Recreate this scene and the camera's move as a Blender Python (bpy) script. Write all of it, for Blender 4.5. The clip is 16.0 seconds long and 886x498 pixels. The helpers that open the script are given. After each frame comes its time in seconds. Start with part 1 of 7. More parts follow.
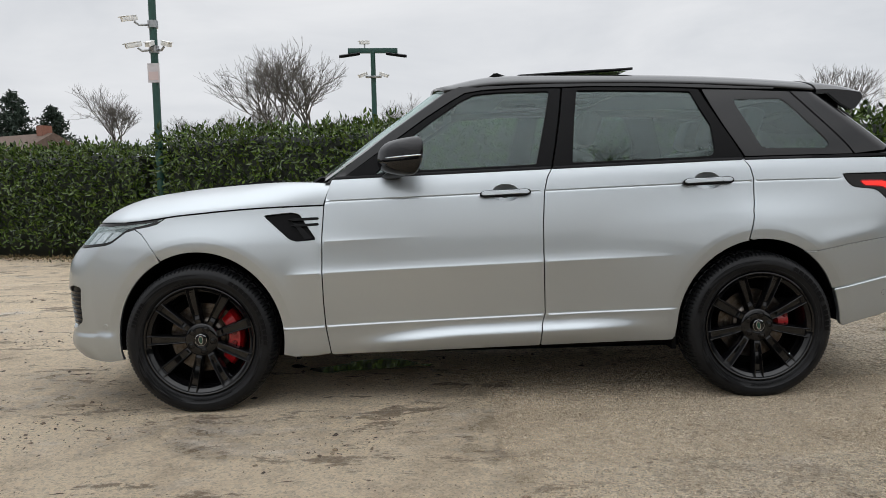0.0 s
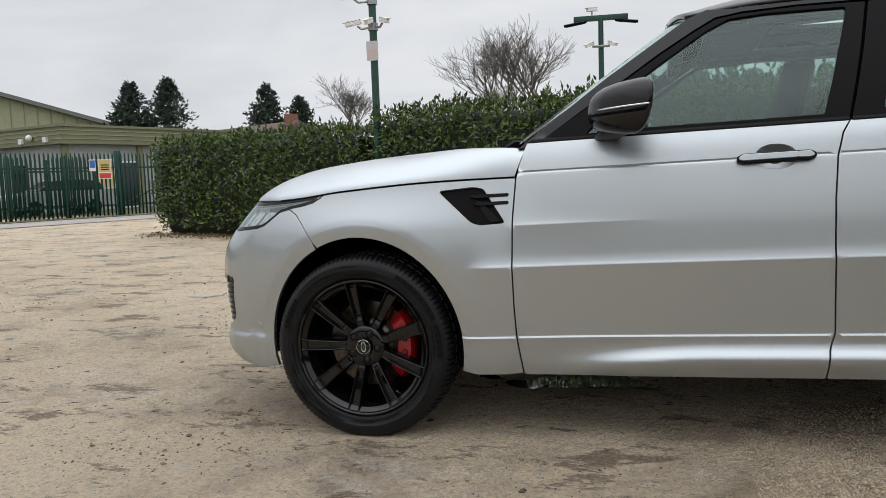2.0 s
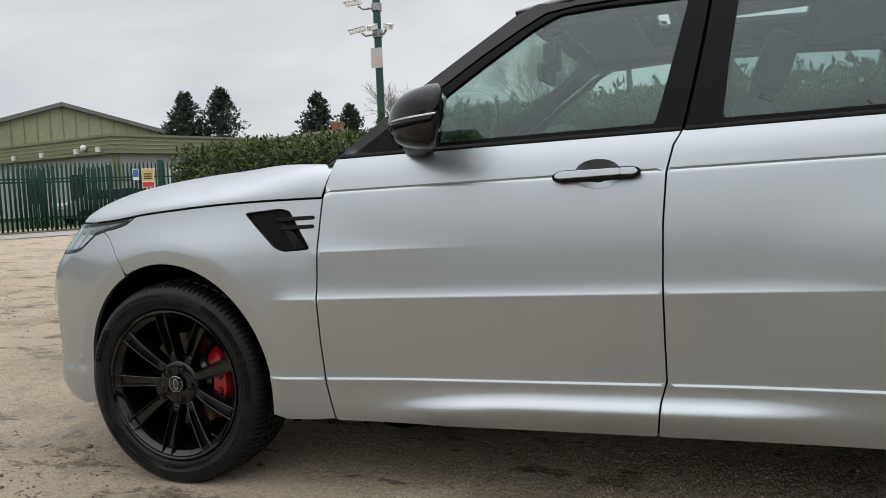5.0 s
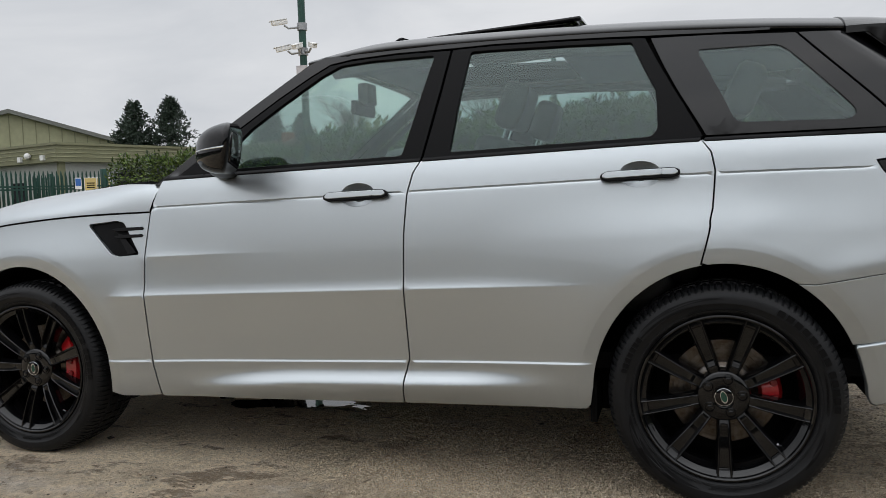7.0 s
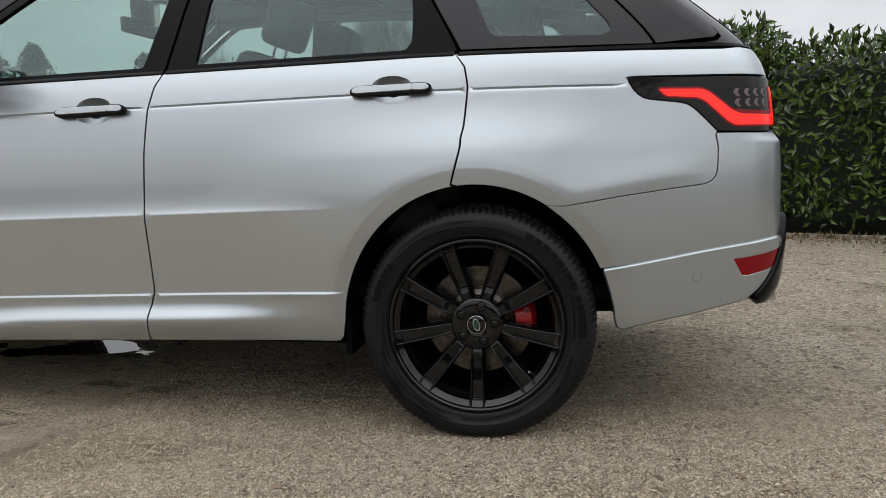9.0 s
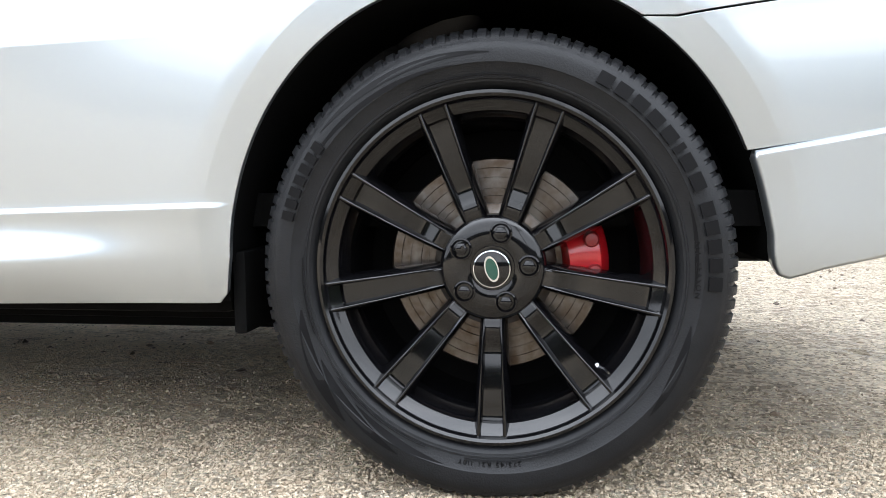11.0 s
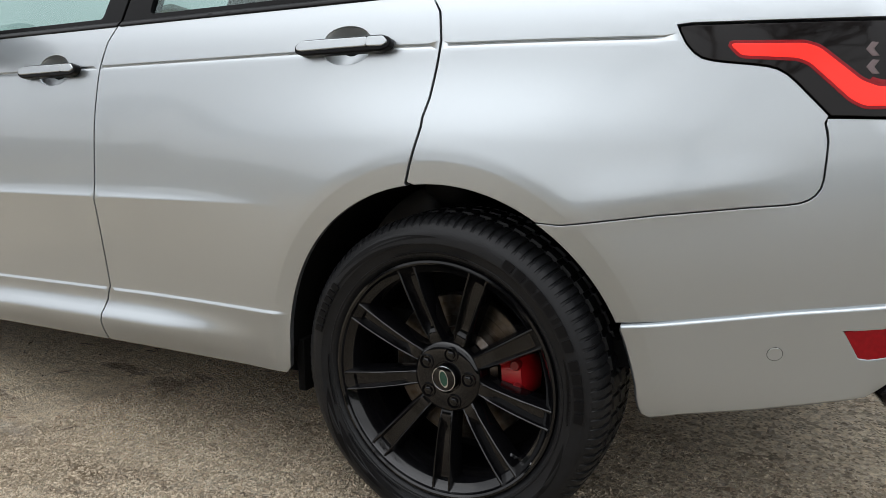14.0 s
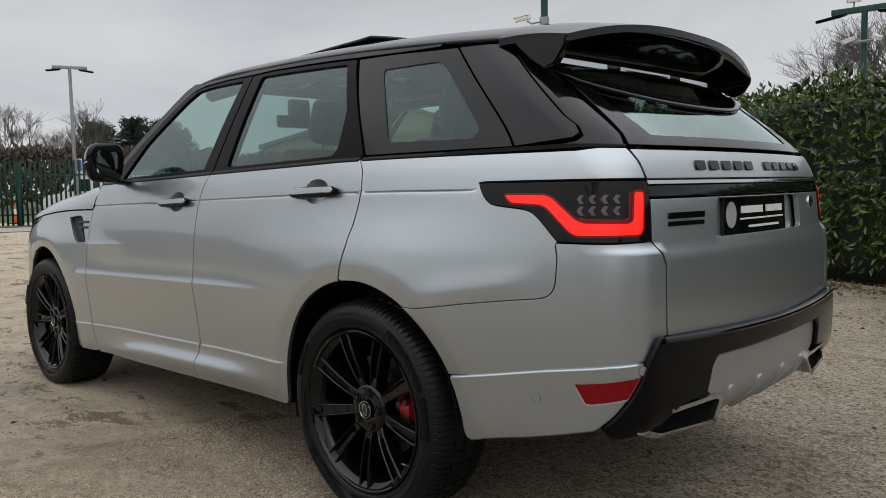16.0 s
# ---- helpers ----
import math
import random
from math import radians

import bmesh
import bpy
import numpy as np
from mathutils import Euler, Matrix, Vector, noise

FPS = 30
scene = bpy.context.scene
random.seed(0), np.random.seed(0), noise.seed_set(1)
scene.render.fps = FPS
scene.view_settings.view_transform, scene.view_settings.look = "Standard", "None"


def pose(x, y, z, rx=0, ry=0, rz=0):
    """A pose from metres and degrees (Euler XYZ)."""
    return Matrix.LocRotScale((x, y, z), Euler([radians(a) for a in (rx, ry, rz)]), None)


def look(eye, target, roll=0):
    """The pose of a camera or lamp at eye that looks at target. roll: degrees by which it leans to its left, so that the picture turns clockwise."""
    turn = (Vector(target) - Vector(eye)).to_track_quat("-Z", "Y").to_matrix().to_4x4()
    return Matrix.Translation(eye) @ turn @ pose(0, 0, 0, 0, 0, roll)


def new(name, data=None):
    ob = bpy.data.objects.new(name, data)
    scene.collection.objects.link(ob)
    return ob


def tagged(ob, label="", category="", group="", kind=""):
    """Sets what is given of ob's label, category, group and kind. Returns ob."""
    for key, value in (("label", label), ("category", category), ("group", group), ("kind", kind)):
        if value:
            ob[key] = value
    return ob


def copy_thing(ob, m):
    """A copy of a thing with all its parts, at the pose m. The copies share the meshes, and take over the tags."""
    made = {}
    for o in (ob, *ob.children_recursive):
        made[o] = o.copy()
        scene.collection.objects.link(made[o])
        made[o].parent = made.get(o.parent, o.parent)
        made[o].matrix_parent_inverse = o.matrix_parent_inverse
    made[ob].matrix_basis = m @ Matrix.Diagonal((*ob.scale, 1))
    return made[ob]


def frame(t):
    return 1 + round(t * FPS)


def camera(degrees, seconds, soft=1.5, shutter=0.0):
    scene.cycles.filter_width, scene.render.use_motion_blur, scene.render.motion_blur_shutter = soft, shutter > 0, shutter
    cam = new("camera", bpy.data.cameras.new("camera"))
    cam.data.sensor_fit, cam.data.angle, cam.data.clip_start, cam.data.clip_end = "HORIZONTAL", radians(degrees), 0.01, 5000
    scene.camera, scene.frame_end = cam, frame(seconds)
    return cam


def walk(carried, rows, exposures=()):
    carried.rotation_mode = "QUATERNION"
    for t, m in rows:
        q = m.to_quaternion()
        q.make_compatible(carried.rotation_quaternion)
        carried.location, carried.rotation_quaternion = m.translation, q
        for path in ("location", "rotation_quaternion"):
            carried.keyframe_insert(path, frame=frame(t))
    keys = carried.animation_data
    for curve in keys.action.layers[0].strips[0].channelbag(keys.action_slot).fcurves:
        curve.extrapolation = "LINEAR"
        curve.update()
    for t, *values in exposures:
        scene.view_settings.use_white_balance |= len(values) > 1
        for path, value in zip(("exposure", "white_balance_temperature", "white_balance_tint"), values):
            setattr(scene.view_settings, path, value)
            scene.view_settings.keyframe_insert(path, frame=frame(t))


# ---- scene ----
cam = camera(59.0, 16.0, soft=0.8)
PATH = [
    (0, (1.188, -4.001, 1.136), (1.228, -2.007, 0.98), -1.3),
    (0.5, (1.207, -3.8, 1.111), (1.131, -1.808, 0.94), -1.6),
    (1, (1.171, -3.502, 1.097), (0.945, -1.523, 0.918), -1.8),
    (1.5, (1.15, -3.246, 1.072), (0.761, -1.293, 0.889), -1.9),
    (2, (1.193, -2.967, 1.075), (0.662, -1.048, 0.889), -2.0),
    (2.5, (1.193, -2.79, 1.055), (0.562, -0.901, 0.863), -2.1),
    (3, (1.207, -2.564, 1.04), (0.521, -0.696, 0.843), -2.4),
    (3.5, (1.293, -2.43, 1.049), (0.591, -0.568, 0.849), -2.5),
    (4, (1.517, -2.338, 1.062), (0.821, -0.473, 0.869), -2.5),
    (4.2, (1.606, -2.322, 1.072), (0.914, -0.455, 0.884), -2.4),
    (6.3, (2.511, -2.525, 1.096), (1.867, -0.637, 0.956), -2.2),
    (6.5, (2.584, -2.575, 1.091), (1.952, -0.682, 0.951), -2.1),
    (7, (2.791, -2.734, 1.1), (2.208, -0.827, 0.957), -1.9),
    (7.5, (2.954, -2.787, 1.104), (2.439, -0.861, 0.947), -1.6),
    (8, (3.166, -2.783, 1.104), (2.727, -0.841, 0.919), -1.4),
    (8.5, (3.254, -2.716, 1.004), (2.89, -0.759, 0.815), -1.0),
    (9, (3.229, -2.454, 0.938), (2.906, -0.496, 0.693), -1.1),
    (9.2, (3.216, -2.314, 0.897), (2.898, -0.357, 0.64), -1.2),
    (11.3, (3.004, -1.162, 0.474), (2.738, 0.816, 0.344), -0.2),
    (11.5, (3.002, -1.154, 0.463), (2.736, 0.825, 0.346), -0.0),
    (12, (3.018, -1.164, 0.464), (2.714, 0.808, 0.336), 0.5),
    (12.5, (3.062, -1.187, 0.476), (2.658, 0.765, 0.318), 1.2),
    (13, (3.239, -1.241, 0.575), (2.691, 0.668, 0.341), 1.5),
    (13.5, (3.444, -1.384, 0.79), (2.734, 0.461, 0.489), 1.5),
    (14, (3.748, -1.494, 1.017), (2.818, 0.237, 0.643), -0.0),
    (14.5, (4.075, -1.511, 1.086), (2.972, 0.128, 0.776), -0.5),
    (15, (4.355, -1.573, 1.123), (3.142, -0.001, 0.881), -0.8),
    (15.5, (4.678, -1.671, 1.15), (3.374, -0.166, 0.961), -1.0),
    (16, (5.002, -1.697, 1.152), (3.617, -0.264, 0.993), -1.0),
]
walk(cam, [(t, look(eye, target, roll)) for t, eye, target, roll in PATH],
     [(0, 0.02, 6500, 10), (4.2, 0.0, 6480, 10), (8, -0.08, 6480, 10), (9.2, 0.14, 6480, 10), (11.3, 1.90, 6050, 10), (11.6, 1.76, 6100, 10), (12, 1.40, 6300, 10), (12.5, 1.26, 6300, 10), (13, 0.95, 6350, 10), (13.5, 0.65, 6400, 10), (14, 0.46, 6480, 10), (14.5, 0.06, 6480, 10), (15, -0.42, 6480, 10), (15.5, -0.56, 6480, 10), (16, -0.28, 6480, 10)])

# ---- overcast daylight ----
world = bpy.data.worlds.new("sky")
scene.world = world
world.use_nodes = True
wn, wl = world.node_tree.nodes, world.node_tree.links
wn.clear()


def wnode(kind, **values):
    n = wn.new(kind)
    for key, value in values.items():
        n.inputs[key].default_value = value
    return n


w_out, w_bg = wn.new("ShaderNodeOutputWorld"), wn.new("ShaderNodeBackground")
w_sky = wn.new("ShaderNodeTexSky")
w_sky.sky_type, w_sky.sun_disc = "NISHITA", False
w_sky.sun_elevation, w_sky.sun_rotation = radians(32), radians(215)
w_grey = wnode("ShaderNodeHueSaturation", Saturation=0.15, Value=0.08)
w_co, w_map = wn.new("ShaderNodeTexCoord"), wn.new("ShaderNodeMapping")
w_map.inputs["Scale"].default_value = (1.0, 1.0, 3.2)
w_noise = wnode("ShaderNodeTexNoise", Scale=2.2, Detail=6.0, Roughness=0.55, Distortion=0.4)
w_ramp = wn.new("ShaderNodeValToRGB")
w_ramp.color_ramp.elements[0].position, w_ramp.color_ramp.elements[0].color = 0.30, (0.60, 0.63, 0.675, 1)
w_ramp.color_ramp.elements[1].position, w_ramp.color_ramp.elements[1].color = 0.68, (0.84, 0.855, 0.88, 1)
w_sep = wn.new("ShaderNodeSeparateXYZ")
w_up = wn.new("ShaderNodeMapRange")
w_up.interpolation_type = "SMOOTHSTEP"
w_up.inputs["From Min"].default_value, w_up.inputs["From Max"].default_value = 0.30, 0.95
w_up.inputs["To Min"].default_value, w_up.inputs["To Max"].default_value = 1.0, 2.7
w_mix = wn.new("ShaderNodeMix")
w_mix.data_type = "RGBA"
w_mix.inputs["Factor"].default_value = 0.9
w_mul = wn.new("ShaderNodeVectorMath")
w_mul.operation = "SCALE"
wl.new(w_sky.outputs[0], w_grey.inputs["Color"])
wl.new(w_co.outputs["Generated"], w_map.inputs[0])
wl.new(w_map.outputs[0], w_noise.inputs["Vector"])
wl.new(w_noise.outputs["Fac"], w_ramp.inputs[0])
wl.new(w_grey.outputs[0], w_mix.inputs["A"])
wl.new(w_ramp.outputs[0], w_mix.inputs["B"])
wl.new(w_co.outputs["Generated"], w_sep.inputs[0])
wl.new(w_sep.outputs["Z"], w_up.inputs["Value"])
wl.new(w_mix.outputs["Result"], w_mul.inputs[0])
wl.new(w_up.outputs[0], w_mul.inputs["Scale"])
wl.new(w_mul.outputs[0], w_bg.inputs["Color"])
w_bg.inputs["Strength"].default_value = 1.0
wl.new(w_bg.outputs[0], w_out.inputs[0])

sun_data = bpy.data.lights.new("sun", "SUN")
sun_data.energy, sun_data.angle, sun_data.color = 0.5, radians(120), (1.0, 0.97, 0.92)
sun = new("sun", sun_data)
sun.matrix_world = look((3, -6, 14), (0, 0, 0))


# ---- materials ----
def mat(name, color, rough=0.5, metal=0.0, coat=0.0, grain=0.0, grain_scale=30.0, bump=0.0, bump_scale=80.0, spec=0.5, dark=None, patch=0.0, patch_scale=1.5, per_piece=0.0):
    """A surface with two scales of variation: large patches and fine grain, and a fine relief."""
    m = bpy.data.materials.new(name)
    m.use_nodes = True
    nd, ln = m.node_tree.nodes, m.node_tree.links
    b = nd["Principled BSDF"]
    b.inputs["Roughness"].default_value, b.inputs["Metallic"].default_value = rough, metal
    b.inputs["Specular IOR Level"].default_value = spec
    b.inputs["Coat Weight"].default_value, b.inputs["Coat Roughness"].default_value = coat, 0.03
    b.inputs["Base Color"].default_value = (*color, 1)
    co = nd.new("ShaderNodeTexCoord")
    if grain or patch or per_piece:
        dark = dark or tuple(c * 0.55 for c in color)
        fac = None
        for amount, scale, detail in ((grain, grain_scale, 8.0), (patch, patch_scale, 4.0)):
            if not amount:
                continue
            n = nd.new("ShaderNodeTexNoise")
            n.inputs["Scale"].default_value, n.inputs["Detail"].default_value = scale, detail
            ln.new(co.outputs["Object"], n.inputs["Vector"])
            r = nd.new("ShaderNodeMapRange")
            r.inputs["From Min"].default_value, r.inputs["From Max"].default_value = 0.35, 0.65
            r.inputs["To Max"].default_value = amount
            ln.new(n.outputs["Fac"], r.inputs["Value"])
            if fac is None:
                fac = r.outputs[0]
            else:
                a = nd.new("ShaderNodeMath")
                a.operation = "ADD"
                a.use_clamp = True
                ln.new(fac, a.inputs[0]), ln.new(r.outputs[0], a.inputs[1])
                fac = a.outputs[0]
        if per_piece:
            info = nd.new("ShaderNodeNewGeometry")
            k = nd.new("ShaderNodeMath")
            k.operation, k.inputs[1].default_value = "MULTIPLY", per_piece
            ln.new(info.outputs["Random Per Island"], k.inputs[0])
            if fac is None:
                fac = k.outputs[0]
            else:
                a = nd.new("ShaderNodeMath")
                a.operation = "ADD"
                a.use_clamp = True
                ln.new(fac, a.inputs[0]), ln.new(k.outputs[0], a.inputs[1])
                fac = a.outputs[0]
        mix = nd.new("ShaderNodeMix")
        mix.data_type = "RGBA"
        mix.inputs["A"].default_value, mix.inputs["B"].default_value = (*color, 1), (*dark, 1)
        ln.new(fac, mix.inputs["Factor"])
        ln.new(mix.outputs["Result"], b.inputs["Base Color"])
    if bump:
        n = nd.new("ShaderNodeTexNoise")
        n.inputs["Scale"].default_value, n.inputs["Detail"].default_value = bump_scale, 5.0
        ln.new(co.outputs["Object"], n.inputs["Vector"])
        k = nd.new("ShaderNodeBump")
        k.inputs["Strength"].default_value, k.inputs["Distance"].default_value = bump, 0.01
        ln.new(n.outputs["Fac"], k.inputs["Height"])
        ln.new(k.outputs[0], b.inputs["Normal"])
    return m


def glass(name, tint, rough=0.0, base=0.07):
    """Thin tinted pane: part clear, part mirror by its gloss."""
    m = bpy.data.materials.new(name)
    m.use_nodes = True
    nd, ln = m.node_tree.nodes, m.node_tree.links
    nd.remove(nd["Principled BSDF"])
    clear, gloss, mix, f = nd.new("ShaderNodeBsdfTransparent"), nd.new("ShaderNodeBsdfGlossy"), nd.new("ShaderNodeMixShader"), nd.new("ShaderNodeLayerWeight")
    clear.inputs["Color"].default_value = (*[min(1.0, c / 0.82) for c in tint], 1)
    gloss.inputs["Roughness"].default_value = rough
    f.inputs["Blend"].default_value = 0.5
    def math_node(op, a, b, c=None):
        n = nd.new("ShaderNodeMath")
        n.operation = op
        for k, v in enumerate((a, b, c)):
            if isinstance(v, (int, float)):
                n.inputs[k].default_value = v
            elif v is not None:
                ln.new(v, n.inputs[k])
        return n.outputs[0]
    # the mirror share is drawn more often than it weighs, and dimmed to suit
    share = math_node("MULTIPLY_ADD", math_node("POWER", f.outputs["Facing"], 3.6), 0.9, base)
    drawn = math_node("MULTIPLY_ADD", share, 0.82, 0.18)
    dim = nd.new("ShaderNodeVectorMath")
    dim.operation = "SCALE"
    dim.inputs[0].default_value = (0.78, 0.92, 0.90)
    ln.new(math_node("DIVIDE", share, drawn), dim.inputs["Scale"])
    ln.new(dim.outputs[0], gloss.inputs["Color"])
    ln.new(drawn, mix.inputs[0])
    ln.new(clear.outputs[0], mix.inputs[1]), ln.new(gloss.outputs[0], mix.inputs[2])
    ln.new(mix.outputs[0], nd["Material Output"].inputs[0])
    return m


def glow(name, color, strength):
    m = mat(name, color, 0.2)
    b = m.node_tree.nodes["Principled BSDF"]
    b.inputs["Emission Color"].default_value, b.inputs["Emission Strength"].default_value = (*color, 1), strength
    return m


PAINT = mat("silver_paint", (0.440, 0.474, 0.494), 0.36, 0.88, 0.8, grain=0.06, grain_scale=900)
GLOSS = mat("gloss_black", (0.003, 0.003, 0.0035), 0.05, 0, 0.0, spec=0.38)
TRIM = mat("black_trim", (0.005, 0.005, 0.0055), 0.30, spec=0.08, grain=0.3, grain_scale=200)
UNDER = mat("underbody_black", (0.004, 0.004, 0.004), 0.8, spec=0.06, grain=0.5, grain_scale=20)
RUBBER = mat("tyre_rubber", (0.0100, 0.0104, 0.0115), 0.42, spec=0.20, grain=0.4, grain_scale=40, bump=0.12, bump_scale=300, patch=0.3, patch_scale=6)
RUBBER_SHINE = mat("raised_rubber", (0.0035, 0.0035, 0.004), 0.42, spec=0.12)
INSERT = mat("gloss_insert", (0.003, 0.003, 0.0035), 0.10, spec=0.16)
ALLOY = mat("black_alloy", (0.0028, 0.0028, 0.0033), 0.08, 0, 0.0, grain=0.2, grain_scale=60, spec=0.45)
CHROME = mat("chrome", (0.65, 0.66, 0.68), 0.12, 1.0)
DISC = mat("brake_disc", (0.14, 0.13, 0.12), 0.33, 1.0, grain=0.9, grain_scale=38, dark=(0.07, 0.05, 0.035))
CALIPER = mat("red_caliper", (0.36, 0.008, 0.012), 0.28, 0, 0.5)
WHITE = mat("white_plastic", (0.75, 0.75, 0.73), 0.4, grain=0.2, grain_scale=30)
PANE = glass("tinted_pane", (0.64, 0.77, 0.735))
PANE_REAR = glass("rear_tinted_pane", (0.50, 0.62, 0.60))
PANE_DARK = glass("privacy_pane", (0.55, 0.66, 0.63), base=0.24)
LENS = glass("lamp_lens", (0.75, 0.76, 0.78), base=0.20)
LEATHER = mat("dark_leather", (0.022, 0.021, 0.022), 0.5, grain=0.3, grain_scale=60, bump=0.2, bump_scale=400)
LED_RED = glow("red_lamp", (1.0, 0.012, 0.003), 1.05)
LED_RED.node_tree.nodes["Principled BSDF"].inputs["Base Color"].default_value = (0.2, 0.004, 0.003, 1)
RED_LENS = mat("red_reflector", (0.24, 0.004, 0.008), 0.18, 0, 0.0, spec=0.25, grain=0.4, grain_scale=120)
SMOKE = mat("smoked_lamp", (0.006, 0.005, 0.005), 0.05, spec=0.25)

# ---- the car's outer form: x runs from nose to tail, y = 0 at the near flank, y = CY on the centre line ----
CY = 0.99
AXLES = (0.0, 2.923)
HUB_Z = 0.375


def spline(xs, ys):
    """A natural cubic spline through a few control values."""
    xs, ys = np.array(xs, float), np.array(ys, float)
    n = len(xs)
    h = np.diff(xs)
    a, rhs = np.eye(n), np.zeros(n)
    for i in range(1, n - 1):
        a[i, i - 1], a[i, i], a[i, i + 1] = h[i - 1], 2 * (h[i - 1] + h[i]), h[i]
        rhs[i] = 6 * ((ys[i + 1] - ys[i]) / h[i] - (ys[i] - ys[i - 1]) / h[i - 1])
    m = np.linalg.solve(a, rhs)

    def value(v):
        i = min(max(int(np.searchsorted(xs, v)) - 1, 0), n - 2)
        v = min(max(v, xs[0] - 0.3), xs[-1] + 0.3)
        d, e, k = v - xs[i], xs[i + 1] - v, h[i]
        return (m[i] * e ** 3 + m[i + 1] * d ** 3) / (6 * k) + (ys[i] / k - m[i] * k / 6) * e + (ys[i + 1] / k - m[i + 1] * k / 6) * d
    return value


def smooth(a, b, v):
    t = min(max((v - a) / (b - a), 0.0), 1.0)
    return t * t * (3 - 2 * t)


def rise(x):
    """All the flank's lines climb gently towards the tail."""
    return 0.0265 * (min(max(x, -0.2), 2.75) - 1.8) + 0.004 * smooth(2.6, 3.2, x)


BASE = spline([0.24, 0.33, 0.40, 0.465, 0.60, 0.74, 0.85, 1.0, 1.111, 1.18, 1.226, 1.27],
              [0.085, 0.056, 0.046, 0.042, 0.032, 0.025, 0.026, 0.040, 0.060, 0.079, 0.098, 0.12])
BELT = 1.226
SWAGE, CREASE, SILL = 1.111, 0.7445, 0.465


def belt(x):
    return BELT + rise(x)


def arch_reach(x, z):
    """Distance outside the nearer wheel arch's edge."""
    best = 9.0
    for a in AXLES:
        best = min(best, math.hypot((x - a) / 0.435, (z - HUB_Z) / 0.458) - 1)
    return best * 0.447


GROOVE = [1.0]


def flank(x, z):
    """How far the side lies inside y = 0."""
    zr = z - rise(x)
    y = BASE(min(zr, BELT + 0.02))
    if zr > BELT + 0.004:
        d = zr - BELT - 0.004
        y = BASE(BELT + 0.004) + 0.006 + 0.33 * d + 0.18 * d * d
    body = 1 - smooth(BELT - 0.02, BELT + 0.03, zr)
    reach = arch_reach(x, z)
    calm = smooth(0.03, 0.20, reach)
    # the ridge along the doors
    d = zr - CREASE
    along = smooth(0.40, 0.58, x) * (1 - smooth(1.95, 2.62, x))
    y -= along * calm * (0.0055 * math.exp(-d / 0.014) + 0.0085 * math.exp(-d / 0.055) if d > 0 else 0.014 * math.exp(d / 0.11))
    # a short ridge behind the fender vent
    d = zr - 0.905
    along = smooth(0.6, 0.68, x) * (1 - smooth(0.7, 1.25, x))
    y -= along * 0.006 * (math.exp(-d / 0.02) if d > 0 else math.exp(d / 0.05))
    # undercut line below the belt
    d = SWAGE - zr
    along = smooth(0.3, 0.5, x) * (1 - smooth(3.34, 3.42, x)) * GROOVE[0]
    if d > -0.002:
        y += along * 0.0065 * smooth(-0.0015, 0.0015, d) * math.exp(-max(d - 0.001, 0) / 0.0035)
    # sill: a bright step, then a blade that stands out between the wheels
    d = SILL - zr
    along = smooth(0.30, 0.40, x) * (1 - smooth(2.44, 2.50, x))
    y -= along * 0.006 * smooth(-0.005, 0.006, d) * math.exp(-max(d, 0) / 0.03)
    mid = 0.375 - 0.03 * smooth(1.4, 0.75, x) if x < 1.4 else 0.375
    blade = smooth(0.72, 1.2, x) * (1 - smooth(1.95, 2.42, x))
    d = zr - mid
    y -= blade * 0.034 * (math.exp(-(d / 0.036) ** 2) if d > 0 else math.exp(-(d / 0.09) ** 2))
    # wheel arch flares
    f = min(max((0.58 - reach) / 0.50, 0.0), 1.0)
    y -= body * (0.030 * f ** 1.5 * (1 - smooth(0.90, 1.09, zr)) - 0.0068 * (1 - min(max(reach, 0.0) / 0.052, 1.0)))
    # haunch over the rear wheel
    y -= body * 0.016 * math.exp(-((x - 3.05) / 0.45) ** 2 - ((z - 0.76) / 0.19) ** 2)
    # soft ledge above the rear bumper's seam
    d = z - 0.797 - 0.163 * (x - 3.171)
    along = smooth(3.16, 3.32, x) * (1 - smooth(3.50, 3.66, x))
    y -= body * along * 0.0065 * math.exp(-(d / 0.045) ** 2)
    # front bumper lip
    d = z - 0.40
    y -= smooth(-0.44, -0.5, x) * 0.007 * (1 - smooth(-0.01, 0.012, d)) if x < -0.44 else 0
    # the plan narrows to both ends
    if x > 2.5:
        y += 0.082 * ((x - 2.55) / 1.0) ** 2 * smooth(2.5, 2.8, x)
    if x < 0.25:
        y += 0.075 * ((0.25 - x) / 0.7) ** 2
    return y


TAIL_LINE = spline([0.28, 0.40, 0.44, 0.53, 0.60, 0.74, 0.93, 1.03, 1.17, 1.235, 1.28, 1.40, 1.52, 1.66],
                   [3.70, 3.80, 3.848, 3.885, 3.892, 3.893, 3.888, 3.880, 3.862, 3.835, 3.80, 3.665, 3.52, 3.36])


def TAIL(z):
    """Where the tail ends at each height; a ledge runs round it under the lamps."""
    return TAIL_LINE(z) + 0.020 * (1 - smooth(0.952, 0.982, z))


NOSE = spline([0.20, 0.26, 0.33, 0.40, 0.55, 0.70, 0.80, 0.88, 1.0, 1.06],
              [-0.58, -0.69, -0.765, -0.762, -0.768, -0.765, -0.738, -0.672, -0.560, -0.50])
TAIL_END, NOSE_END = 3.72, -0.56
RT, RN = 0.17, 0.25
TA0, TA1 = 0.19, math.pi / 2 - 0.17
NA0, NA1 = 0.22, math.pi / 2 - 0.25
U_TAIL1 = TAIL_END + RT * (TA1 - TA0)
U_NOSE1 = NOSE_END - RN * (NA1 - NA0)


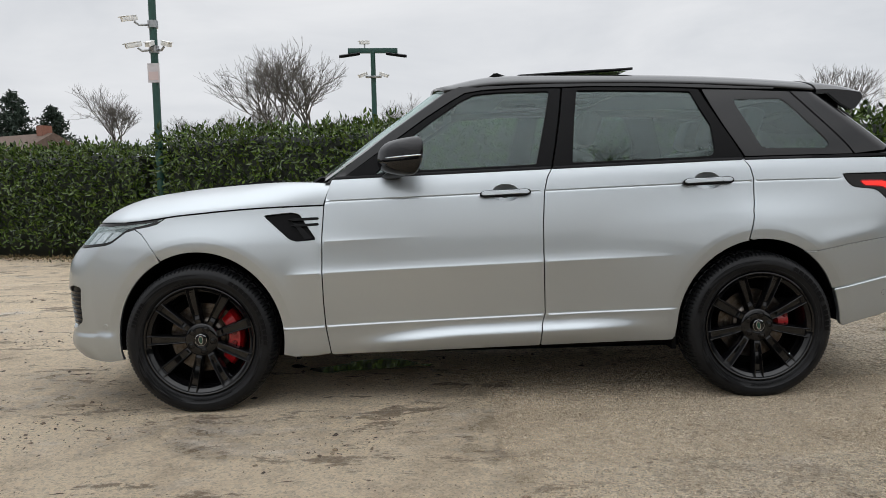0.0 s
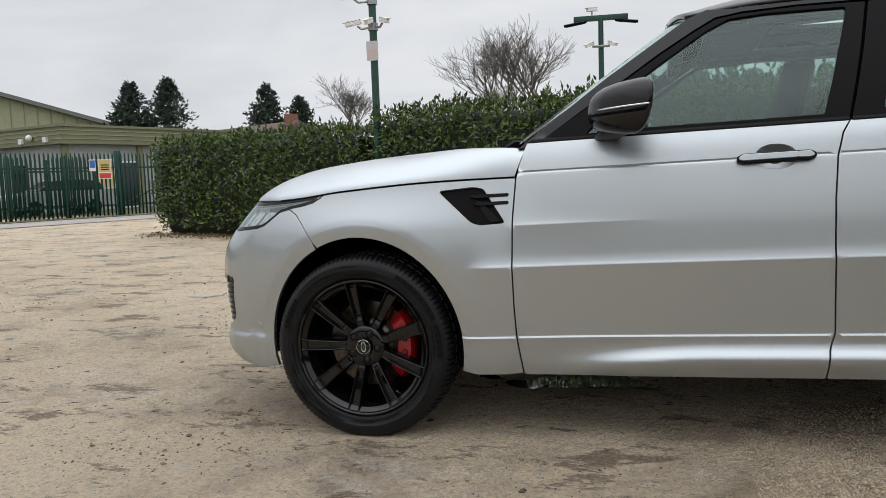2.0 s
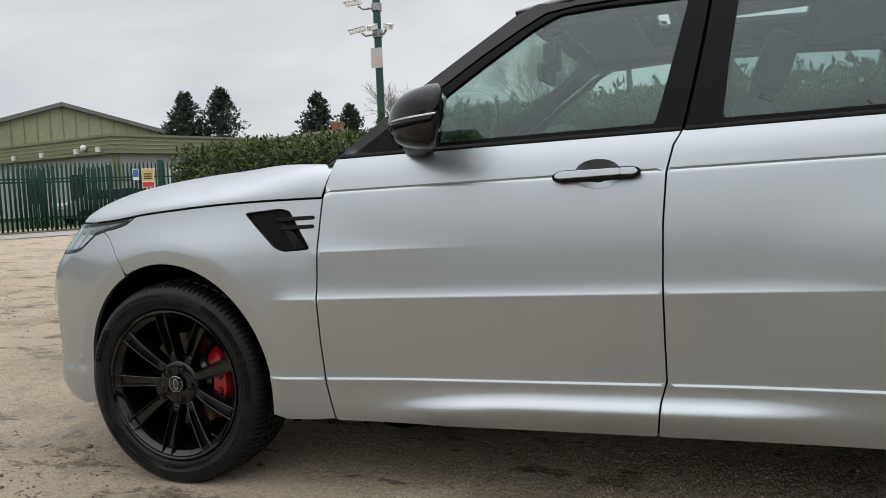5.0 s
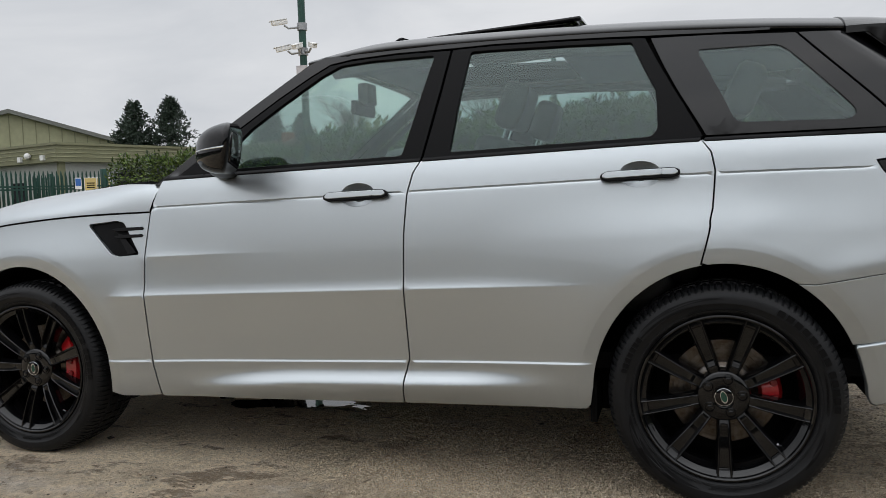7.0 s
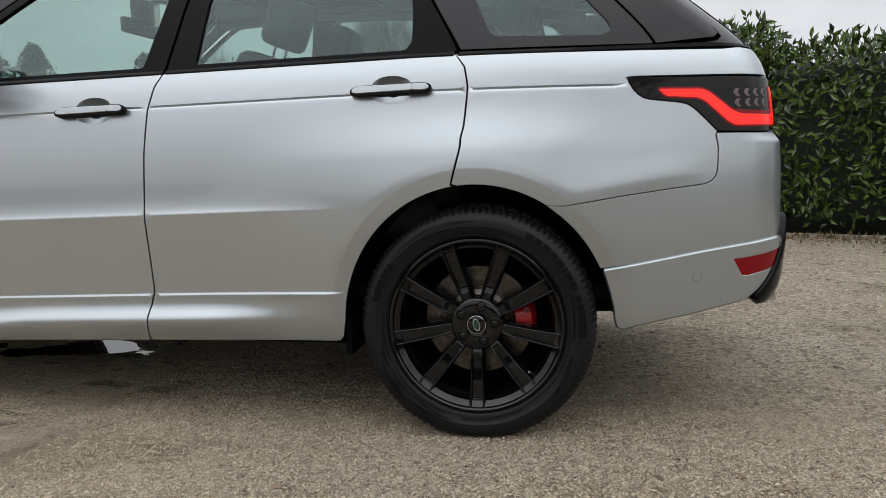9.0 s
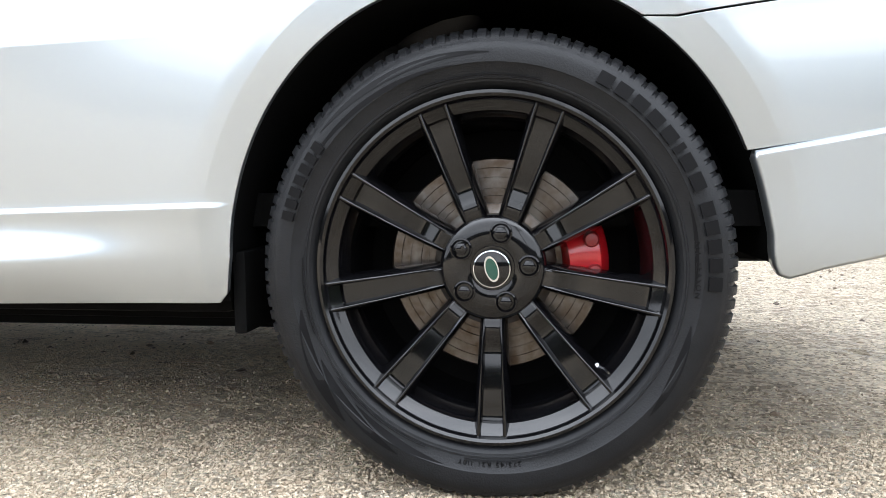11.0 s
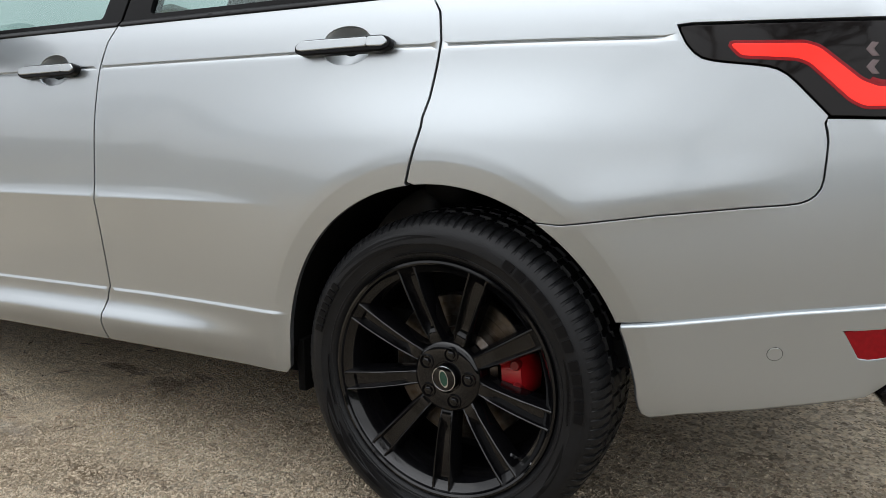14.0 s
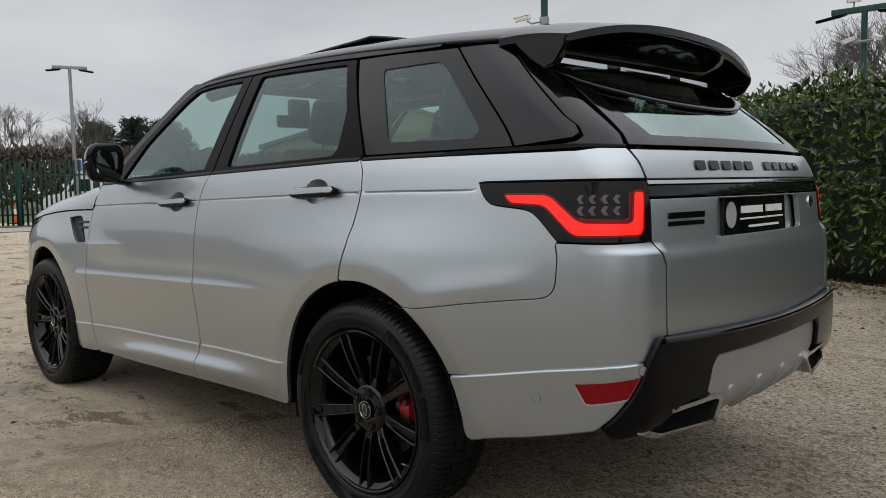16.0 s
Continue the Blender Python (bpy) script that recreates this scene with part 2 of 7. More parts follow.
def shell(u, z, inset=0.0):
    """A point of the body's skin: u is x along the flank, and goes on round the corners to nose and tail."""
    if U_NOSE1 <= u <= U_TAIL1 or u < U_NOSE1 or u > U_TAIL1:
        if u > 2.4:
            end = TAIL(z) - RT * (math.sin(TA1) - math.sin(TA0))
            move, w = end - TAIL_END, smooth(2.4, TAIL_END, min(u, TAIL_END))
        elif u < 0:
            end = NOSE(z) + RN * (math.sin(NA1) - math.sin(NA0))
            move, w = end - NOSE_END, smooth(-0.05, NOSE_END, max(u, NOSE_END)) if u < -0.05 else 0
        else:
            move = w = 0
    uc = min(max(u, NOSE_END), TAIL_END)
    x = uc + move * w
    y = flank(x, z)
    if u > TAIL_END:
        a = min(TA0 + (u - TAIL_END) / RT, TA1)
        x += RT * (math.sin(a) - math.sin(TA0))
        y += RT * (math.cos(TA0) - math.cos(a))
        if u > U_TAIL1:
            v = u - U_TAIL1
            q = (CY - y - v) / (CY - y)
            x += 0.5 * math.tan(math.pi / 2 - TA1) * (CY - y) * (1 - q * q)
            y += v
    elif u < NOSE_END:
        a = min(NA0 + (NOSE_END - u) / RN, NA1)
        x -= RN * (math.sin(a) - math.sin(NA0))
        y += RN * (math.cos(NA0) - math.cos(a))
        if u < U_NOSE1:
            v = U_NOSE1 - u
            q = (CY - y - v) / (CY - y)
            x -= 0.5 * math.tan(math.pi / 2 - NA1) * (CY - y) * (1 - q * q)
            y += v
    p = np.array((x, y, z))
    if inset:
        p = p - inset * shell_normal(u, z)
    return p


def plain_shell(u, z):
    """The skin without the groove under the belt."""
    GROOVE[0] = 0.0
    p = shell(u, z)
    GROOVE[0] = 1.0
    return p


def shell_normal(u, z, e=0.0015):
    a = shell(u + e, z) - shell(u - e, z)
    b = shell(u, z + e) - shell(u, z - e)
    n = np.cross(a, b)
    return n / (np.linalg.norm(n) + 1e-12)

# ---- building helpers ----
from mathutils.geometry import delaunay_2d_cdt


def mesh_object(name, verts, faces, material, parent=None, normals=None, flat=False):
    me = bpy.data.meshes.new(name)
    me.from_pydata([tuple(v) for v in verts], [], faces)
    me.materials.append(material)
    if not flat:
        me.polygons.foreach_set("use_smooth", [True] * len(me.polygons))
    if normals is not None:
        me.normals_split_custom_set_from_vertices([tuple(n) for n in normals])
    ob = new(name, me)
    ob.parent = parent
    return ob


def orient(ob, way):
    """Turns a sheet so that it faces a way on the whole."""
    me = ob.data
    total = sum((p.normal * p.area for p in me.polygons), Vector())
    if total.dot(Vector(way)) < 0:
        me.flip_normals()
    return ob


def close_up(ob):
    """Makes all faces of a closed mesh look outwards."""
    bm = bmesh.new()
    bm.from_mesh(ob.data)
    bmesh.ops.recalc_face_normals(bm, faces=bm.faces)
    bm.to_mesh(ob.data)
    bm.free()
    return ob


def part(name, bm, material, parent=None, label="", sharp=40):
    """Links a bmesh as one mesh object under a thing or a part."""
    me = bpy.data.meshes.new(name)
    bmesh.ops.recalc_face_normals(bm, faces=bm.faces)
    bm.to_mesh(me)
    bm.free()
    me.materials.append(material)
    me.polygons.foreach_set("use_smooth", [True] * len(me.polygons))
    me.set_sharp_from_angle(angle=radians(sharp))
    ob = new(name, me)
    ob.parent = parent
    if label:
        tagged(ob, label)
    return ob


def empty(name, label, category, group="", at=(0, 0, 0), kind=""):
    ob = new(name)
    ob.location = at
    return tagged(ob, label, category, group, kind)


def box(bm, x0, x1, y0, y1, z0, z1, bevel=0.0, m=None, segments=2):
    r = bmesh.ops.create_cube(bm, size=1)
    t = Matrix.Translation(((x0 + x1) / 2, (y0 + y1) / 2, (z0 + z1) / 2)) @ Matrix.Diagonal((x1 - x0, y1 - y0, z1 - z0, 1))
    vs = r["verts"]
    bmesh.ops.transform(bm, matrix=t, verts=vs)
    if bevel:
        es = list({e for v in vs for e in v.link_edges})
        r = bmesh.ops.bevel(bm, geom=es, offset=bevel, segments=segments, affect="EDGES", profile=0.6)
        vs = list({v for f in r["faces"] for v in f.verts} | {v for v in vs if v.is_valid})
    if m:
        bmesh.ops.transform(bm, matrix=m, verts=[v for v in vs if v.is_valid])
    return vs


def tube(bm, points, radii, sides=8, cap=True):
    """A round bar along points."""
    rings = []
    pts = [Vector(p) for p in points]
    if isinstance(radii, (int, float)):
        radii = [radii] * len(pts)
    side = None
    for i, p in enumerate(pts):
        d = (pts[min(i + 1, len(pts) - 1)] - pts[max(i - 1, 0)]).normalized()
        if side is None:
            side = d.orthogonal().normalized()
        side = (side - d * side.dot(d)).normalized()
        up = d.cross(side)
        rings.append([bm.verts.new(p + radii[i] * (math.cos(a) * side + math.sin(a) * up)) for a in [2 * math.pi * k / sides for k in range(sides)]])
    for a, b in zip(rings, rings[1:]):
        for k in range(sides):
            bm.faces.new((a[k], a[(k + 1) % sides], b[(k + 1) % sides], b[k]))
    if cap:
        bm.faces.new(rings[0][::-1]), bm.faces.new(rings[-1])


def spun(bm, profile, sides=96, axis="y", center=(0, 0, 0), closed=False):
    """Turns a profile of (radius, along) round an axis through center."""
    rings = []
    for k in range(sides):
        a = 2 * math.pi * k / sides
        ring = []
        for r, h in profile:
            v = Vector((r * math.cos(a), h, r * math.sin(a))) if axis == "y" else (Vector((r * math.cos(a), r * math.sin(a), h)) if axis == "z" else Vector((h, r * math.cos(a), r * math.sin(a))))
            ring.append(bm.verts.new(v + Vector(center)))
        rings.append(ring)
    n = len(profile)
    for k in range(sides):
        a, b = rings[k], rings[(k + 1) % sides]
        for i in range(n if closed else n - 1):
            bm.faces.new((a[i], a[(i + 1) % n], b[(i + 1) % n], b[i]))


def prism(bm, outline, y0, y1, bevel=0.0):
    """Extrudes an outline of (x, z) between two depths."""
    a = [bm.verts.new((x, y0, z)) for x, z in outline]
    b = [bm.verts.new((x, y1, z)) for x, z in outline]
    n = len(outline)
    f = [bm.faces.new(a[::-1]), bm.faces.new(b)]
    for i in range(n):
        f.append(bm.faces.new((a[i], a[(i + 1) % n], b[(i + 1) % n], b[i])))
    if bevel:
        bmesh.ops.recalc_face_normals(bm, faces=f)
        bmesh.ops.bevel(bm, geom=list({e for q in f for e in q.edges}), offset=bevel, segments=2, affect="EDGES")


def fine(points, step=0.025):
    """A closed outline with points no further apart than step."""
    out = []
    for (a, b), (c, d) in zip(points, points[1:] + points[:1]):
        n = max(1, int(math.ceil(math.hypot(c - a, d - b) / step)))
        out += [(a + (c - a) * i / n, b + (d - b) * i / n) for i in range(n)]
    return out


def inset_outline(points, gap):
    area = sum(a[0] * b[1] - b[0] * a[1] for a, b in zip(points, points[1:] + points[:1]))
    s = 1 if area > 0 else -1
    out = []
    n = len(points)
    for i in range(n):
        p, q, r = points[i - 1], points[i], points[(i + 1) % n]
        e1, e2 = Vector((q[0] - p[0], q[1] - p[1])), Vector((r[0] - q[0], r[1] - q[1]))
        n1, n2 = Vector((-e1.y, e1.x)).normalized() * s, Vector((-e2.y, e2.x)).normalized() * s
        m = n1 + n2
        m = m / max(0.35, m.length_squared / 2)
        out.append((q[0] + m.x * gap, q[1] + m.y * gap))
    return out


def rounded(points, radius, steps=5):
    """Rounds the corners of an outline; radius may be one number or one for each corner."""
    out = []
    n = len(points)
    for i in range(n):
        r = radius[i] if isinstance(radius, (list, tuple)) else radius
        p, q, s = Vector(points[i - 1]), Vector(points[i]), Vector(points[(i + 1) % n])
        r1 = min(r, (p - q).length * 0.48, (s - q).length * 0.48)
        if r1 < 1e-4:
            out.append(tuple(q))
            continue
        a, b = q + (p - q).normalized() * r1, q + (s - q).normalized() * r1
        for k in range(steps + 1):
            t = k / steps
            out.append(tuple((1 - t) ** 2 * a + 2 * t * (1 - t) * q + t * t * b))
    return out


ROWS = sorted({round(v, 4) for v in
               [0.24 + 0.03 * k for k in range(48)] + [SWAGE + d for d in (-0.03, -0.018, -0.011, -0.007, -0.004, -0.0025, -0.0012, 0.0, 0.0012, 0.0028, 0.006)]
               + [CREASE + d for d in (-0.04, -0.015, -0.004, 0, 0.004, 0.009, 0.015, 0.022, 0.03, 0.045)] + [SILL + d for d in (-0.045, -0.03, -0.016, -0.006, -0.002, 0.002, 0.005)] + [0.375 + d for d in (-0.02, -0.01, 0, 0.01, 0.02, 0.03)]
               + [0.905 + d for d in (-0.012, 0, 0.008)] + [0.80 + d for d in (-0.02, -0.009, -0.003, 0.003, 0.009, 0.02)] + [0.967 - 0.0527 + d for d in (-0.02, -0.012, -0.006, 0.0, 0.006, 0.012, 0.02)]})


def within(q, poly):
    """Which of the points q lie inside an outline."""
    inside = np.zeros(len(q), bool)
    for a, b in zip(poly, np.roll(poly, -1, 0)):
        cross = (a[1] > q[:, 1]) != (b[1] > q[:, 1])
        with np.errstate(divide="ignore", invalid="ignore"):
            inside ^= cross & (q[:, 0] < (b[0] - a[0]) * (q[:, 1] - a[1]) / (b[1] - a[1]) + a[0])
    return inside


RING = []


def to_u(x, z):
    """The skin's u at which the flank has this x."""
    if x < 2.4 and x > -0.05:
        return x
    a, b = (2.3, 4.2) if x > 1 else (-1.0, 0.0)
    for _ in range(40):
        m = (a + b) / 2
        if shell(m, z)[0] < x:
            a = m
        else:
            b = m
    return (a + b) / 2


def panel(name, outline, material, parent, label="", holes=(), inset=0.0, gap=0.0038, depth=0.016, step=0.03, mirrored=False, surface=None, rows=True, lip=0.0016, extra=()):
    """A pressed panel that follows the car's skin inside an outline of (u, z), with rolled edges turned inwards."""
    surface = surface or shell
    loops = [np.array(fine(inset_outline(list(outline), gap), step * 0.8))]
    loops += [np.array(fine(inset_outline(list(h), -gap), step * 0.8)) for h in holes]
    lo, hi = loops[0].min(0), loops[0].max(0)
    grid = []
    for i in range(int((hi[0] - lo[0]) / step) + 2):
        u = lo[0] + (i + 0.5) * step
        if rows:
            grid += [(u, r + rise(min(u, 3.7))) for r in ROWS if lo[1] < r + rise(min(u, 3.7)) < hi[1]]
        else:
            grid += [(u, lo[1] + (j + 0.5) * step) for j in range(int((hi[1] - lo[1]) / step) + 2)]
    if rows:
        def on_sill(u, z):
            return abs(z - rise(u) - SILL) < 0.034 and -0.3 < u < 2.7
        if not RING:
            RING.extend((to_u(AXLES[a] + (0.435 + g) * math.cos(t), HUB_Z + (0.458 + g) * math.sin(t)), HUB_Z + (0.458 + g) * math.sin(t)) for a in (0, 1) for g in (0.016, 0.032, 0.044, 0.050, 0.053, 0.057, 0.068, 0.088, 0.110) for t in [2 * math.pi * k / 110 for k in range(-8, 64)])
        grid = [g for g in grid if arch_reach(shell(*g)[0], g[1]) > 0.125 or on_sill(*g)]
        grid += [g for g in RING if not on_sill(*g)]
    if len(extra):
        band = np.array(extra)
        grid = [g for g in grid if np.min(np.hypot((band[:, 0] - g[0]) * 0.6, band[:, 1] - g[1])) > 0.016]
    grid += list(extra)
    edge_points = np.concatenate(loops)
    if grid:
        q = np.array(grid)
        keep = within(q, loops[0])
        for h in loops[1:]:
            keep &= ~within(q, h)
        q = q[keep]
        if len(q):
            near = np.full(len(q), 9.0)
            for a in edge_points:
                near = np.minimum(near, np.hypot(q[:, 0] - a[0], q[:, 1] - a[1]))
            grid = [tuple(v) for v in q[near > (0.003 if extra else (0.006 if rows else step * 0.28))]]
        else:
            grid = []
    flat = [Vector(p) for p in edge_points] + [Vector(p) for p in grid]
    bounds, edges, at = [], [], 0
    for loop in loops:
        n = len(loop)
        bounds.append((at, n))
        edges += [(at + i, at + (i + 1) % n) for i in range(n)]
        at += n
    out, _, tris, _, _, _ = delaunay_2d_cdt(flat, edges, [], 0, 1e-7)
    mid = np.array([[(out[f[0]].x + out[f[1]].x + out[f[2]].x) / 3, (out[f[0]].y + out[f[1]].y + out[f[2]].y) / 3] for f in tris])
    keep = within(mid, loops[0])
    for h in loops[1:]:
        keep &= ~within(mid, h)
    e = 0.0015
    verts, norms = [], []
    for p in out:
        c = surface(p.x, p.y)
        a, b = surface(p.x + e, p.y) - surface(p.x - e, p.y), surface(p.x, p.y + e) - surface(p.x, p.y - e)
        m = np.cross(a, b)
        m = m / (np.linalg.norm(m) + 1e-12)
        verts.append(c - inset * m)
        norms.append(m)
    faces = []
    for f, k in zip(tris, keep):
        if k:
            f = tuple(f)
            faces.append(f if (out[f[1]] - out[f[0]]).cross(out[f[2]] - out[f[0]]) > 0 else f[::-1])
    for index, (at, n) in enumerate(bounds):
        loop = loops[index]
        area = float(np.sum(loop[:, 0] * np.roll(loop[:, 1], -1) - np.roll(loop[:, 0], -1) * loop[:, 1]))
        s = (1 if area > 0 else -1) * (1 if index == 0 else -1)
        base = len(verts)
        for i in range(n):
            t = verts[at + (i + 1) % n] - verts[at + i - 1 if i else at + n - 1]
            side = np.cross(t, norms[at + i]) * s
            side = side / (np.linalg.norm(side) + 1e-12)
            verts.append(verts[at + i] + side * lip - norms[at + i] * lip)
            norms.append(side)
        for i in range(n):
            verts.append(verts[base + i] - norms[at + i] * depth)
            norms.append(norms[base + i])
        for k0, k1 in ((at, base), (base, base + n)):
            for i in range(n):
                j = (i + 1) % n
                f = (k0 + j, k0 + i, k1 + i, k1 + j)
                faces.append(f if s > 0 else f[::-1])
    if mirrored:
        verts = [(v[0], 2 * CY - v[1], v[2]) for v in verts]
        norms = [(v[0], -v[1], v[2]) for v in norms]
        faces = [f[::-1] for f in faces]
    ob = mesh_object(name, verts, faces, material, parent, norms)
    if label:
        tagged(ob, label)
    return ob

# ---- ground ----
def value_noise(x, y, s, k=0.0):
    return noise.noise(Vector((x * s, y * s, k)))


PUDDLES = [(0.74, 1.06, 0.58, 0.23, 0.1)]


def ground_height(x, y):
    r = math.hypot(x - 1.5, y)
    fade = 1 - smooth(14, 22, r)
    z = 0.012 * value_noise(x, y, 0.7) + 0.008 * value_noise(x, y, 2.1, 3) + 0.0055 * value_noise(x, y, 6, 5) + 0.004 * value_noise(x * 0.6, y, 13, 8)
    z += 0.018 * max(0.0, value_noise(x * 0.45, y, 3.4, 11) - 0.15) - 0.012 * max(0.0, value_noise(x * 0.5, y, 2.7, 14) - 0.3)
    for px, py, rx, ry, a in PUDDLES:
        d = math.hypot((x - px) / rx, (y - py) / ry)
        z -= 0.014 * (1 - smooth(0.5, 1.2, d))
    for a in AXLES:
        for w in (0.14, 2 * CY - 0.14):
            z *= smooth(0.1, 0.45, math.hypot(x - a, y - w))
    return z * fade


def ground_material():
    m = bpy.data.materials.new("compacted_gravel")
    m.use_nodes = True
    nd, ln = m.node_tree.nodes, m.node_tree.links
    b = nd["Principled BSDF"]
    geo = nd.new("ShaderNodeNewGeometry")

    def tex(scale, detail=6.0, rough=0.6, stretch=(1, 1, 1)):
        mp, n = nd.new("ShaderNodeMapping"), nd.new("ShaderNodeTexNoise")
        mp.inputs["Scale"].default_value = stretch
        n.inputs["Scale"].default_value, n.inputs["Detail"].default_value, n.inputs["Roughness"].default_value = scale, detail, rough
        ln.new(geo.outputs["Position"], mp.inputs[0])
        ln.new(mp.outputs[0], n.inputs["Vector"])
        return n.outputs["Fac"]

    def rng(value, a, c, lo=0.0, hi=1.0):
        r = nd.new("ShaderNodeMapRange")
        r.inputs["From Min"].default_value, r.inputs["From Max"].default_value = a, c
        r.inputs["To Min"].default_value, r.inputs["To Max"].default_value = lo, hi
        ln.new(value, r.inputs["Value"])
        return r.outputs[0]

    def mix(f, a, c):
        x = nd.new("ShaderNodeMix")
        x.data_type = "RGBA"
        for socket, v in (("Factor", f), ("A", a), ("B", c)):
            if isinstance(v, tuple):
                x.inputs[socket].default_value = (*v, 1)
            elif isinstance(v, float):
                x.inputs[socket].default_value = v
            else:
                ln.new(v, x.inputs[socket])
        return x.outputs["Result"]

    big, small = tex(0.35, 4), tex(60, 4)
    vor = nd.new("ShaderNodeTexVoronoi")
    vor.inputs["Scale"].default_value = 110
    ln.new(geo.outputs["Position"], vor.inputs["Vector"])
    xyz = nd.new("ShaderNodeSeparateXYZ")
    ln.new(geo.outputs["Position"], xyz.inputs[0])
    lean = nd.new("ShaderNodeMath")
    lean.operation, lean.inputs[1].default_value = "MULTIPLY_ADD", 3.0
    ln.new(tex(0.6, 5), lean.inputs[0])
    ln.new(xyz.outputs["X"], lean.inputs[2])
    gravel = rng(lean.outputs[0], 3.0, 4.6)
    damp = rng(lean.outputs[0], 4.9, 6.1)
    wet = rng(tex(0.9, 6, 0.7), 0.56, 0.62)
    crumbs, smear = tex(26, 9, 0.8), tex(2.6, 9, 0.74, (0.55, 1.3, 1))
    def coarse(v):
        n = nd.new("ShaderNodeMath")
        n.operation = "MULTIPLY"
        ln.new(v, n.inputs[0]), ln.new(rng(gravel, 0, 1, 0.3, 1.0), n.inputs[1])
        return n.outputs[0]

    def patchy(v):
        n = nd.new("ShaderNodeMath")
        n.operation = "MULTIPLY"
        ln.new(v, n.inputs[0]), ln.new(rng(gravel, 0, 1, 1.0, 0.45), n.inputs[1])
        return n.outputs[0]
    # sand to the west, gravel to the east, paler earth past the tail
    col = mix(rng(big, 0.35, 0.65), (0.80, 0.655, 0.46), (0.70, 0.565, 0.395))
    col = mix(gravel, col, (0.64, 0.535, 0.385))
    col = mix(rng(damp, 0, 1, 0, 0.35), col, (0.44, 0.36, 0.265))
    # mud: broad stains, then smears, clods and crumbs
    col = mix(rng(tex(1.1, 7, 0.75), 0.49, 0.60, 0, 0.48), col, (0.36, 0.26, 0.16))
    # pale patches: silt, and the sheen of wet ground put into the colour
    col = mix(patchy(rng(tex(0.75, 6, 0.7, (0.7, 1.3, 1)), 0.57, 0.66, 0, 0.75)), col, (0.80, 0.72, 0.63))
    col = mix(patchy(rng(smear, 0.56, 0.59, 0, 0.85)), col, (0.19, 0.125, 0.07))
    col = mix(patchy(rng(crumbs, 0.63, 0.66, 0, 0.8)), col, (0.14, 0.095, 0.055))
    col = mix(patchy(rng(tex(75, 6, 0.75), 0.59, 0.64, 0, 0.65)), col, (0.20, 0.14, 0.09))
    col = mix(coarse(rng(tex(9, 8, 0.8), 0.36, 0.44, 0.55, 0)), col, (0.78, 0.66, 0.48))
    sep = nd.new("ShaderNodeSeparateColor")
    ln.new(vor.outputs["Color"], sep.inputs[0])
    stones = nd.new("ShaderNodeMath")
    stones.operation = "MULTIPLY"
    ln.new(rng(sep.outputs[0], 0.55, 1.0, 0, 0.9), stones.inputs[0])
    ln.new(rng(gravel, 0, 1, 0.3, 1.0), stones.inputs[1])
    col = mix(stones.outputs[0], col, (0.74, 0.66, 0.53))
    dark_bits = nd.new("ShaderNodeMath")
    dark_bits.operation = "MULTIPLY"
    ln.new(rng(sep.outputs[1], 0.6, 1.0, 0, 0.9), dark_bits.inputs[0])
    ln.new(rng(gravel, 0, 1, 0.35, 1.0), dark_bits.inputs[1])
    col = mix(dark_bits.outputs[0], col, (0.09, 0.065, 0.04))
    grit = nd.new("ShaderNodeTexVoronoi")
    grit.inputs["Scale"].default_value = 42
    ln.new(geo.outputs["Position"], grit.inputs["Vector"])
    bits = nd.new("ShaderNodeSeparateColor")
    ln.new(grit.outputs["Color"], bits.inputs[0])
    col = mix(coarse(rng(bits.outputs[0], 0.80, 0.90, 0, 0.55)), col, (0.11, 0.08, 0.05))
    col = mix(coarse(rng(bits.outputs[1], 0.85, 0.95, 0, 0.6)), col, (0.80, 0.70, 0.55))
    col = mix(coarse(rng(small, 0.42, 0.62, 0, 0.5)), col, (0.20, 0.15, 0.095))
    col = mix(rng(wet, 0, 1, 0, 0.35), col, (0.24, 0.185, 0.13))
    # rough grass beyond the yard's fences
    far = nd.new("ShaderNodeVectorMath")
    far.operation = "LENGTH"
    ln.new(geo.outputs["Position"], far.inputs[0])
    col = mix(rng(far.outputs["Value"], 29.5, 31.0), col, (0.075, 0.085, 0.035))
    tone = nd.new("ShaderNodeHueSaturation")
    tone.inputs["Saturation"].default_value, tone.inputs["Value"].default_value = 0.96, 1.24
    ln.new(col, tone.inputs["Color"])
    ln.new(tone.outputs[0], b.inputs["Base Color"])
    ln.new(rng(wet, 0, 1, 0.85, 0.26), b.inputs["Roughness"])

    def add(u, v):
        n = nd.new("ShaderNodeMath")
        n.operation = "ADD"
        ln.new(u, n.inputs[0]), ln.new(v, n.inputs[1])
        return n.outputs[0]
    height = add(rng(vor.outputs["Distance"], 0, 0.6, 0.6, 0.0), rng(small, 0.2, 0.8, 0, 0.6))
    height = add(height, rng(crumbs, 0.3, 0.7, 1.5, 0.0))
    height = add(height, rng(smear, 0.45, 0.68, 1.4, 0.0))
    bump = nd.new("ShaderNodeBump")
    bump.inputs["Strength"].default_value, bump.inputs["Distance"].default_value = 1.0, 0.022
    ln.new(height, bump.inputs["Height"])
    ln.new(bump.outputs[0], b.inputs["Normal"])
    return m


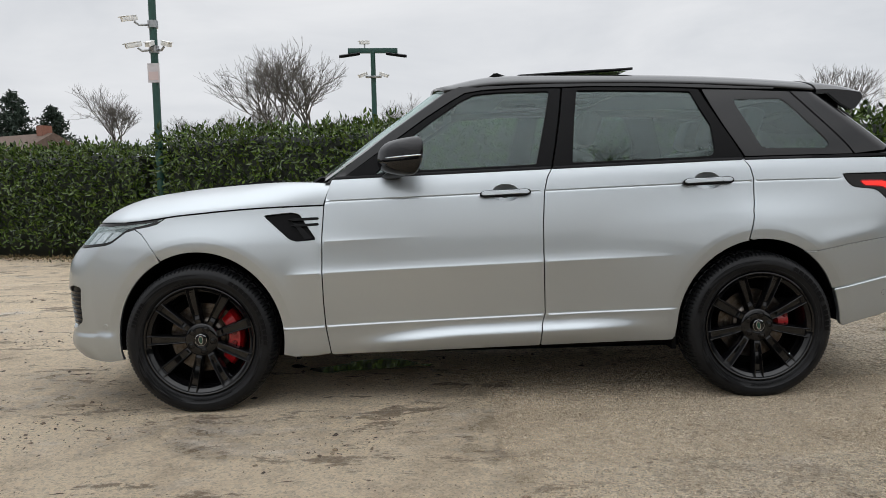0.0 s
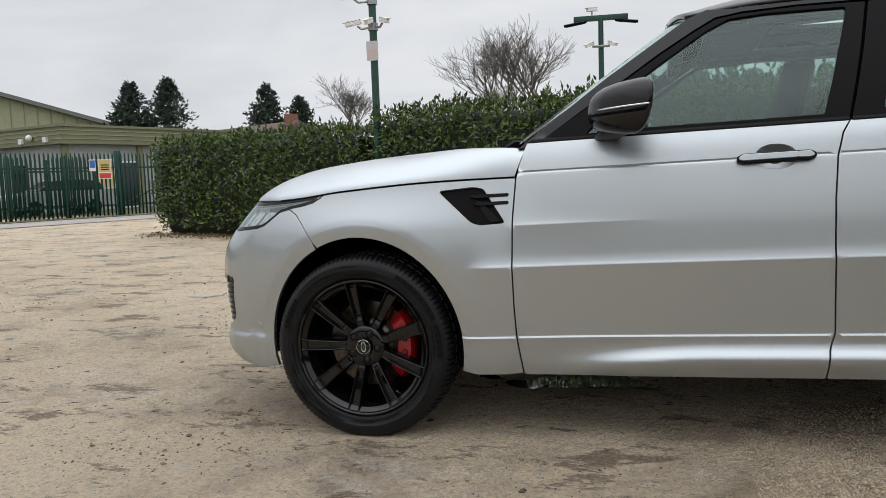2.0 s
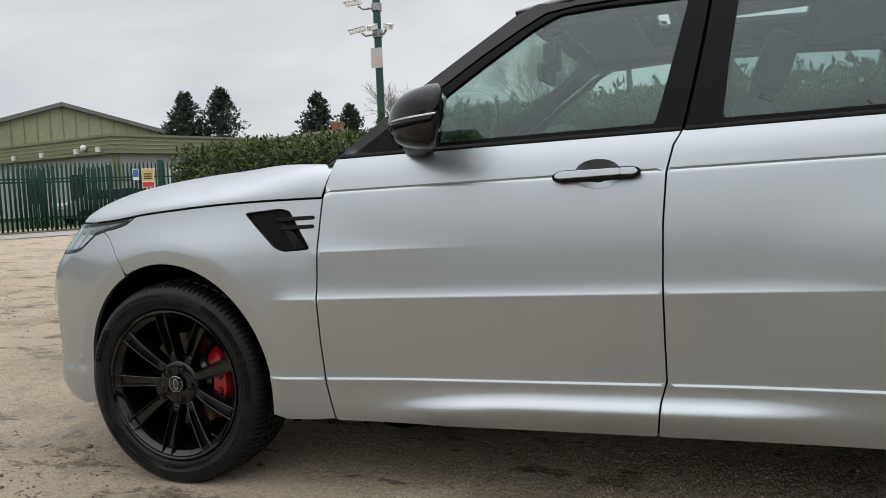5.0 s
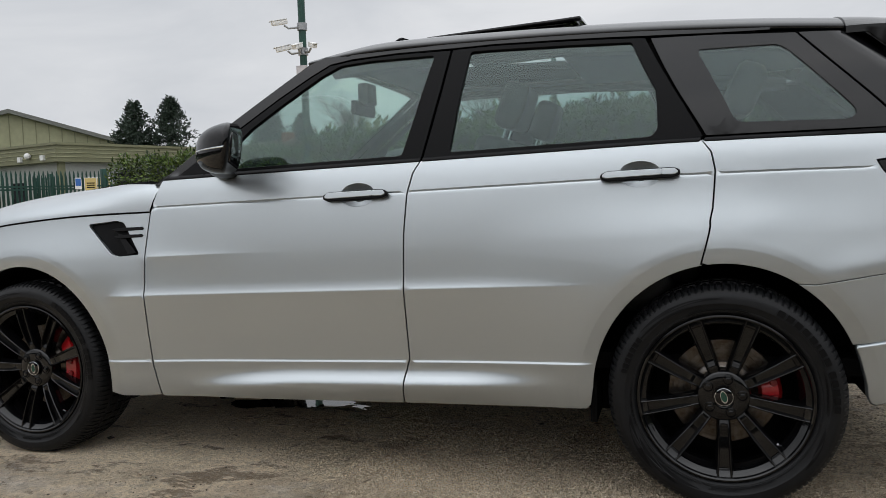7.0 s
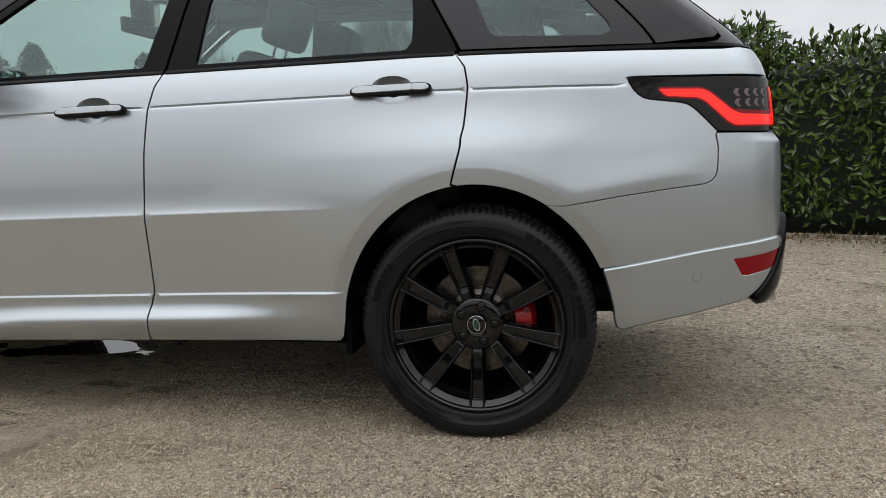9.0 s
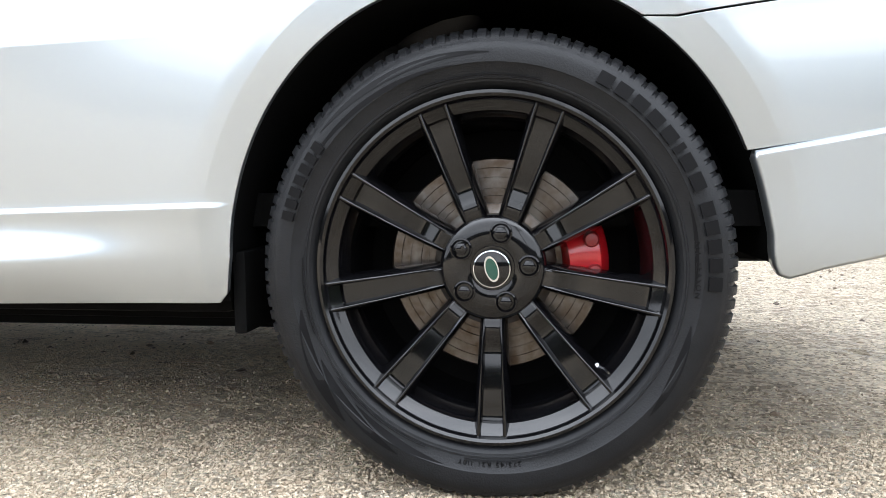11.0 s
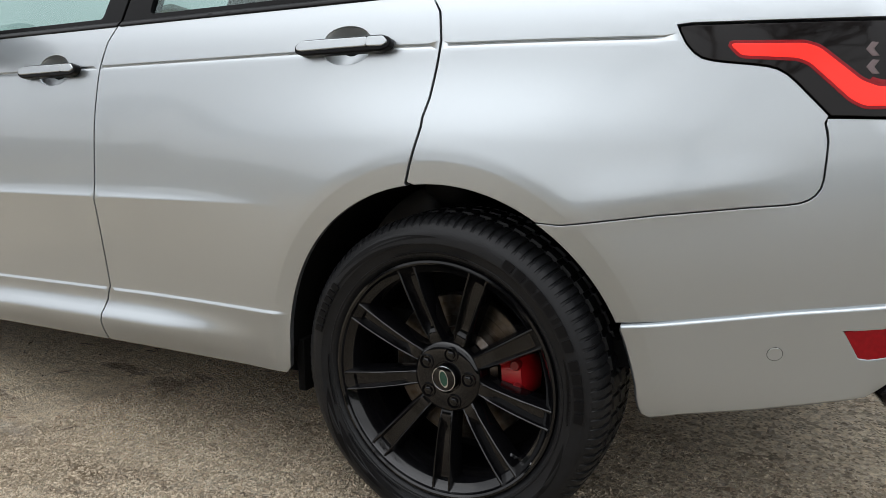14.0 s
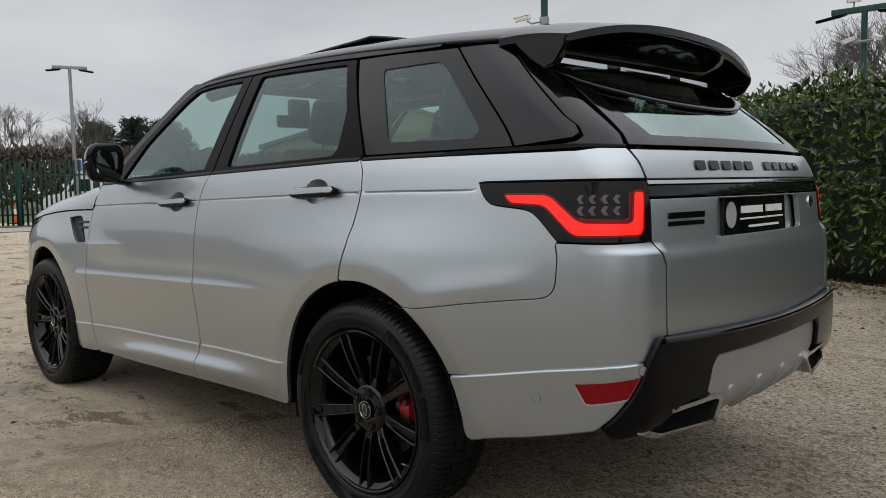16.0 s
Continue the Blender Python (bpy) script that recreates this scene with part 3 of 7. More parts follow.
def ground():
    """One sheet, fine near the car and coarse to the horizon."""
    def axis(c, lo, hi, step):
        near = list(np.arange(lo, hi + 1e-6, step))
        far = [c + s * d for d in (14, 20, 30, 45, 70, 120, 250, 600, 1500) for s in (-1, 1)]
        return sorted(set(near + [f for f in far if f < lo - 1 or f > hi + 1]))
    xs = sorted(set(axis(1, -9, 8, 0.12)) | set(np.round(np.arange(-3.5, 6.5, 0.04), 3)))
    ys = sorted(set(axis(0, -5, 9, 0.12)) | set(np.round(np.arange(-3.6, 1.6, 0.04), 3)))
    xs = [v for i, v in enumerate(xs) if i == 0 or v - xs[i - 1] > 0.012]
    ys = [v for i, v in enumerate(ys) if i == 0 or v - ys[i - 1] > 0.012]
    verts = [(x, y, ground_height(x, y)) for x in xs for y in ys]
    n = len(ys)
    faces = [(i * n + j, (i + 1) * n + j, (i + 1) * n + j + 1, i * n + j + 1) for i in range(len(xs) - 1) for j in range(n - 1)]
    g = mesh_object("ground", verts, faces, ground_material())
    tagged(g, "damp compacted sandy gravel yard with muddy patches", "ground", kind="structure")
    water = mat("puddle_water", (0.03, 0.026, 0.02), 0.03, bump=0.02, bump_scale=6)
    for px, py, rx, ry, a in PUDDLES:
        bm = bmesh.new()
        vs = []
        for k in range(120):
            t = 2 * math.pi * k / 120
            c = Vector((math.cos(t) * 1.6 + px, math.sin(t) * 1.6 + py, 2.0))
            r = 0.85 + 0.40 * noise.noise(c) + 0.30 * noise.noise(c * 3.1) + 0.16 * noise.noise(c * 8.3)
            vs.append(bm.verts.new((px + rx * r * math.cos(t), py + ry * r * math.sin(t), ground_height(px, py) + 0.0085)))
        bm.faces.new(vs)
        tagged(part("puddle", bm, water), "shallow brown puddle in the gravel", "puddle", "puddles")


ground()


# ---- hedge: a laurel screen along the yard's edge ----
HEDGE_A, HEDGE_B = Vector((-9.35, 11.85, 0)), Vector((14.0, 2.62, 0))
LEAF = mat("laurel_leaf", (0.085, 0.140, 0.019), 0.25, per_piece=0.95, dark=(0.006, 0.018, 0.004), spec=0.5)
HEDGE_SHADE = mat("hedge_shade", (0.006, 0.011, 0.004), 0.8, grain=0.6, grain_scale=9)
BARK = mat("bark", (0.16, 0.145, 0.13), 0.85, grain=0.6, grain_scale=20)


def leaf_mesh(points, name, material, parent, size=(0.07, 0.13), seed=1):
    """Many small pointed leaves, each folded along its rib: (place, way it faces)."""
    rnd = random.Random(seed)
    verts, faces = [], []
    for p, out in points:
        length, width = rnd.uniform(*size), 0
        width = length * rnd.uniform(0.36, 0.46)
        d = Vector((out[0] * 0.5 + rnd.gauss(0, 0.5), out[1] * 0.5 + rnd.gauss(0, 0.5), out[2] + rnd.gauss(0.25, 0.55))).normalized()
        f = Vector((out[0] + rnd.gauss(0, 0.45), out[1] + rnd.gauss(0, 0.45), out[2] + rnd.gauss(0.35, 0.35)))
        s = d.cross(f)
        if s.length < 1e-3:
            continue
        s.normalize()
        f = s.cross(d)
        b = len(verts)
        verts += [p, p + d * length * 0.45 + s * width * 0.5 + f * width * 0.14, p + d * length - f * width * 0.25, p + d * length * 0.45 - s * width * 0.5 + f * width * 0.14]
        faces += [(b, b + 1, b + 2), (b, b + 2, b + 3)]
    ob = mesh_object(name, verts, faces, material, parent, flat=True)
    return ob


def hedge(name, t0, t1, height, seed, thick=1.25):
    """A stretch of the hedge, from t0 to t1 metres along its line."""
    along = (HEDGE_B - HEDGE_A).normalized()
    back = Vector((-along.y, along.x, 0))
    if back.y < -0.5 or back.x < -0.5:
        back = -back
    h = empty(name, "dense evergreen laurel hedge with an uneven leafy top", "hedge", "hedges round the yard")
    rnd = random.Random(seed)

    def bulge(s, z):
        return 0.14 * noise.noise(Vector((s * 0.9, z * 1.3, seed))) + 0.07 * noise.noise(Vector((s * 3, z * 3, seed + 5)))

    def top(s):
        return height + 0.10 * noise.noise(Vector((s * 0.8, 0, seed))) + 0.05 * noise.noise(Vector((s * 3.3, 4, seed)))
    # near-black core: the shade between the leaves, put into its colour
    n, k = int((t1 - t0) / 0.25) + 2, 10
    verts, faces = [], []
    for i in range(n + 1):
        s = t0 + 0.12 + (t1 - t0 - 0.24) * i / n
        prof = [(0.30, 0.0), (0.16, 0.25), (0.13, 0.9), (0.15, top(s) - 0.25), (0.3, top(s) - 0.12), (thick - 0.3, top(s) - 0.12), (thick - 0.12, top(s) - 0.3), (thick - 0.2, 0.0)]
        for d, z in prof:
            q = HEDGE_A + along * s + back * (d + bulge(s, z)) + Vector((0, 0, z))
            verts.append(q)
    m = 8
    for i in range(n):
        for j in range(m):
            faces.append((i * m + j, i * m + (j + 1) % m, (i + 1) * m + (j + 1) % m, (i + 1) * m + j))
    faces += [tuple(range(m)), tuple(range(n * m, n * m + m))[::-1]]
    mesh_object("inner_core", verts, faces, HEDGE_SHADE, h)
    pts = []
    front = -back
    for _ in range(int((t1 - t0) * 2.1 * 560)):
        s, z = rnd.uniform(t0, t1), rnd.uniform(0.05, 1.0) ** 0.9 * top(0)
        z = min(z, top(s))
        low = 0.25 * (1 - smooth(0.0, 0.3, z))
        if z < 0.3 and rnd.random() < 0.5:
            continue
        pts.append((HEDGE_A + along * s + back * (low + bulge(s, z) + rnd.uniform(-0.06, 0.20)) + Vector((0, 0, z)), front))
    for _ in range(int((t1 - t0) * thick * 330)):
        s, d = rnd.uniform(t0, t1), rnd.uniform(0, thick)
        pts.append((HEDGE_A + along * s + back * d + Vector((0, 0, top(s) + rnd.gauss(-0.05, 0.06))), Vector((0, 0, 1))))
    for end, way in ((t0, -along), (t1, along)):
        for _ in range(int(2.1 * thick * 420)):
            d, z = rnd.uniform(0, thick), rnd.uniform(0.03, 1.0) * top(end)
            pts.append((HEDGE_A + along * (end + rnd.uniform(-0.08, 0.12) * (1 if end == t0 else -1)) + back * d + Vector((0, 0, z)), way))
    # upright young shoots
    for _ in range(int((t1 - t0) * 9)):
        s, d, hgt = rnd.uniform(t0, t1), rnd.uniform(0.05, 0.6), rnd.uniform(0.06, 0.2)
        base = HEDGE_A + along * s + back * d + Vector((0, 0, top(s)))
        lean = Vector((rnd.gauss(0, 0.15), rnd.gauss(0, 0.15), 1))
        for q in range(7):
            pts.append((base + lean * hgt * q / 6, Vector((rnd.gauss(0, 1), rnd.gauss(0, 1), 0.6))))
    tagged(leaf_mesh(pts, "foliage", LEAF, h, seed=seed), kind="stuff")


hedge("hedge", 0.0, 5.95, 1.98, 3)
hedge("hedge", 6.35, 15.6, 2.14, 7)
hedge("hedge", 15.5, 25.2, 1.92, 11)

# an unseen hedge, added behind the camera's way to darken the car's reflections
HEDGE_A, HEDGE_B = Vector((17.0, -23.5, 0)), Vector((-26.0, -25.0, 0))
hedge("hedge", 0.0, 43.0, 3.1, 17)


# ---- loose stones ----
def pebbles():
    rnd = random.Random(5)
    verts, faces = [], []
    for k in range(92000):
        x, y = (rnd.uniform(-3.2, 6.8), rnd.uniform(-3.4, 2.4)) if k < 22000 else ((rnd.uniform(1.5, 5.2), rnd.uniform(-1.7, 0.8)) if k < 52000 else (rnd.uniform(1.5, 4.2), rnd.uniform(-0.85, 0.40)))
        dense = 0.15 + 0.85 * smooth(0.7, 2.0, x + 0.6 * value_noise(x, y, 1.3, 23)) + 0.25 * max(0.0, value_noise(x, y, 1.1, 21))
        if rnd.random() > dense:
            continue
        r = rnd.uniform(0.0020, 0.0046) if rnd.random() < 0.97 else rnd.uniform(0.0045, 0.008)
        z = ground_height(x, y)
        b = len(verts)
        a = rnd.uniform(0, math.pi)
        sx, sy, sz = r * rnd.uniform(0.9, 1.5), r * rnd.uniform(0.7, 1.1), r * rnd.uniform(0.5, 0.85)
        ca, sa = math.cos(a), math.sin(a)
        for ring, lift in ((1.0, -0.2), (0.95, 0.45), (0.5, 0.95)):
            for px, py in ((1, 0.1), (0.1, 1), (-1, -0.1), (-0.1, -1)):
                px, py = px * sx * ring * rnd.uniform(0.8, 1.15), py * sy * ring * rnd.uniform(0.8, 1.15)
                verts.append((x + px * ca - py * sa, y + px * sa + py * ca, z + sz * lift * rnd.uniform(0.85, 1.1)))
        for q in (0, 4):
            faces += [(b + q + i, b + q + (i + 1) % 4, b + q + 4 + (i + 1) % 4, b + q + 4 + i) for i in range(4)]
        faces.append((b + 8, b + 9, b + 10, b + 11))
    m = mat("loose_stone", (0.47, 0.395, 0.295), 0.85, per_piece=1.0, dark=(0.21, 0.165, 0.115), spec=0.1)
    tagged(mesh_object("loose_stones", verts, faces, m, flat=True), "loose pale and brown stones on the gravel", "stones", kind="stuff")


pebbles()


def crumbs_of_earth():
    """Dark clods on the sand, thick in some spots, with bits of twig between."""
    rnd = random.Random(15)
    verts, faces = [], []

    def lump(x, y, a, sx, sy, sz):
        b, z = len(verts), ground_height(x, y)
        for px, py, pz in ((1, 0, 0), (0.3, 1, 0.1), (-1, 0.2, 0), (-0.2, -1, 0.1), (0.15, 0.1, 1), (-0.1, 0, -1)):
            px, py = px * sx * rnd.uniform(0.7, 1.3), py * sy * rnd.uniform(0.7, 1.3)
            verts.append((x + px * math.cos(a) - py * math.sin(a), y + px * math.sin(a) + py * math.cos(a), z + sz * (0.4 + pz)))
        faces.extend([(b + i, b + (i + 1) % 4, b + 4) for i in range(4)] + [(b + (i + 1) % 4, b + i, b + 5) for i in range(4)])
    for _ in range(60000):
        x, y = rnd.uniform(-6.5, 5.0), rnd.uniform(-3.6, 6.0)
        spot = value_noise(x * 0.6, y, 1.3, 31) + 0.5 * value_noise(x, y, 4.0, 33)
        if rnd.random() > 0.02 + 0.55 * smooth(0.15, 0.75, spot):
            continue
        q = rnd.uniform(0.002, 0.006) if rnd.random() < 0.85 else rnd.uniform(0.006, 0.014)
        lump(x, y, rnd.uniform(0, 3.1), q * rnd.uniform(1, 1.7), q, q * rnd.uniform(0.4, 0.8))
    for _ in range(300):
        x, y = rnd.uniform(-2.5, 2.2), rnd.uniform(-3.0, 1.0)
        if value_noise(x, y, 1.0, 41) > 0.0:
            lump(x, y, rnd.gauss(0.2, 0.7), rnd.uniform(0.015, 0.05), 0.0022, 0.003)
    m = mat("earth_clod", (0.20, 0.145, 0.095), 0.9, per_piece=1.0, dark=(0.055, 0.04, 0.03))
    tagged(mesh_object("earth_clods", verts, faces, m, flat=True), "dark earth clods and twig bits on the sand", "clods", kind="stuff")


crumbs_of_earth()

# an unseen hedge past the tail, added to darken what the tailgate mirrors
HEDGE_A, HEDGE_B = Vector((17.5, 2.2, 0)), Vector((17.0, -30.5, 0))
hedge("hedge", 0.0, 32.6, 2.4, 23)


def leaf_litter():
    """Dead leaves and rough grass along the foot of the hedge."""
    rnd = random.Random(9)
    a, b = Vector((-9.35, 11.85, 0)), Vector((14.0, 2.62, 0))
    d = (b - a).normalized()
    out = Vector((d.y, -d.x, 0))
    pts = []
    for _ in range(5200):
        s = rnd.uniform(-0.2, 25)
        q = abs(rnd.gauss(0, 0.35)) - 0.15
        pts.append((a + d * s + out * q + Vector((0, 0, rnd.uniform(0.005, 0.03))), Vector((rnd.gauss(0, 0.6), rnd.gauss(0, 0.6), 0.5))))
    m = mat("dead_leaf", (0.20, 0.13, 0.06), 0.7, per_piece=1.0, dark=(0.07, 0.065, 0.02))
    tagged(leaf_mesh(pts, "leaf_litter", m, None, size=(0.03, 0.08), seed=4), "brown dead leaves and weeds under the hedge", "leaf litter", kind="stuff")
    bm = bmesh.new()
    n = Vector((-d.y, d.x, 0))
    e = a + d * 9.0
    turn = math.degrees(math.atan2(d.y, d.x))
    for k in range(17):
        bm = bmesh.new()
        box(bm, k * 0.915, k * 0.915 + 0.905, 0.02, 0.07, -0.05, 0.045, 0.004, pose(e.x, e.y, 0, 0, 0, turn))
        part("edging", bm, mat_edging, hedge_edging)


hedge_edging = empty("edging_kerb", "low concrete edging along the hedge foot", "kerb")
mat_edging = mat("edging_concrete", (0.30, 0.27, 0.22), 0.85, grain=0.5, grain_scale=15)
leaf_litter()

# ---- the car ----
car = empty("car", "silver metallic sport utility car with black roof parked on gravel", "car")


def side(points):
    return [(to_u(x, z), z) for x, z in points]


def mid_u(z):
    """u on the centre line of the tail."""
    return U_TAIL1 + CY - shell(U_TAIL1, z)[1]


def nose_u(z):
    return U_NOSE1 - (CY - shell(U_NOSE1, z)[1])


def across(points, end=None):
    """An outline over the tail from its left-hand edge points, closed by their mirror image."""
    return points + [(2 * mid_u(z) - u, z) for u, z in reversed(points)]


def arch(axle, a0, a1, n=30, grow=0.0):
    return [(AXLES[axle] + (0.435 + grow) * math.cos(radians(a0 + (a1 - a0) * k / n)), HUB_Z + (0.458 + grow) * math.sin(radians(a0 + (a1 - a0) * k / n))) for k in range(n + 1)]


def line(x0, x1, height, n=12):
    return [(x0 + (x1 - x0) * k / n, height(x0 + (x1 - x0) * k / n)) for k in range(n + 1)]


FRONT_GAP = [(0.690, 1.168), (0.668, 1.10), (0.660, 1.058), (0.648, 0.90), (0.645, 0.718), (0.647, 0.56), (0.653, 0.441), (0.676, 0.286)]
MID_GAP = [(1.848, 1.226), (1.822, 1.18), (1.802, 1.10), (1.792, 0.95), (1.790, 0.778), (1.793, 0.60), (1.796, 0.473), (1.778, 0.41), (1.768, 0.303)]
REAR_GAP = [(2.858, 1.256), (2.890, 1.21), (2.902, 1.146), (2.892, 1.02), (2.869, 0.90), (2.852, 0.836)]
SHUT = spline([-0.62, -0.52, -0.19, 0.218, 0.66], [0.985, 0.992, 1.013, 1.045, 1.059])
LAMP_LOW = [(-0.210, 1.008), (-0.242, 0.996), (-0.278, 0.982), (-0.370, 0.968), (-0.454, 0.956), (-0.500, 0.944), (-0.518, 0.912), (-0.532, 0.888), (-0.558, 0.876), (-0.638, 0.868)]
WING_SEAM = [(to_u(x, z), z) for x, z in ((-0.208, 0.822), (-0.232, 0.858), (-0.258, 0.893), (-0.287, 0.928))]


def sill_low(x):
    return 0.278 + 0.019 * (x - 0.67)


def cup(x, z):
    """Outline of the finger hollow behind a door handle."""
    return [(x + 0.066 * math.cos(a), z + 0.004 + (0.044 if math.sin(a) > 0 else 0.040) * abs(math.sin(a)) ** 0.8 * (1 if math.sin(a) > 0 else -1)) for a in [2 * math.pi * k / 28 for k in range(28)]]


# lower edge of the tail lamp, and the seam between the quarter and the rear bumper
TAIL_LOW = [(3.399, 1.148), (3.408, 1.126), (3.421, 1.109), (3.436, 1.098), (3.456, 1.0925), (3.482, 1.089), (3.520, 1.085), (3.550, 1.081), (3.568, 1.0755), (3.584, 1.066), (3.602, 1.049), (3.622, 1.027), (3.640, 1.007), (3.657, 0.988)]
BUMPER_SEAM = [(3.171, 0.762), (3.345, 0.791), (3.50, 0.812), (3.570, 0.820), (3.590, 0.8235), (3.606, 0.830), (3.618, 0.840), (3.626, 0.853), (3.630, 0.870), (3.633, 0.910), (3.635, 0.940), (3.638, 0.962)]


def wheel_arch_panels(mirrored):
    m = mirrored
    # front fender
    out = FRONT_GAP[2:] + line(0.66, 0.489, sill_low, 3)[1:] + arch(0, -11, 115)
    out = side(out) + WING_SEAM + LAMP_LOW[4::-1] + side(line(-0.17, 0.64, SHUT))
    vent = [(0.352, 1.012), (0.490, 1.024), (0.53, 1.016), (0.616, 0.886), (0.52, 0.879), (0.485, 0.89)]
    fender = panel("front_fender", out, PAINT, car, holes=[rounded(vent, 0.012)], mirrored=m)
    grow_vent = [(0.346, 1.016), (0.490, 1.029), (0.535, 1.02), (0.623, 0.884), (0.52, 0.873), (0.48, 0.886)]
    v = panel("fender_vent", rounded(grow_vent, 0.012), TRIM, fender, "black plastic fender vent", inset=0.018, mirrored=m, rows=False)
    for z0, x0, x1 in ((0.992, 0.475, 0.628), (0.962, 0.49, 0.628)):
        bar = [(x0, z0 - 0.003), (x0 + 0.03, z0 + 0.003), (x1, z0 + 0.006), (x1 + 0.005, z0 + 0.001), (x1, z0 - 0.004), (x0 + 0.03, z0 - 0.009)]
        panel("blade", bar, INSERT, v, inset=-0.004, depth=0.02, mirrored=m, rows=False, gap=0.0)
    panel("slat", [(0.50, 0.975), (0.525, 0.968), (0.60, 0.893), (0.56, 0.888)], INSERT, v, inset=0.004, depth=0.012, mirrored=m, rows=False, gap=0.0)
    # doors
    out = FRONT_GAP + line(0.69, 1.76, sill_low, 6) + MID_GAP[::-1] + line(1.84, 0.70, lambda x: belt(x) - 0.004, 10)
    front = panel("front_door", side(out), PAINT, car, mirrored=m, holes=[cup(1.60, 1.097)])
    out = MID_GAP + line(1.78, 2.462, sill_low, 6) + [(2.478, 0.33)] + arch(1, 180, 98)[1:] + REAR_GAP[::-1] + line(2.85, 1.86, lambda x: belt(x) - 0.004, 10)
    rear = panel("rear_door", side(out), PAINT, car, mirrored=m, holes=[side(cup(2.655, 1.136))])
    # rear quarter
    top = line(2.87, 3.70, lambda x: belt(x) - 0.004, 8)
    out = side(REAR_GAP) + side(arch(1, 98, 58)[1:]) + BUMPER_SEAM
    out += TAIL_LOW[::-1] + [(3.396, 1.160), (3.42, 1.163), (3.7, 1.164), (3.927, 1.164)]
    out += [(3.908, 1.215), (3.885, 1.256), (3.80, 1.258)] + side(top[::-1])
    panel("quarter_panel", out, PAINT, car, mirrored=m)
    return front, rear


def glazing(front, rear, m):
    """Black window frames, pillars and panes."""
    frame_out = [(0.745, 1.190)] + line(0.80, 1.84, lambda x: belt(x) + 0.004, 8) + [(1.849, 1.232), (1.875, 1.35), (1.905, 1.50), (1.932, 1.660), (1.70, 1.662), (1.50, 1.652), (1.41, 1.638), (1.33, 1.592), (1.20, 1.508), (1.00, 1.366)]
    pane = [(0.93, 1.216)] + line(1.0, 1.765, lambda x: belt(x) + 0.024, 6) + [(1.80, 1.38), (1.862, 1.640), (1.60, 1.640), (1.46, 1.630), (1.38, 1.590), (1.22, 1.480), (1.09, 1.385)]
    panel("window_frame", side(frame_out), TRIM, front, "satin black window frame", holes=[rounded(pane, 0.012)], mirrored=m, inset=-0.001)
    glass_pane = panel("window_pane", pane, PANE, front, "lightly tinted glass", inset=0.008, depth=0.003, gap=-0.012, mirrored=m, rows=False, step=0.05)
    glass_pane.visible_shadow = False
    frame_out = [(1.853, 1.232)] + line(1.90, 2.84, lambda x: belt(x) + 0.004, 8) + [(2.868, 1.262), (2.805, 1.38), (2.74, 1.50), (2.672, 1.640), (2.35, 1.656), (2.10, 1.663), (1.937, 1.661), (1.91, 1.50), (1.88, 1.35)]
    pane = line(1.962, 2.69, lambda x: belt(x) + 0.024, 6) + [(2.712, 1.30), (2.708, 1.44), (2.625, 1.622), (2.40, 1.632), (2.15, 1.640), (2.015, 1.642), (1.985, 1.45)]
    panel("window_frame", side(frame_out), TRIM, rear, "satin black window frame", holes=[rounded(side(pane), 0.012)], mirrored=m, inset=-0.001)
    glass_pane = panel("window_pane", side(pane), PANE_REAR, rear, "tinted glass", inset=0.008, depth=0.003, gap=-0.012, mirrored=m, rows=False, step=0.05)
    glass_pane.visible_shadow = False
    # fixed quarter window, and the black panel behind it
    out = side([(2.875, 1.264), (2.69, 1.638), (2.90, 1.633)]) + [(3.62, 1.620), (3.58, 1.45), (3.534, 1.268)]
    pane = side([(2.972, 1.310), (2.925, 1.42), (2.850, 1.575)]) + [(3.50, 1.575), (3.49, 1.50), (3.45, 1.33), (3.40, 1.305)]
    surround = panel("quarter_window_frame", out, GLOSS, car, "gloss black fixed window surround", holes=[rounded(pane, 0.03)], mirrored=m)
    glass_pane = panel("window_pane", rounded(pane, 0.02), PANE_REAR, surround, "dark privacy glass", inset=0.004, depth=0.003, gap=-0.012, mirrored=m, rows=False, step=0.05)
    glass_pane.visible_shadow = False
    out = [(3.538, 1.268), (3.63, 1.276), (3.745, 1.286), (3.775, 1.30), (3.785, 1.325), (3.775, 1.36), (3.79, 1.48), (3.812, 1.615), (3.626, 1.620), (3.585, 1.45)]
    panel("rear_pillar", out, GLOSS, car, "gloss black rear pillar panel", mirrored=m, inset=-0.001)
    panel("pillar_backing", [(3.50, 1.266), (3.89, 1.264), (3.90, 1.30), (3.885, 1.42), (3.86, 1.52), (3.84, 1.612), (3.575, 1.616), (3.535, 1.45)], UNDER, car, mirrored=m, inset=0.022, rows=False, step=0.04, gap=0)
    out = [(3.62, 1.262), (3.885, 1.262), (3.90, 1.30), (3.885, 1.42), (3.86, 1.52), (3.84, 1.615), (3.816, 1.615), (3.794, 1.48), (3.779, 1.36), (3.789, 1.325), (3.779, 1.298), (3.747, 1.282)]
    panel("pillar_edge", out, GLOSS, car, mirrored=m, inset=0.004)
    # dark inner faces of the two door pillars
    panel("pillar_lining", [(1.79, 1.235), (1.945, 1.235), (1.975, 1.45), (2.0, 1.655), (1.875, 1.655), (1.82, 1.40)], UNDER, car, mirrored=m, inset=0.024, rows=False, step=0.05, gap=0)
    panel("pillar_lining", side([(2.72, 1.272), (2.955, 1.277), (2.91, 1.42), (2.84, 1.622), (2.645, 1.628), (2.725, 1.44)]), UNDER, car, mirrored=m, inset=0.024, rows=False, step=0.05, gap=0)
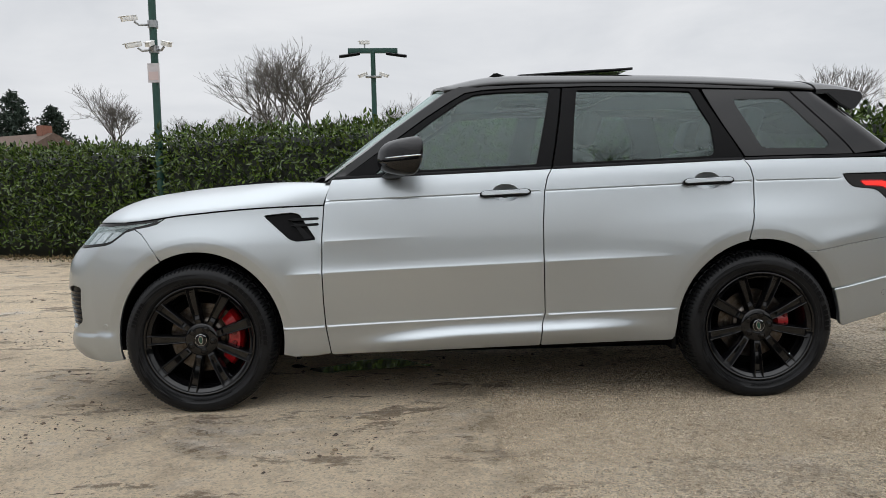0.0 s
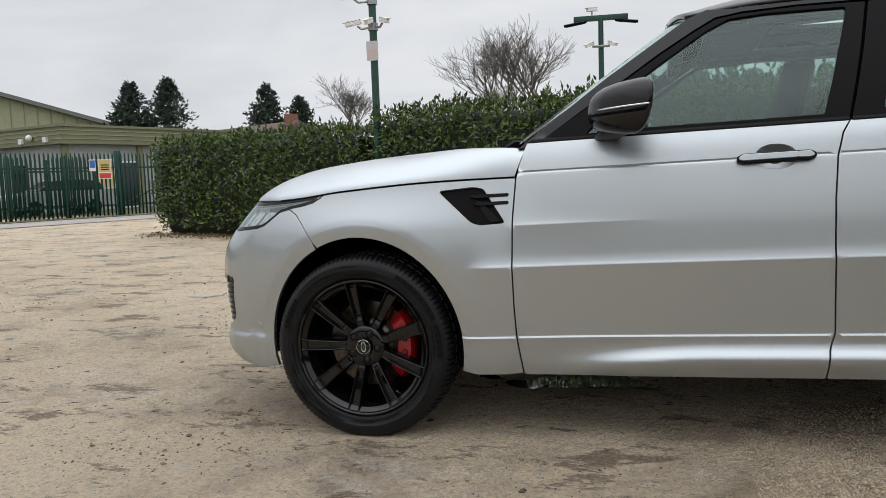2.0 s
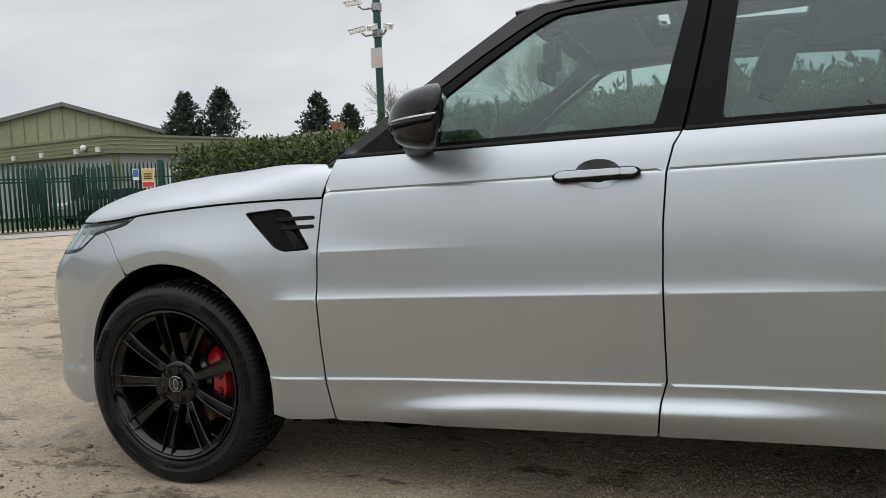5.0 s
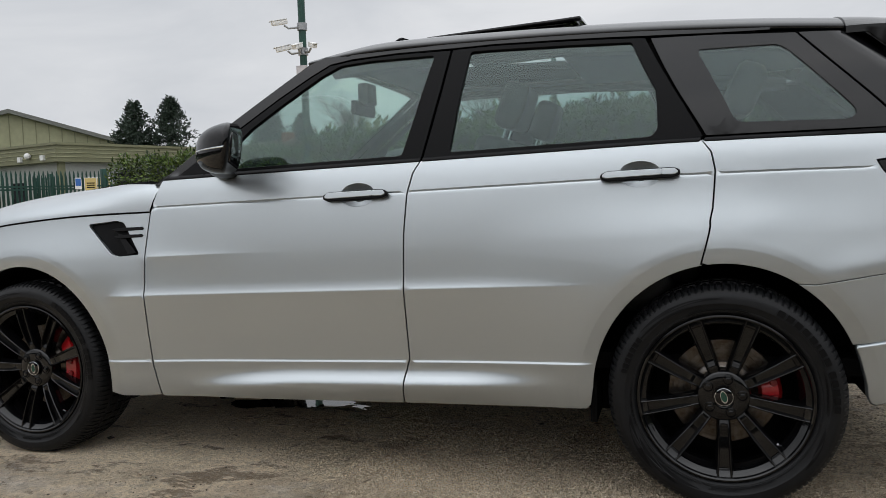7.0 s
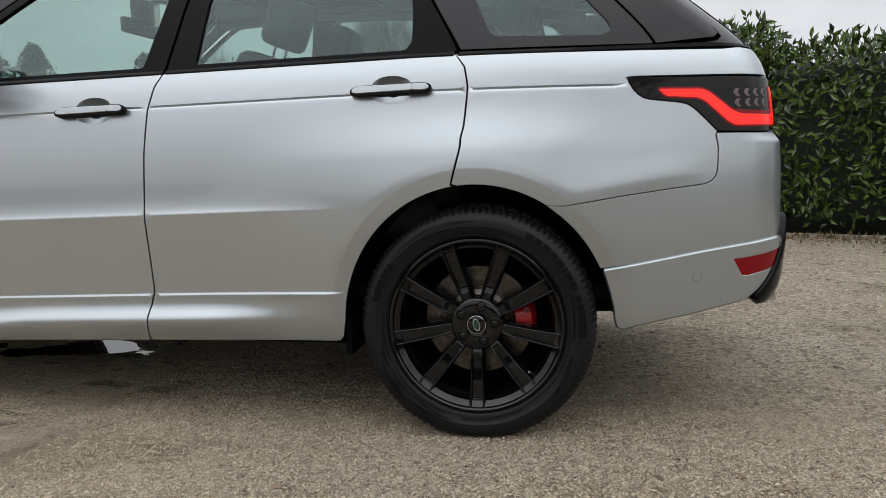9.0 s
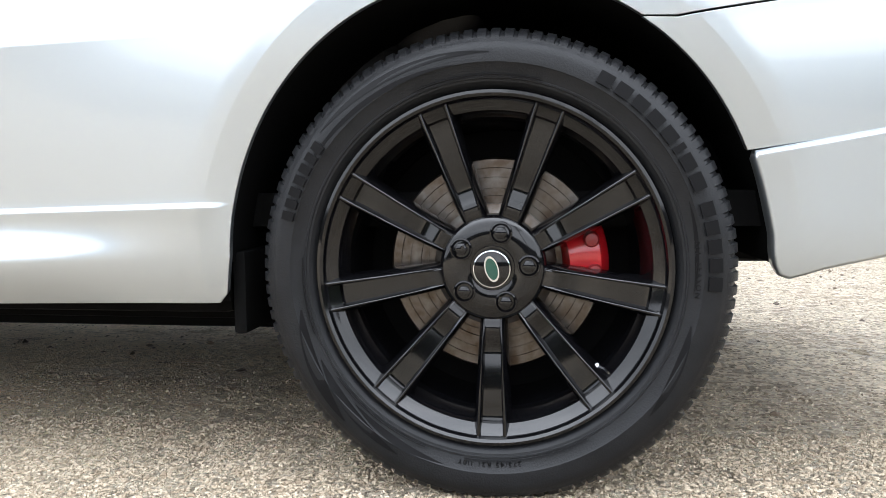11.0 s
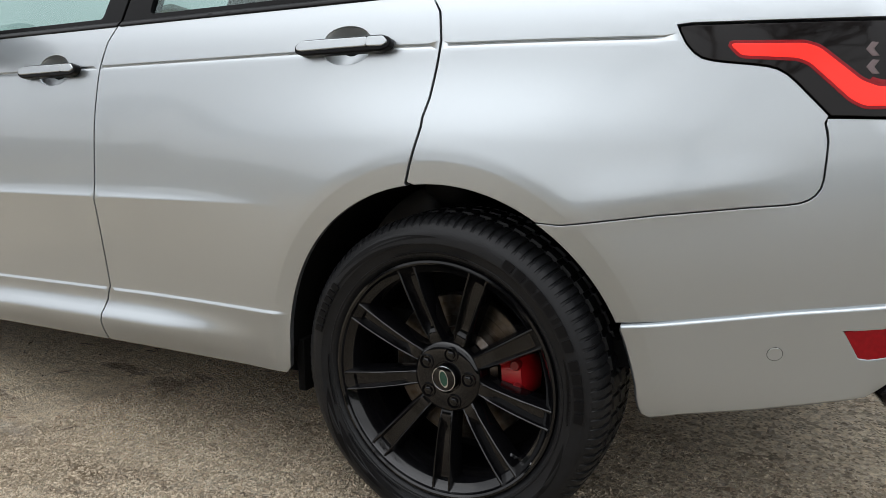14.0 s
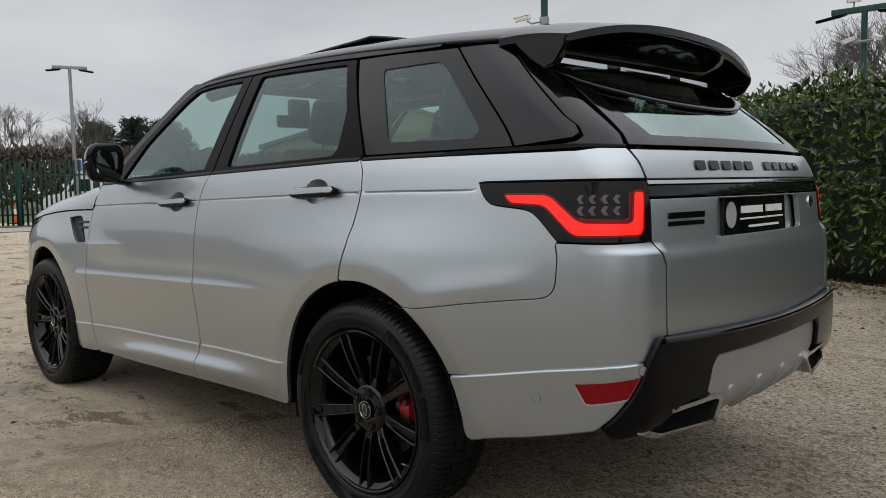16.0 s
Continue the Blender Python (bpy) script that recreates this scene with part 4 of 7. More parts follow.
    # belt strip and front pillar
    out = line(0.70, 1.846, lambda x: belt(x) - 0.006, 8) + line(1.846, 0.745, lambda x: belt(x) + 0.006, 8)
    panel("belt_trim", out, TRIM, front, mirrored=m, inset=-0.004, rows=False, gap=0.001)
    out = line(1.855, 2.852, lambda x: belt(x) - 0.006, 8) + line(2.86, 1.855, lambda x: belt(x) + 0.006, 8)
    panel("belt_trim", side(out), TRIM, rear, mirrored=m, inset=-0.004, rows=False, gap=0.001)
    out = side(line(2.87, 3.2, lambda x: belt(x) - 0.006, 3)) + [(3.70, 1.256), (3.885, 1.256), (3.885, 1.264), (3.70, 1.270)] + side(line(3.2, 2.87, lambda x: belt(x) + 0.006, 3))
    panel("belt_trim", out, TRIM, car, mirrored=m, inset=-0.003, rows=False, gap=0.001)
    out = [(0.662, 1.168), (0.70, 1.172), (0.742, 1.185), (1.00, 1.369), (1.20, 1.512), (1.33, 1.596), (1.41, 1.642), (1.50, 1.656), (1.52, 1.675), (1.38, 1.683), (1.305, 1.650), (0.995, 1.430)]
    panel("front_pillar", out, GLOSS, car, "gloss black windscreen pillar", mirrored=m, inset=0.002)
    out = [(1.41, 1.645), (1.50, 1.657), (1.70, 1.666), (1.932, 1.665), (2.10, 1.667), (2.35, 1.660), (2.672, 1.645), (2.90, 1.636), (3.10, 1.632), (3.10, 1.645), (2.70, 1.668), (2.3, 1.684), (1.9, 1.690), (1.5, 1.682)]
    panel("roof_rail", side(out), GLOSS, car, mirrored=m, inset=0.002, rows=False)


def lamps(m):
    out = LAMP_LOW + [(-0.72, 0.862), (-0.80, 0.872), (-0.82, 0.98)] + [(-0.72, 0.986)] + line(-0.62, -0.21, SHUT, 6)
    lamp = panel("headlamp", out, mat_once("lamp_bezel"), car, "dark clear-lens headlamp", inset=0.03, mirrored=m, rows=False, depth=0.05)
    lens = panel("lens", out, LENS, lamp, inset=0.0, mirrored=m, rows=False, depth=0.004)
    lens.visible_shadow = False
    panel("lamp_border", out, GLOSS, lamp, "black lamp border", holes=[inset_outline(list(out), 0.013)], inset=-0.001, depth=0.02, mirrored=m, rows=False, step=0.02, gap=0.0005)
    panel("light_guide", [(-0.25, 0.999), (-0.36, 0.985), (-0.47, 0.973), (-0.47, 0.979), (-0.36, 0.993), (-0.25, 1.003)], WHITE, lamp, inset=0.012, mirrored=m, rows=False, step=0.02)
    for outline in ([(-0.535, 0.948), (-0.592, 0.952), (-0.592, 0.888), (-0.566, 0.892), (-0.548, 0.915)], [(-0.604, 0.952), (-0.665, 0.952), (-0.665, 0.884), (-0.604, 0.886)], [(-0.677, 0.952), (-0.74, 0.952), (-0.74, 0.882), (-0.677, 0.884)], [(-0.50, 0.970), (-0.60, 0.964), (-0.72, 0.962), (-0.72, 0.972), (-0.60, 0.976), (-0.50, 0.978)]):
        panel("reflector", rounded(outline, 0.006), mat_once("lamp_reflector"), lamp, inset=0.016, mirrored=m, rows=False, step=0.02, depth=0.012)
    # tail lamp
    out = TAIL_LOW + [(3.80, 0.985), (3.942, 0.988), (3.940, 1.08), (3.927, 1.158), (3.70, 1.160), (3.42, 1.160), (3.398, 1.158)]
    lamp = panel("tail_lamp", out, SMOKE, car, "smoked tail lamp with lit red strip", mirrored=m, rows=False, inset=-0.002, gap=0.002, surface=plain_shell)
    strip = [(3.486, 1.122), (3.615, 1.120), (3.637, 1.112), (3.705, 1.052), (3.733, 1.040), (3.862, 1.038), (3.876, 1.046), (3.879, 1.126), (3.908, 1.126), (3.908, 1.020), (3.895, 1.008), (3.712, 1.007), (3.690, 1.019), (3.622, 1.086), (3.601, 1.095), (3.505, 1.101)]
    panel("strip_edge", inset_outline(rounded(strip, 0.008, 3), -0.006), RED_LENS, lamp, "dark red lamp edge", inset=-0.0028, depth=0.002, mirrored=m, rows=False, gap=0, step=0.02, surface=plain_shell)
    panel("light_strip", rounded(strip, 0.008, 3), LED_RED, lamp, "lit red light strip", inset=-0.0035, depth=0.002, mirrored=m, rows=False, gap=0, step=0.02, surface=plain_shell)
    inner = [(3.720, 1.053), (3.738, 1.047), (3.850, 1.045), (3.866, 1.052), (3.868, 1.126), (3.863, 1.126), (3.861, 1.056), (3.848, 1.050), (3.740, 1.052), (3.724, 1.057)]
    panel("light_line", inner, RED_LENS, lamp, inset=-0.003, depth=0.002, mirrored=m, rows=False, gap=0, step=0.02, surface=plain_shell)
    for i in range(4):
        for z in (1.076, 1.108):
            u = 3.714 + 0.034 * i
            panel("cell", [(u, z), (u + 0.010, z - 0.012), (u + 0.020, z - 0.012), (u + 0.011, z), (u + 0.020, z + 0.012), (u + 0.010, z + 0.012)], mat_once("lamp_cell"), lamp, inset=-0.003, depth=0.002, mirrored=m, rows=False, gap=0, step=0.02, surface=plain_shell)


LOOKS = {}


def mat_once(name):
    if name not in LOOKS:
        LOOKS[name] = {"lamp_reflector": lambda: mat("lamp_reflector", (0.80, 0.82, 0.84), 0.25, 0.6, grain=0.5, grain_scale=45, dark=(0.25, 0.26, 0.28)), "exhaust_metal": lambda: mat("exhaust_metal", (0.62, 0.61, 0.60), 0.22, 1.0, grain=0.3, grain_scale=60), "lamp_cell": lambda: mat("lamp_cell", (0.13, 0.10, 0.10), 0.3, 0.6), "lamp_bezel": lambda: mat("lamp_bezel", (0.42, 0.43, 0.45), 0.3, 0.5, grain=0.8, grain_scale=30, dark=(0.10, 0.10, 0.11))}[name]()
    return LOOKS[name]


for mirrored in (False, True):
    near_front, near_rear = wheel_arch_panels(mirrored)
    glazing(near_front, near_rear, mirrored)
    lamps(mirrored)


def bumpers():
    # rear, upper painted corner
    low = BUMPER_SEAM + [(3.652, 0.983)]
    for m in (False, True):
        out = low + [(3.80, 0.982), (3.943, 0.985), (3.960, 0.95), (3.977, 0.915), (3.977, 0.716), (3.927, 0.714), (3.905, 0.68), (3.885, 0.652), (3.78, 0.643), (3.588, 0.614), (3.42, 0.583)] + side(arch(1, 24, 58, 12))
        panel("rear_bumper", out, PAINT, car, gap=0.0016, mirrored=m)
        out = side(arch(1, 3, 24, 10)[::-1]) + side([(3.362, 0.378), (3.370, 0.362), (3.386, 0.356)]) + [(3.50, 0.372), (3.62, 0.400), (3.766, 0.447), (3.80, 0.49), (3.843, 0.552), (3.868, 0.603), (3.887, 0.655), (3.78, 0.646), (3.588, 0.617), (3.42, 0.586)]
        refl = [(3.696, 0.577), (3.862, 0.602), (3.840, 0.558), (3.735, 0.536), (3.722, 0.537)]
        low_bumper = panel("bumper_skirt", out, PAINT, car, gap=0.010, holes=[refl], mirrored=m, inset=-0.011, lip=0.0085, depth=0.02)
        panel("reflector", refl, RED_LENS, low_bumper, "red rear reflector", inset=-0.009, gap=-0.006, mirrored=m, rows=False, step=0.02)
        for u, z in ((3.575, 0.528), (3.872, 0.628)):
            ring = [(u + 0.0125 * math.cos(a), z + 0.0125 * math.sin(a)) for a in [k * math.pi / 8 for k in range(16)]]
            panel("parking_sensor", ring, PAINT, low_bumper, inset=-0.0125, depth=0.004, mirrored=m, rows=False, gap=0, step=0.01)
            ring = [(u + 0.0138 * math.cos(a), z + 0.0138 * math.sin(a)) for a in [k * math.pi / 8 for k in range(16)]]
            panel("sensor_ring", ring, TRIM, low_bumper, inset=-0.0116, depth=0.004, mirrored=m, rows=False, gap=0, step=0.01)
    left = [(3.927, 0.711), (3.890, 0.652), (3.872, 0.603), (3.846, 0.551), (3.785, 0.460), (3.825, 0.437), (3.92, 0.445), (4.03, 0.505), (4.157, 0.520), (4.175, 0.60), (4.205, 0.630)]
    right = [(2 * mid_u(z) - u, z) for u, z in reversed(left)]
    out = left + right + [(2 * mid_u(0.706) - 3.98, 0.706), (mid_u(0.70), 0.690), (3.98, 0.706)]
    panel("bumper_insert", out, INSERT, car, "gloss black lower bumper insert", inset=-0.022, depth=0.04, rows=False, lip=0.012)
    bm = bmesh.new()
    run = []
    for u in [3.935 + (2 * mid_u(0.70) - 2 * 3.935) * k / 40 for k in range(41)]:
        z = 0.709 - 0.017 * (1 - (2 * abs(u - mid_u(0.70)) / (2 * mid_u(0.70) - 2 * 3.935)) ** 2)
        q = shell(u, z, -0.024)
        run.append((q[0], q[1], q[2]))
    tube(bm, run, 0.009, 8)
    part("insert_edge", bm, GLOSS, car)
    left = [(4.205, 0.628), (4.180, 0.60), (4.162, 0.525), (4.28, 0.455), (4.40, 0.405), (4.50, 0.40)]
    out = left + [(2 * mid_u(z) - u, z) for u, z in reversed(left)]
    satin = mat("satin_grey", (0.44, 0.45, 0.455), 0.38, 0.7, grain=0.15, grain_scale=300)
    plate = panel("diffuser", out, satin, car, "satin grey rear diffuser plate", inset=-0.004, rows=False, depth=0.03)
    c = mid_u(0.45)
    for d in (-0.30, -0.10, 0.10, 0.30):
        fin = [(c + d - 0.030, 0.398), (c + d + 0.030, 0.398), (c + d + 0.022, 0.46), (c + d + 0.012, 0.505), (c + d - 0.012, 0.505), (c + d - 0.022, 0.46)]
        panel("fin", rounded(fin, 0.008, 3), satin, plate, inset=-0.014, rows=False, depth=0.022, gap=0, lip=0.006, step=0.03)
    for m in (False, True):
        def put(y, z, back):
            x = 3.960 - 0.42 * max(0.0, 0.42 - y) - back
            return (x, y if not m else 2 * CY - y, z)
        rim = rounded([(0.225, 0.446), (0.330, 0.500), (0.600, 0.502), (0.640, 0.484), (0.585, 0.412), (0.29, 0.420)], 0.022, 4)
        hole = rounded([(0.275, 0.447), (0.350, 0.486), (0.585, 0.487), (0.612, 0.477), (0.568, 0.426), (0.315, 0.432)], 0.014, 4)
        bm = bmesh.new()
        rings = [[bm.verts.new(put(y, z, d)) for y, z in o] for o, d in ((rim, 0.16), (rim, 0.008), ([(y * 0.985 + 0.007, z * 0.99 + 0.0045) for y, z in rim], 0.0), (hole, 0.004), (hole, 0.09))]
        for r0, r1 in zip(rings, rings[1:]):
            for i in range(len(r0)):
                bm.faces.new((r0[i], r0[(i + 1) % len(r0)], r1[(i + 1) % len(r0)], r1[i]))
        tip = part("exhaust_tip", bm, mat_once("exhaust_metal"), car, "satin metal exhaust finisher")
        bm = bmesh.new()
        bm.faces.new([bm.verts.new(put(y, z, 0.03)) for y, z in hole])
        part("pipe", bm, UNDER, tip)
    # front
    left = side(arch(0, 116, 190, 16)) + [(-0.46, 0.27), (-0.56, 0.258), (-0.70, 0.27), (-0.9, 0.285)]
    top = [(-0.9, 0.862), (-0.80, 0.862), (-0.72, 0.858)] + [(u, z - 0.003) for u, z in LAMP_LOW[:3:-1]] + WING_SEAM[::-1]
    out = left + [(2 * nose_u(z) - u, z) for u, z in reversed(left)]
    full = left[:] + [(nose_u(0.29), 0.29)] + [(nose_u(0.86), 0.86)] + top
    for m in (False, True):
        grille = rounded([(-0.622, 0.655), (-0.70, 0.665), (-0.85, 0.62), (-0.85, 0.43), (-0.72, 0.43), (-0.64, 0.47)], 0.02)
        f = panel("front_bumper", full, PAINT, car, gap=0.0008, holes=[grille], mirrored=m)
        g = panel("side_intake", grille, TRIM, f, "black honeycomb side intake", inset=0.02, gap=-0.01, mirrored=m, rows=False)
        for k in range(8):
            z = 0.452 + 0.024 * k
            panel("bar", [(-0.64 - 0.02 * (k < 2), z), (-0.82, z), (-0.82, z + 0.008), (-0.64 - 0.02 * (k < 2), z + 0.008)], GLOSS, g, inset=0.008, gap=0, mirrored=m, rows=False)
        ring = [(-0.497 + 0.0125 * math.cos(a), 0.45 + 0.0125 * math.sin(a)) for a in [k * math.pi / 8 for k in range(16)]]
        panel("parking_sensor", ring, PAINT, f, inset=-0.002, depth=0.004, mirrored=m, rows=False, gap=0, step=0.01)
    c = nose_u(0.9)
    panel("front_grille", [(-0.83, 0.87), (c, 0.87), (2 * c + 0.83, 0.87), (2 * c + 0.83, 0.985), (c, 0.985), (-0.83, 0.985)], TRIM, car, inset=0.01, rows=False)


def tailgate():
    gate = empty("tailgate", "", "")
    gate.parent = car
    lower = across([(3.980, 0.918), (3.948, 0.985), (3.945, 1.05), (3.940, 1.108)])
    bottom = [(2 * mid_u(0.712) - 3.980, 0.712), (mid_u(0.70), 0.694), (3.980, 0.712)]
    c = mid_u(1.04)
    plate_hole = rounded([(c - 0.36, 0.985), (c + 0.36, 0.985), (c + 0.34, 1.10), (c - 0.34, 1.10)], 0.02)
    panel("gate_panel", lower + bottom, PAINT, gate, "silver painted lower tailgate", holes=[plate_hole], rows=False)
    panel("plate_recess", plate_hole, PAINT, gate, inset=0.028, gap=-0.01, rows=False)
    panel("gate_panel", across([(3.890, 1.253), (3.913, 1.212), (3.931, 1.163)]), PAINT, gate, "silver painted upper tailgate", rows=False)
    panel("gate_strip", across([(3.940, 1.111), (3.935, 1.148)]), GLOSS, gate, "gloss black strip", inset=0.004, rows=False)
    panel("bright_strip", across([(3.934, 1.149), (3.932, 1.159)]), CHROME, gate, inset=-0.001, rows=False, gap=0.0005)
    c = mid_u(1.05) - 0.015
    plate = panel("number_plate", rounded([(c - 0.258, 0.981), (c + 0.242, 0.981), (c + 0.242, 1.107), (c - 0.258, 1.107)], 0.008), GLOSS, gate, "black dealer display plate", inset=0.014, rows=False, gap=0)
    for u0, u1, z0, z1 in ((-0.145, 0.025, 1.049, 1.072), (0.052, 0.205, 1.049, 1.072), (-0.15, 0.215, 1.028, 1.033), (-0.09, 0.17, 1.001, 1.008)):
        panel("plain_bar", [(c + u0, z0), (c + u1, z0), (c + u1, z1), (c + u0, z1)], WHITE, plate, inset=0.0125, depth=0.001, gap=0, rows=False, lip=0.0005)
    oval = [(c - 0.212 + 0.034 * math.cos(a), 1.046 + 0.042 * math.sin(a)) for a in [k * math.pi / 12 for k in range(24)]]
    panel("plain_badge", oval, mat("plate_grey", (0.35, 0.35, 0.34), 0.4, grain=0.3), plate, inset=0.0125, depth=0.001, gap=0, rows=False, lip=0.0005)
    # raised name: plain blocks in two groups
    c = mid_u(1.2)
    for k in range(11):
        if k == 5:
            continue
        u = c - 0.415 + 0.078 * k
        panel("name_block", [(u, 1.190), (u + 0.050, 1.190), (u + 0.050, 1.216), (u, 1.216)], GLOSS, gate, inset=-0.006, depth=0.007, gap=0, rows=False, lip=0.001)
    panel("badge_bar", [(4.02, 1.047), (4.20, 1.047), (4.20, 1.064), (4.02, 1.064)], GLOSS, gate, inset=-0.004, depth=0.005, gap=0, rows=False, lip=0.001)
    panel("badge_bar", [(4.02, 1.026), (4.20, 1.026), (4.20, 1.038), (4.02, 1.038)], GLOSS, gate, inset=-0.003, depth=0.004, gap=0, rows=False, lip=0.001)
    c = mid_u(1.05)
    oval = [(c + 0.52 + 0.035 * math.cos(a), 1.07 + 0.02 * math.sin(a)) for a in [k * math.pi / 10 for k in range(20)]]
    panel("badge", oval, CHROME, gate, inset=-0.004, depth=0.006, gap=0, rows=False, lip=0.001)
    # rear window
    out = across([(3.894, 1.262), (3.905, 1.30), (3.905, 1.42), (3.905, 1.545)])
    pane = across([(4.03, 1.30), (3.985, 1.40), (3.97, 1.545)])
    panel("window_surround", out, GLOSS, gate, "black printed glass border", holes=[pane], rows=False)
    p = panel("window_pane", pane, PANE_DARK, gate, "tinted rear window", inset=0.003, depth=0.002, gap=-0.004, rows=False, step=0.06)
    p.visible_shadow = False


bumpers()
tailgate()


# bonnet
BONNET_TOP = spline([-0.60, -0.55, -0.49, -0.40, -0.20, 0.0, 0.2, 0.4, 0.6, 0.7], [1.012, 1.062, 1.089, 1.108, 1.138, 1.159, 1.174, 1.182, 1.177, 1.172])


def bonnet_point(a, b):
    """a runs round the shut line from the windscreen to the nose, b from it to the centre line."""
    if a <= 1:
        u = 0.655 + (-0.56 - 0.655) * a
        z = SHUT(u) + 0.004
    else:
        u = -0.56 + (nose_u(0.98) + 0.56) * (a - 1)
        z = SHUT(-0.56) + 0.004 - 0.012 * smooth(0, 0.6, a - 1)
    s = shell(u, z)
    c = np.array((0.66 - 0.60 * a if a <= 1 else 0.06 - 0.20 * (a - 1), CY, 0))
    d = c - s
    d[2] = 0
    reach = np.linalg.norm(d) * b
    p = s + d * b
    q = min(reach / (0.37 - 0.31 * (1 - smooth(0.0, 0.5, a))), 1.0)
    swell = (1 - (1 - q) ** 2.2) ** 0.62
    if a < 0.12:
        p[0] += 0.040 * (1 - a / 0.12) * swell
    p[0] -= 0.19 * smooth(0.25, 1.0, b) * max(0.0, 1 - a / 0.3)
    top = BONNET_TOP(p[0] + max(0.0, -0.58 - s[0]))
    p[2] = z + (top - z) * swell + 0.012 * b
    return p


def bonnet():
    na, nb = 70, 34
    verts, faces = [], []
    for side_sign in (1, -1):
        base = len(verts)
        for i in range(na + 1):
            for j in range(nb + 1):
                p = bonnet_point(2 * i / na, (j / nb) ** 1.7)
                if side_sign < 0:
                    p[1] = 2 * CY - p[1]
                verts.append(p)
        for i in range(na):
            for j in range(nb):
                f = (base + i * (nb + 1) + j, base + i * (nb + 1) + j + 1, base + (i + 1) * (nb + 1) + j + 1, base + (i + 1) * (nb + 1) + j)
                faces.append(f if side_sign < 0 else f[::-1])
    # turned edge along the shut line
    for side_sign in (1, -1):
        base = len(verts)
        off = 0 if side_sign > 0 else (na + 1) * (nb + 1)
        for i in range(na + 1):
            v = np.array(verts[off + i * (nb + 1)])
            verts.append(v + np.array((0, 0, 0.002)))
            verts.append(v + np.array((0, 0.012 * side_sign, -0.008)))
        for i in range(na):
            f = (base + 2 * i, base + 2 * i + 1, base + 2 * i + 3, base + 2 * i + 2)
            faces.append(f if side_sign > 0 else f[::-1])
    b = orient(mesh_object("bonnet", verts, faces, PAINT, car), (0, 0, 1))
    cloud = np.array([verts[i] for i in range((na + 1) * (nb + 1))])

    def skin(x, y):
        near = np.argsort(np.hypot(cloud[:, 0] - x, cloud[:, 1] - y))[:4]
        return float(np.mean(cloud[near, 2]))
    for s in (1, -1):
        bm = bmesh.new()
        n = 12
        rows = []
        for i in range(n + 1):
            t = i / n
            x = 0.04 + 0.35 * t
            w = 0.030 + 0.025 * t
            ring = []
            for dy, dz in ((-w, -0.008), (-w * 0.9, 0.005 + 0.007 * t), (w * 0.9, 0.005 + 0.007 * t), (w, -0.008)):
                y = 0.46 - 0.02 * t + dy
                ring.append(bm.verts.new((x, y if s > 0 else 2 * CY - y, skin(x, y) + dz)))
            rows.append(ring)
        for r0, r1 in zip(rows, rows[1:]):
            for k in range(4):
                bm.faces.new((r0[k], r0[(k + 1) % 4], r1[(k + 1) % 4], r1[k]))
        bm.faces.new(rows[0]), bm.faces.new(rows[-1])
        part("bonnet_vent", bm, TRIM, b, "black slatted bonnet vent")
        # black bar along the shut line: the gap's shade put in as colour
        bm = bmesh.new()
        run = []
        for i in range(40):
            u = 0.652 - 1.20 * i / 39
            q = shell(u, SHUT(u) + 0.0005)
            run.append((q[0], q[1] + 0.0005 if s > 0 else 2 * CY - q[1] - 0.0005, q[2]))
        tube(bm, run, 0.0042, 6)
        part("bonnet_seal", bm, UNDER, car)

bonnet()


# windscreen and roof
ROOF_EDGE = spline([1.28, 1.5, 1.9, 2.3, 2.7, 3.1, 3.45], [1.655, 1.682, 1.690, 1.684, 1.668, 1.645, 1.618])


def roof_point(x, t, lift=0.0):
    z0 = ROOF_EDGE(x)
    y0 = flank(min(x, 3.4), z0) + 0.012
    y = y0 + (CY - y0) * t
    q = min((y - y0) / 0.7, 1.0)
    front = smooth(1.22, 1.6, x)
    return np.array((x - 0.16 * (1 - front) * t * (2 - t) * 0.5, y, z0 + (0.055 + 0.047 * front) * (1 - (1 - q) ** 2.4) ** 0.62 + lift))


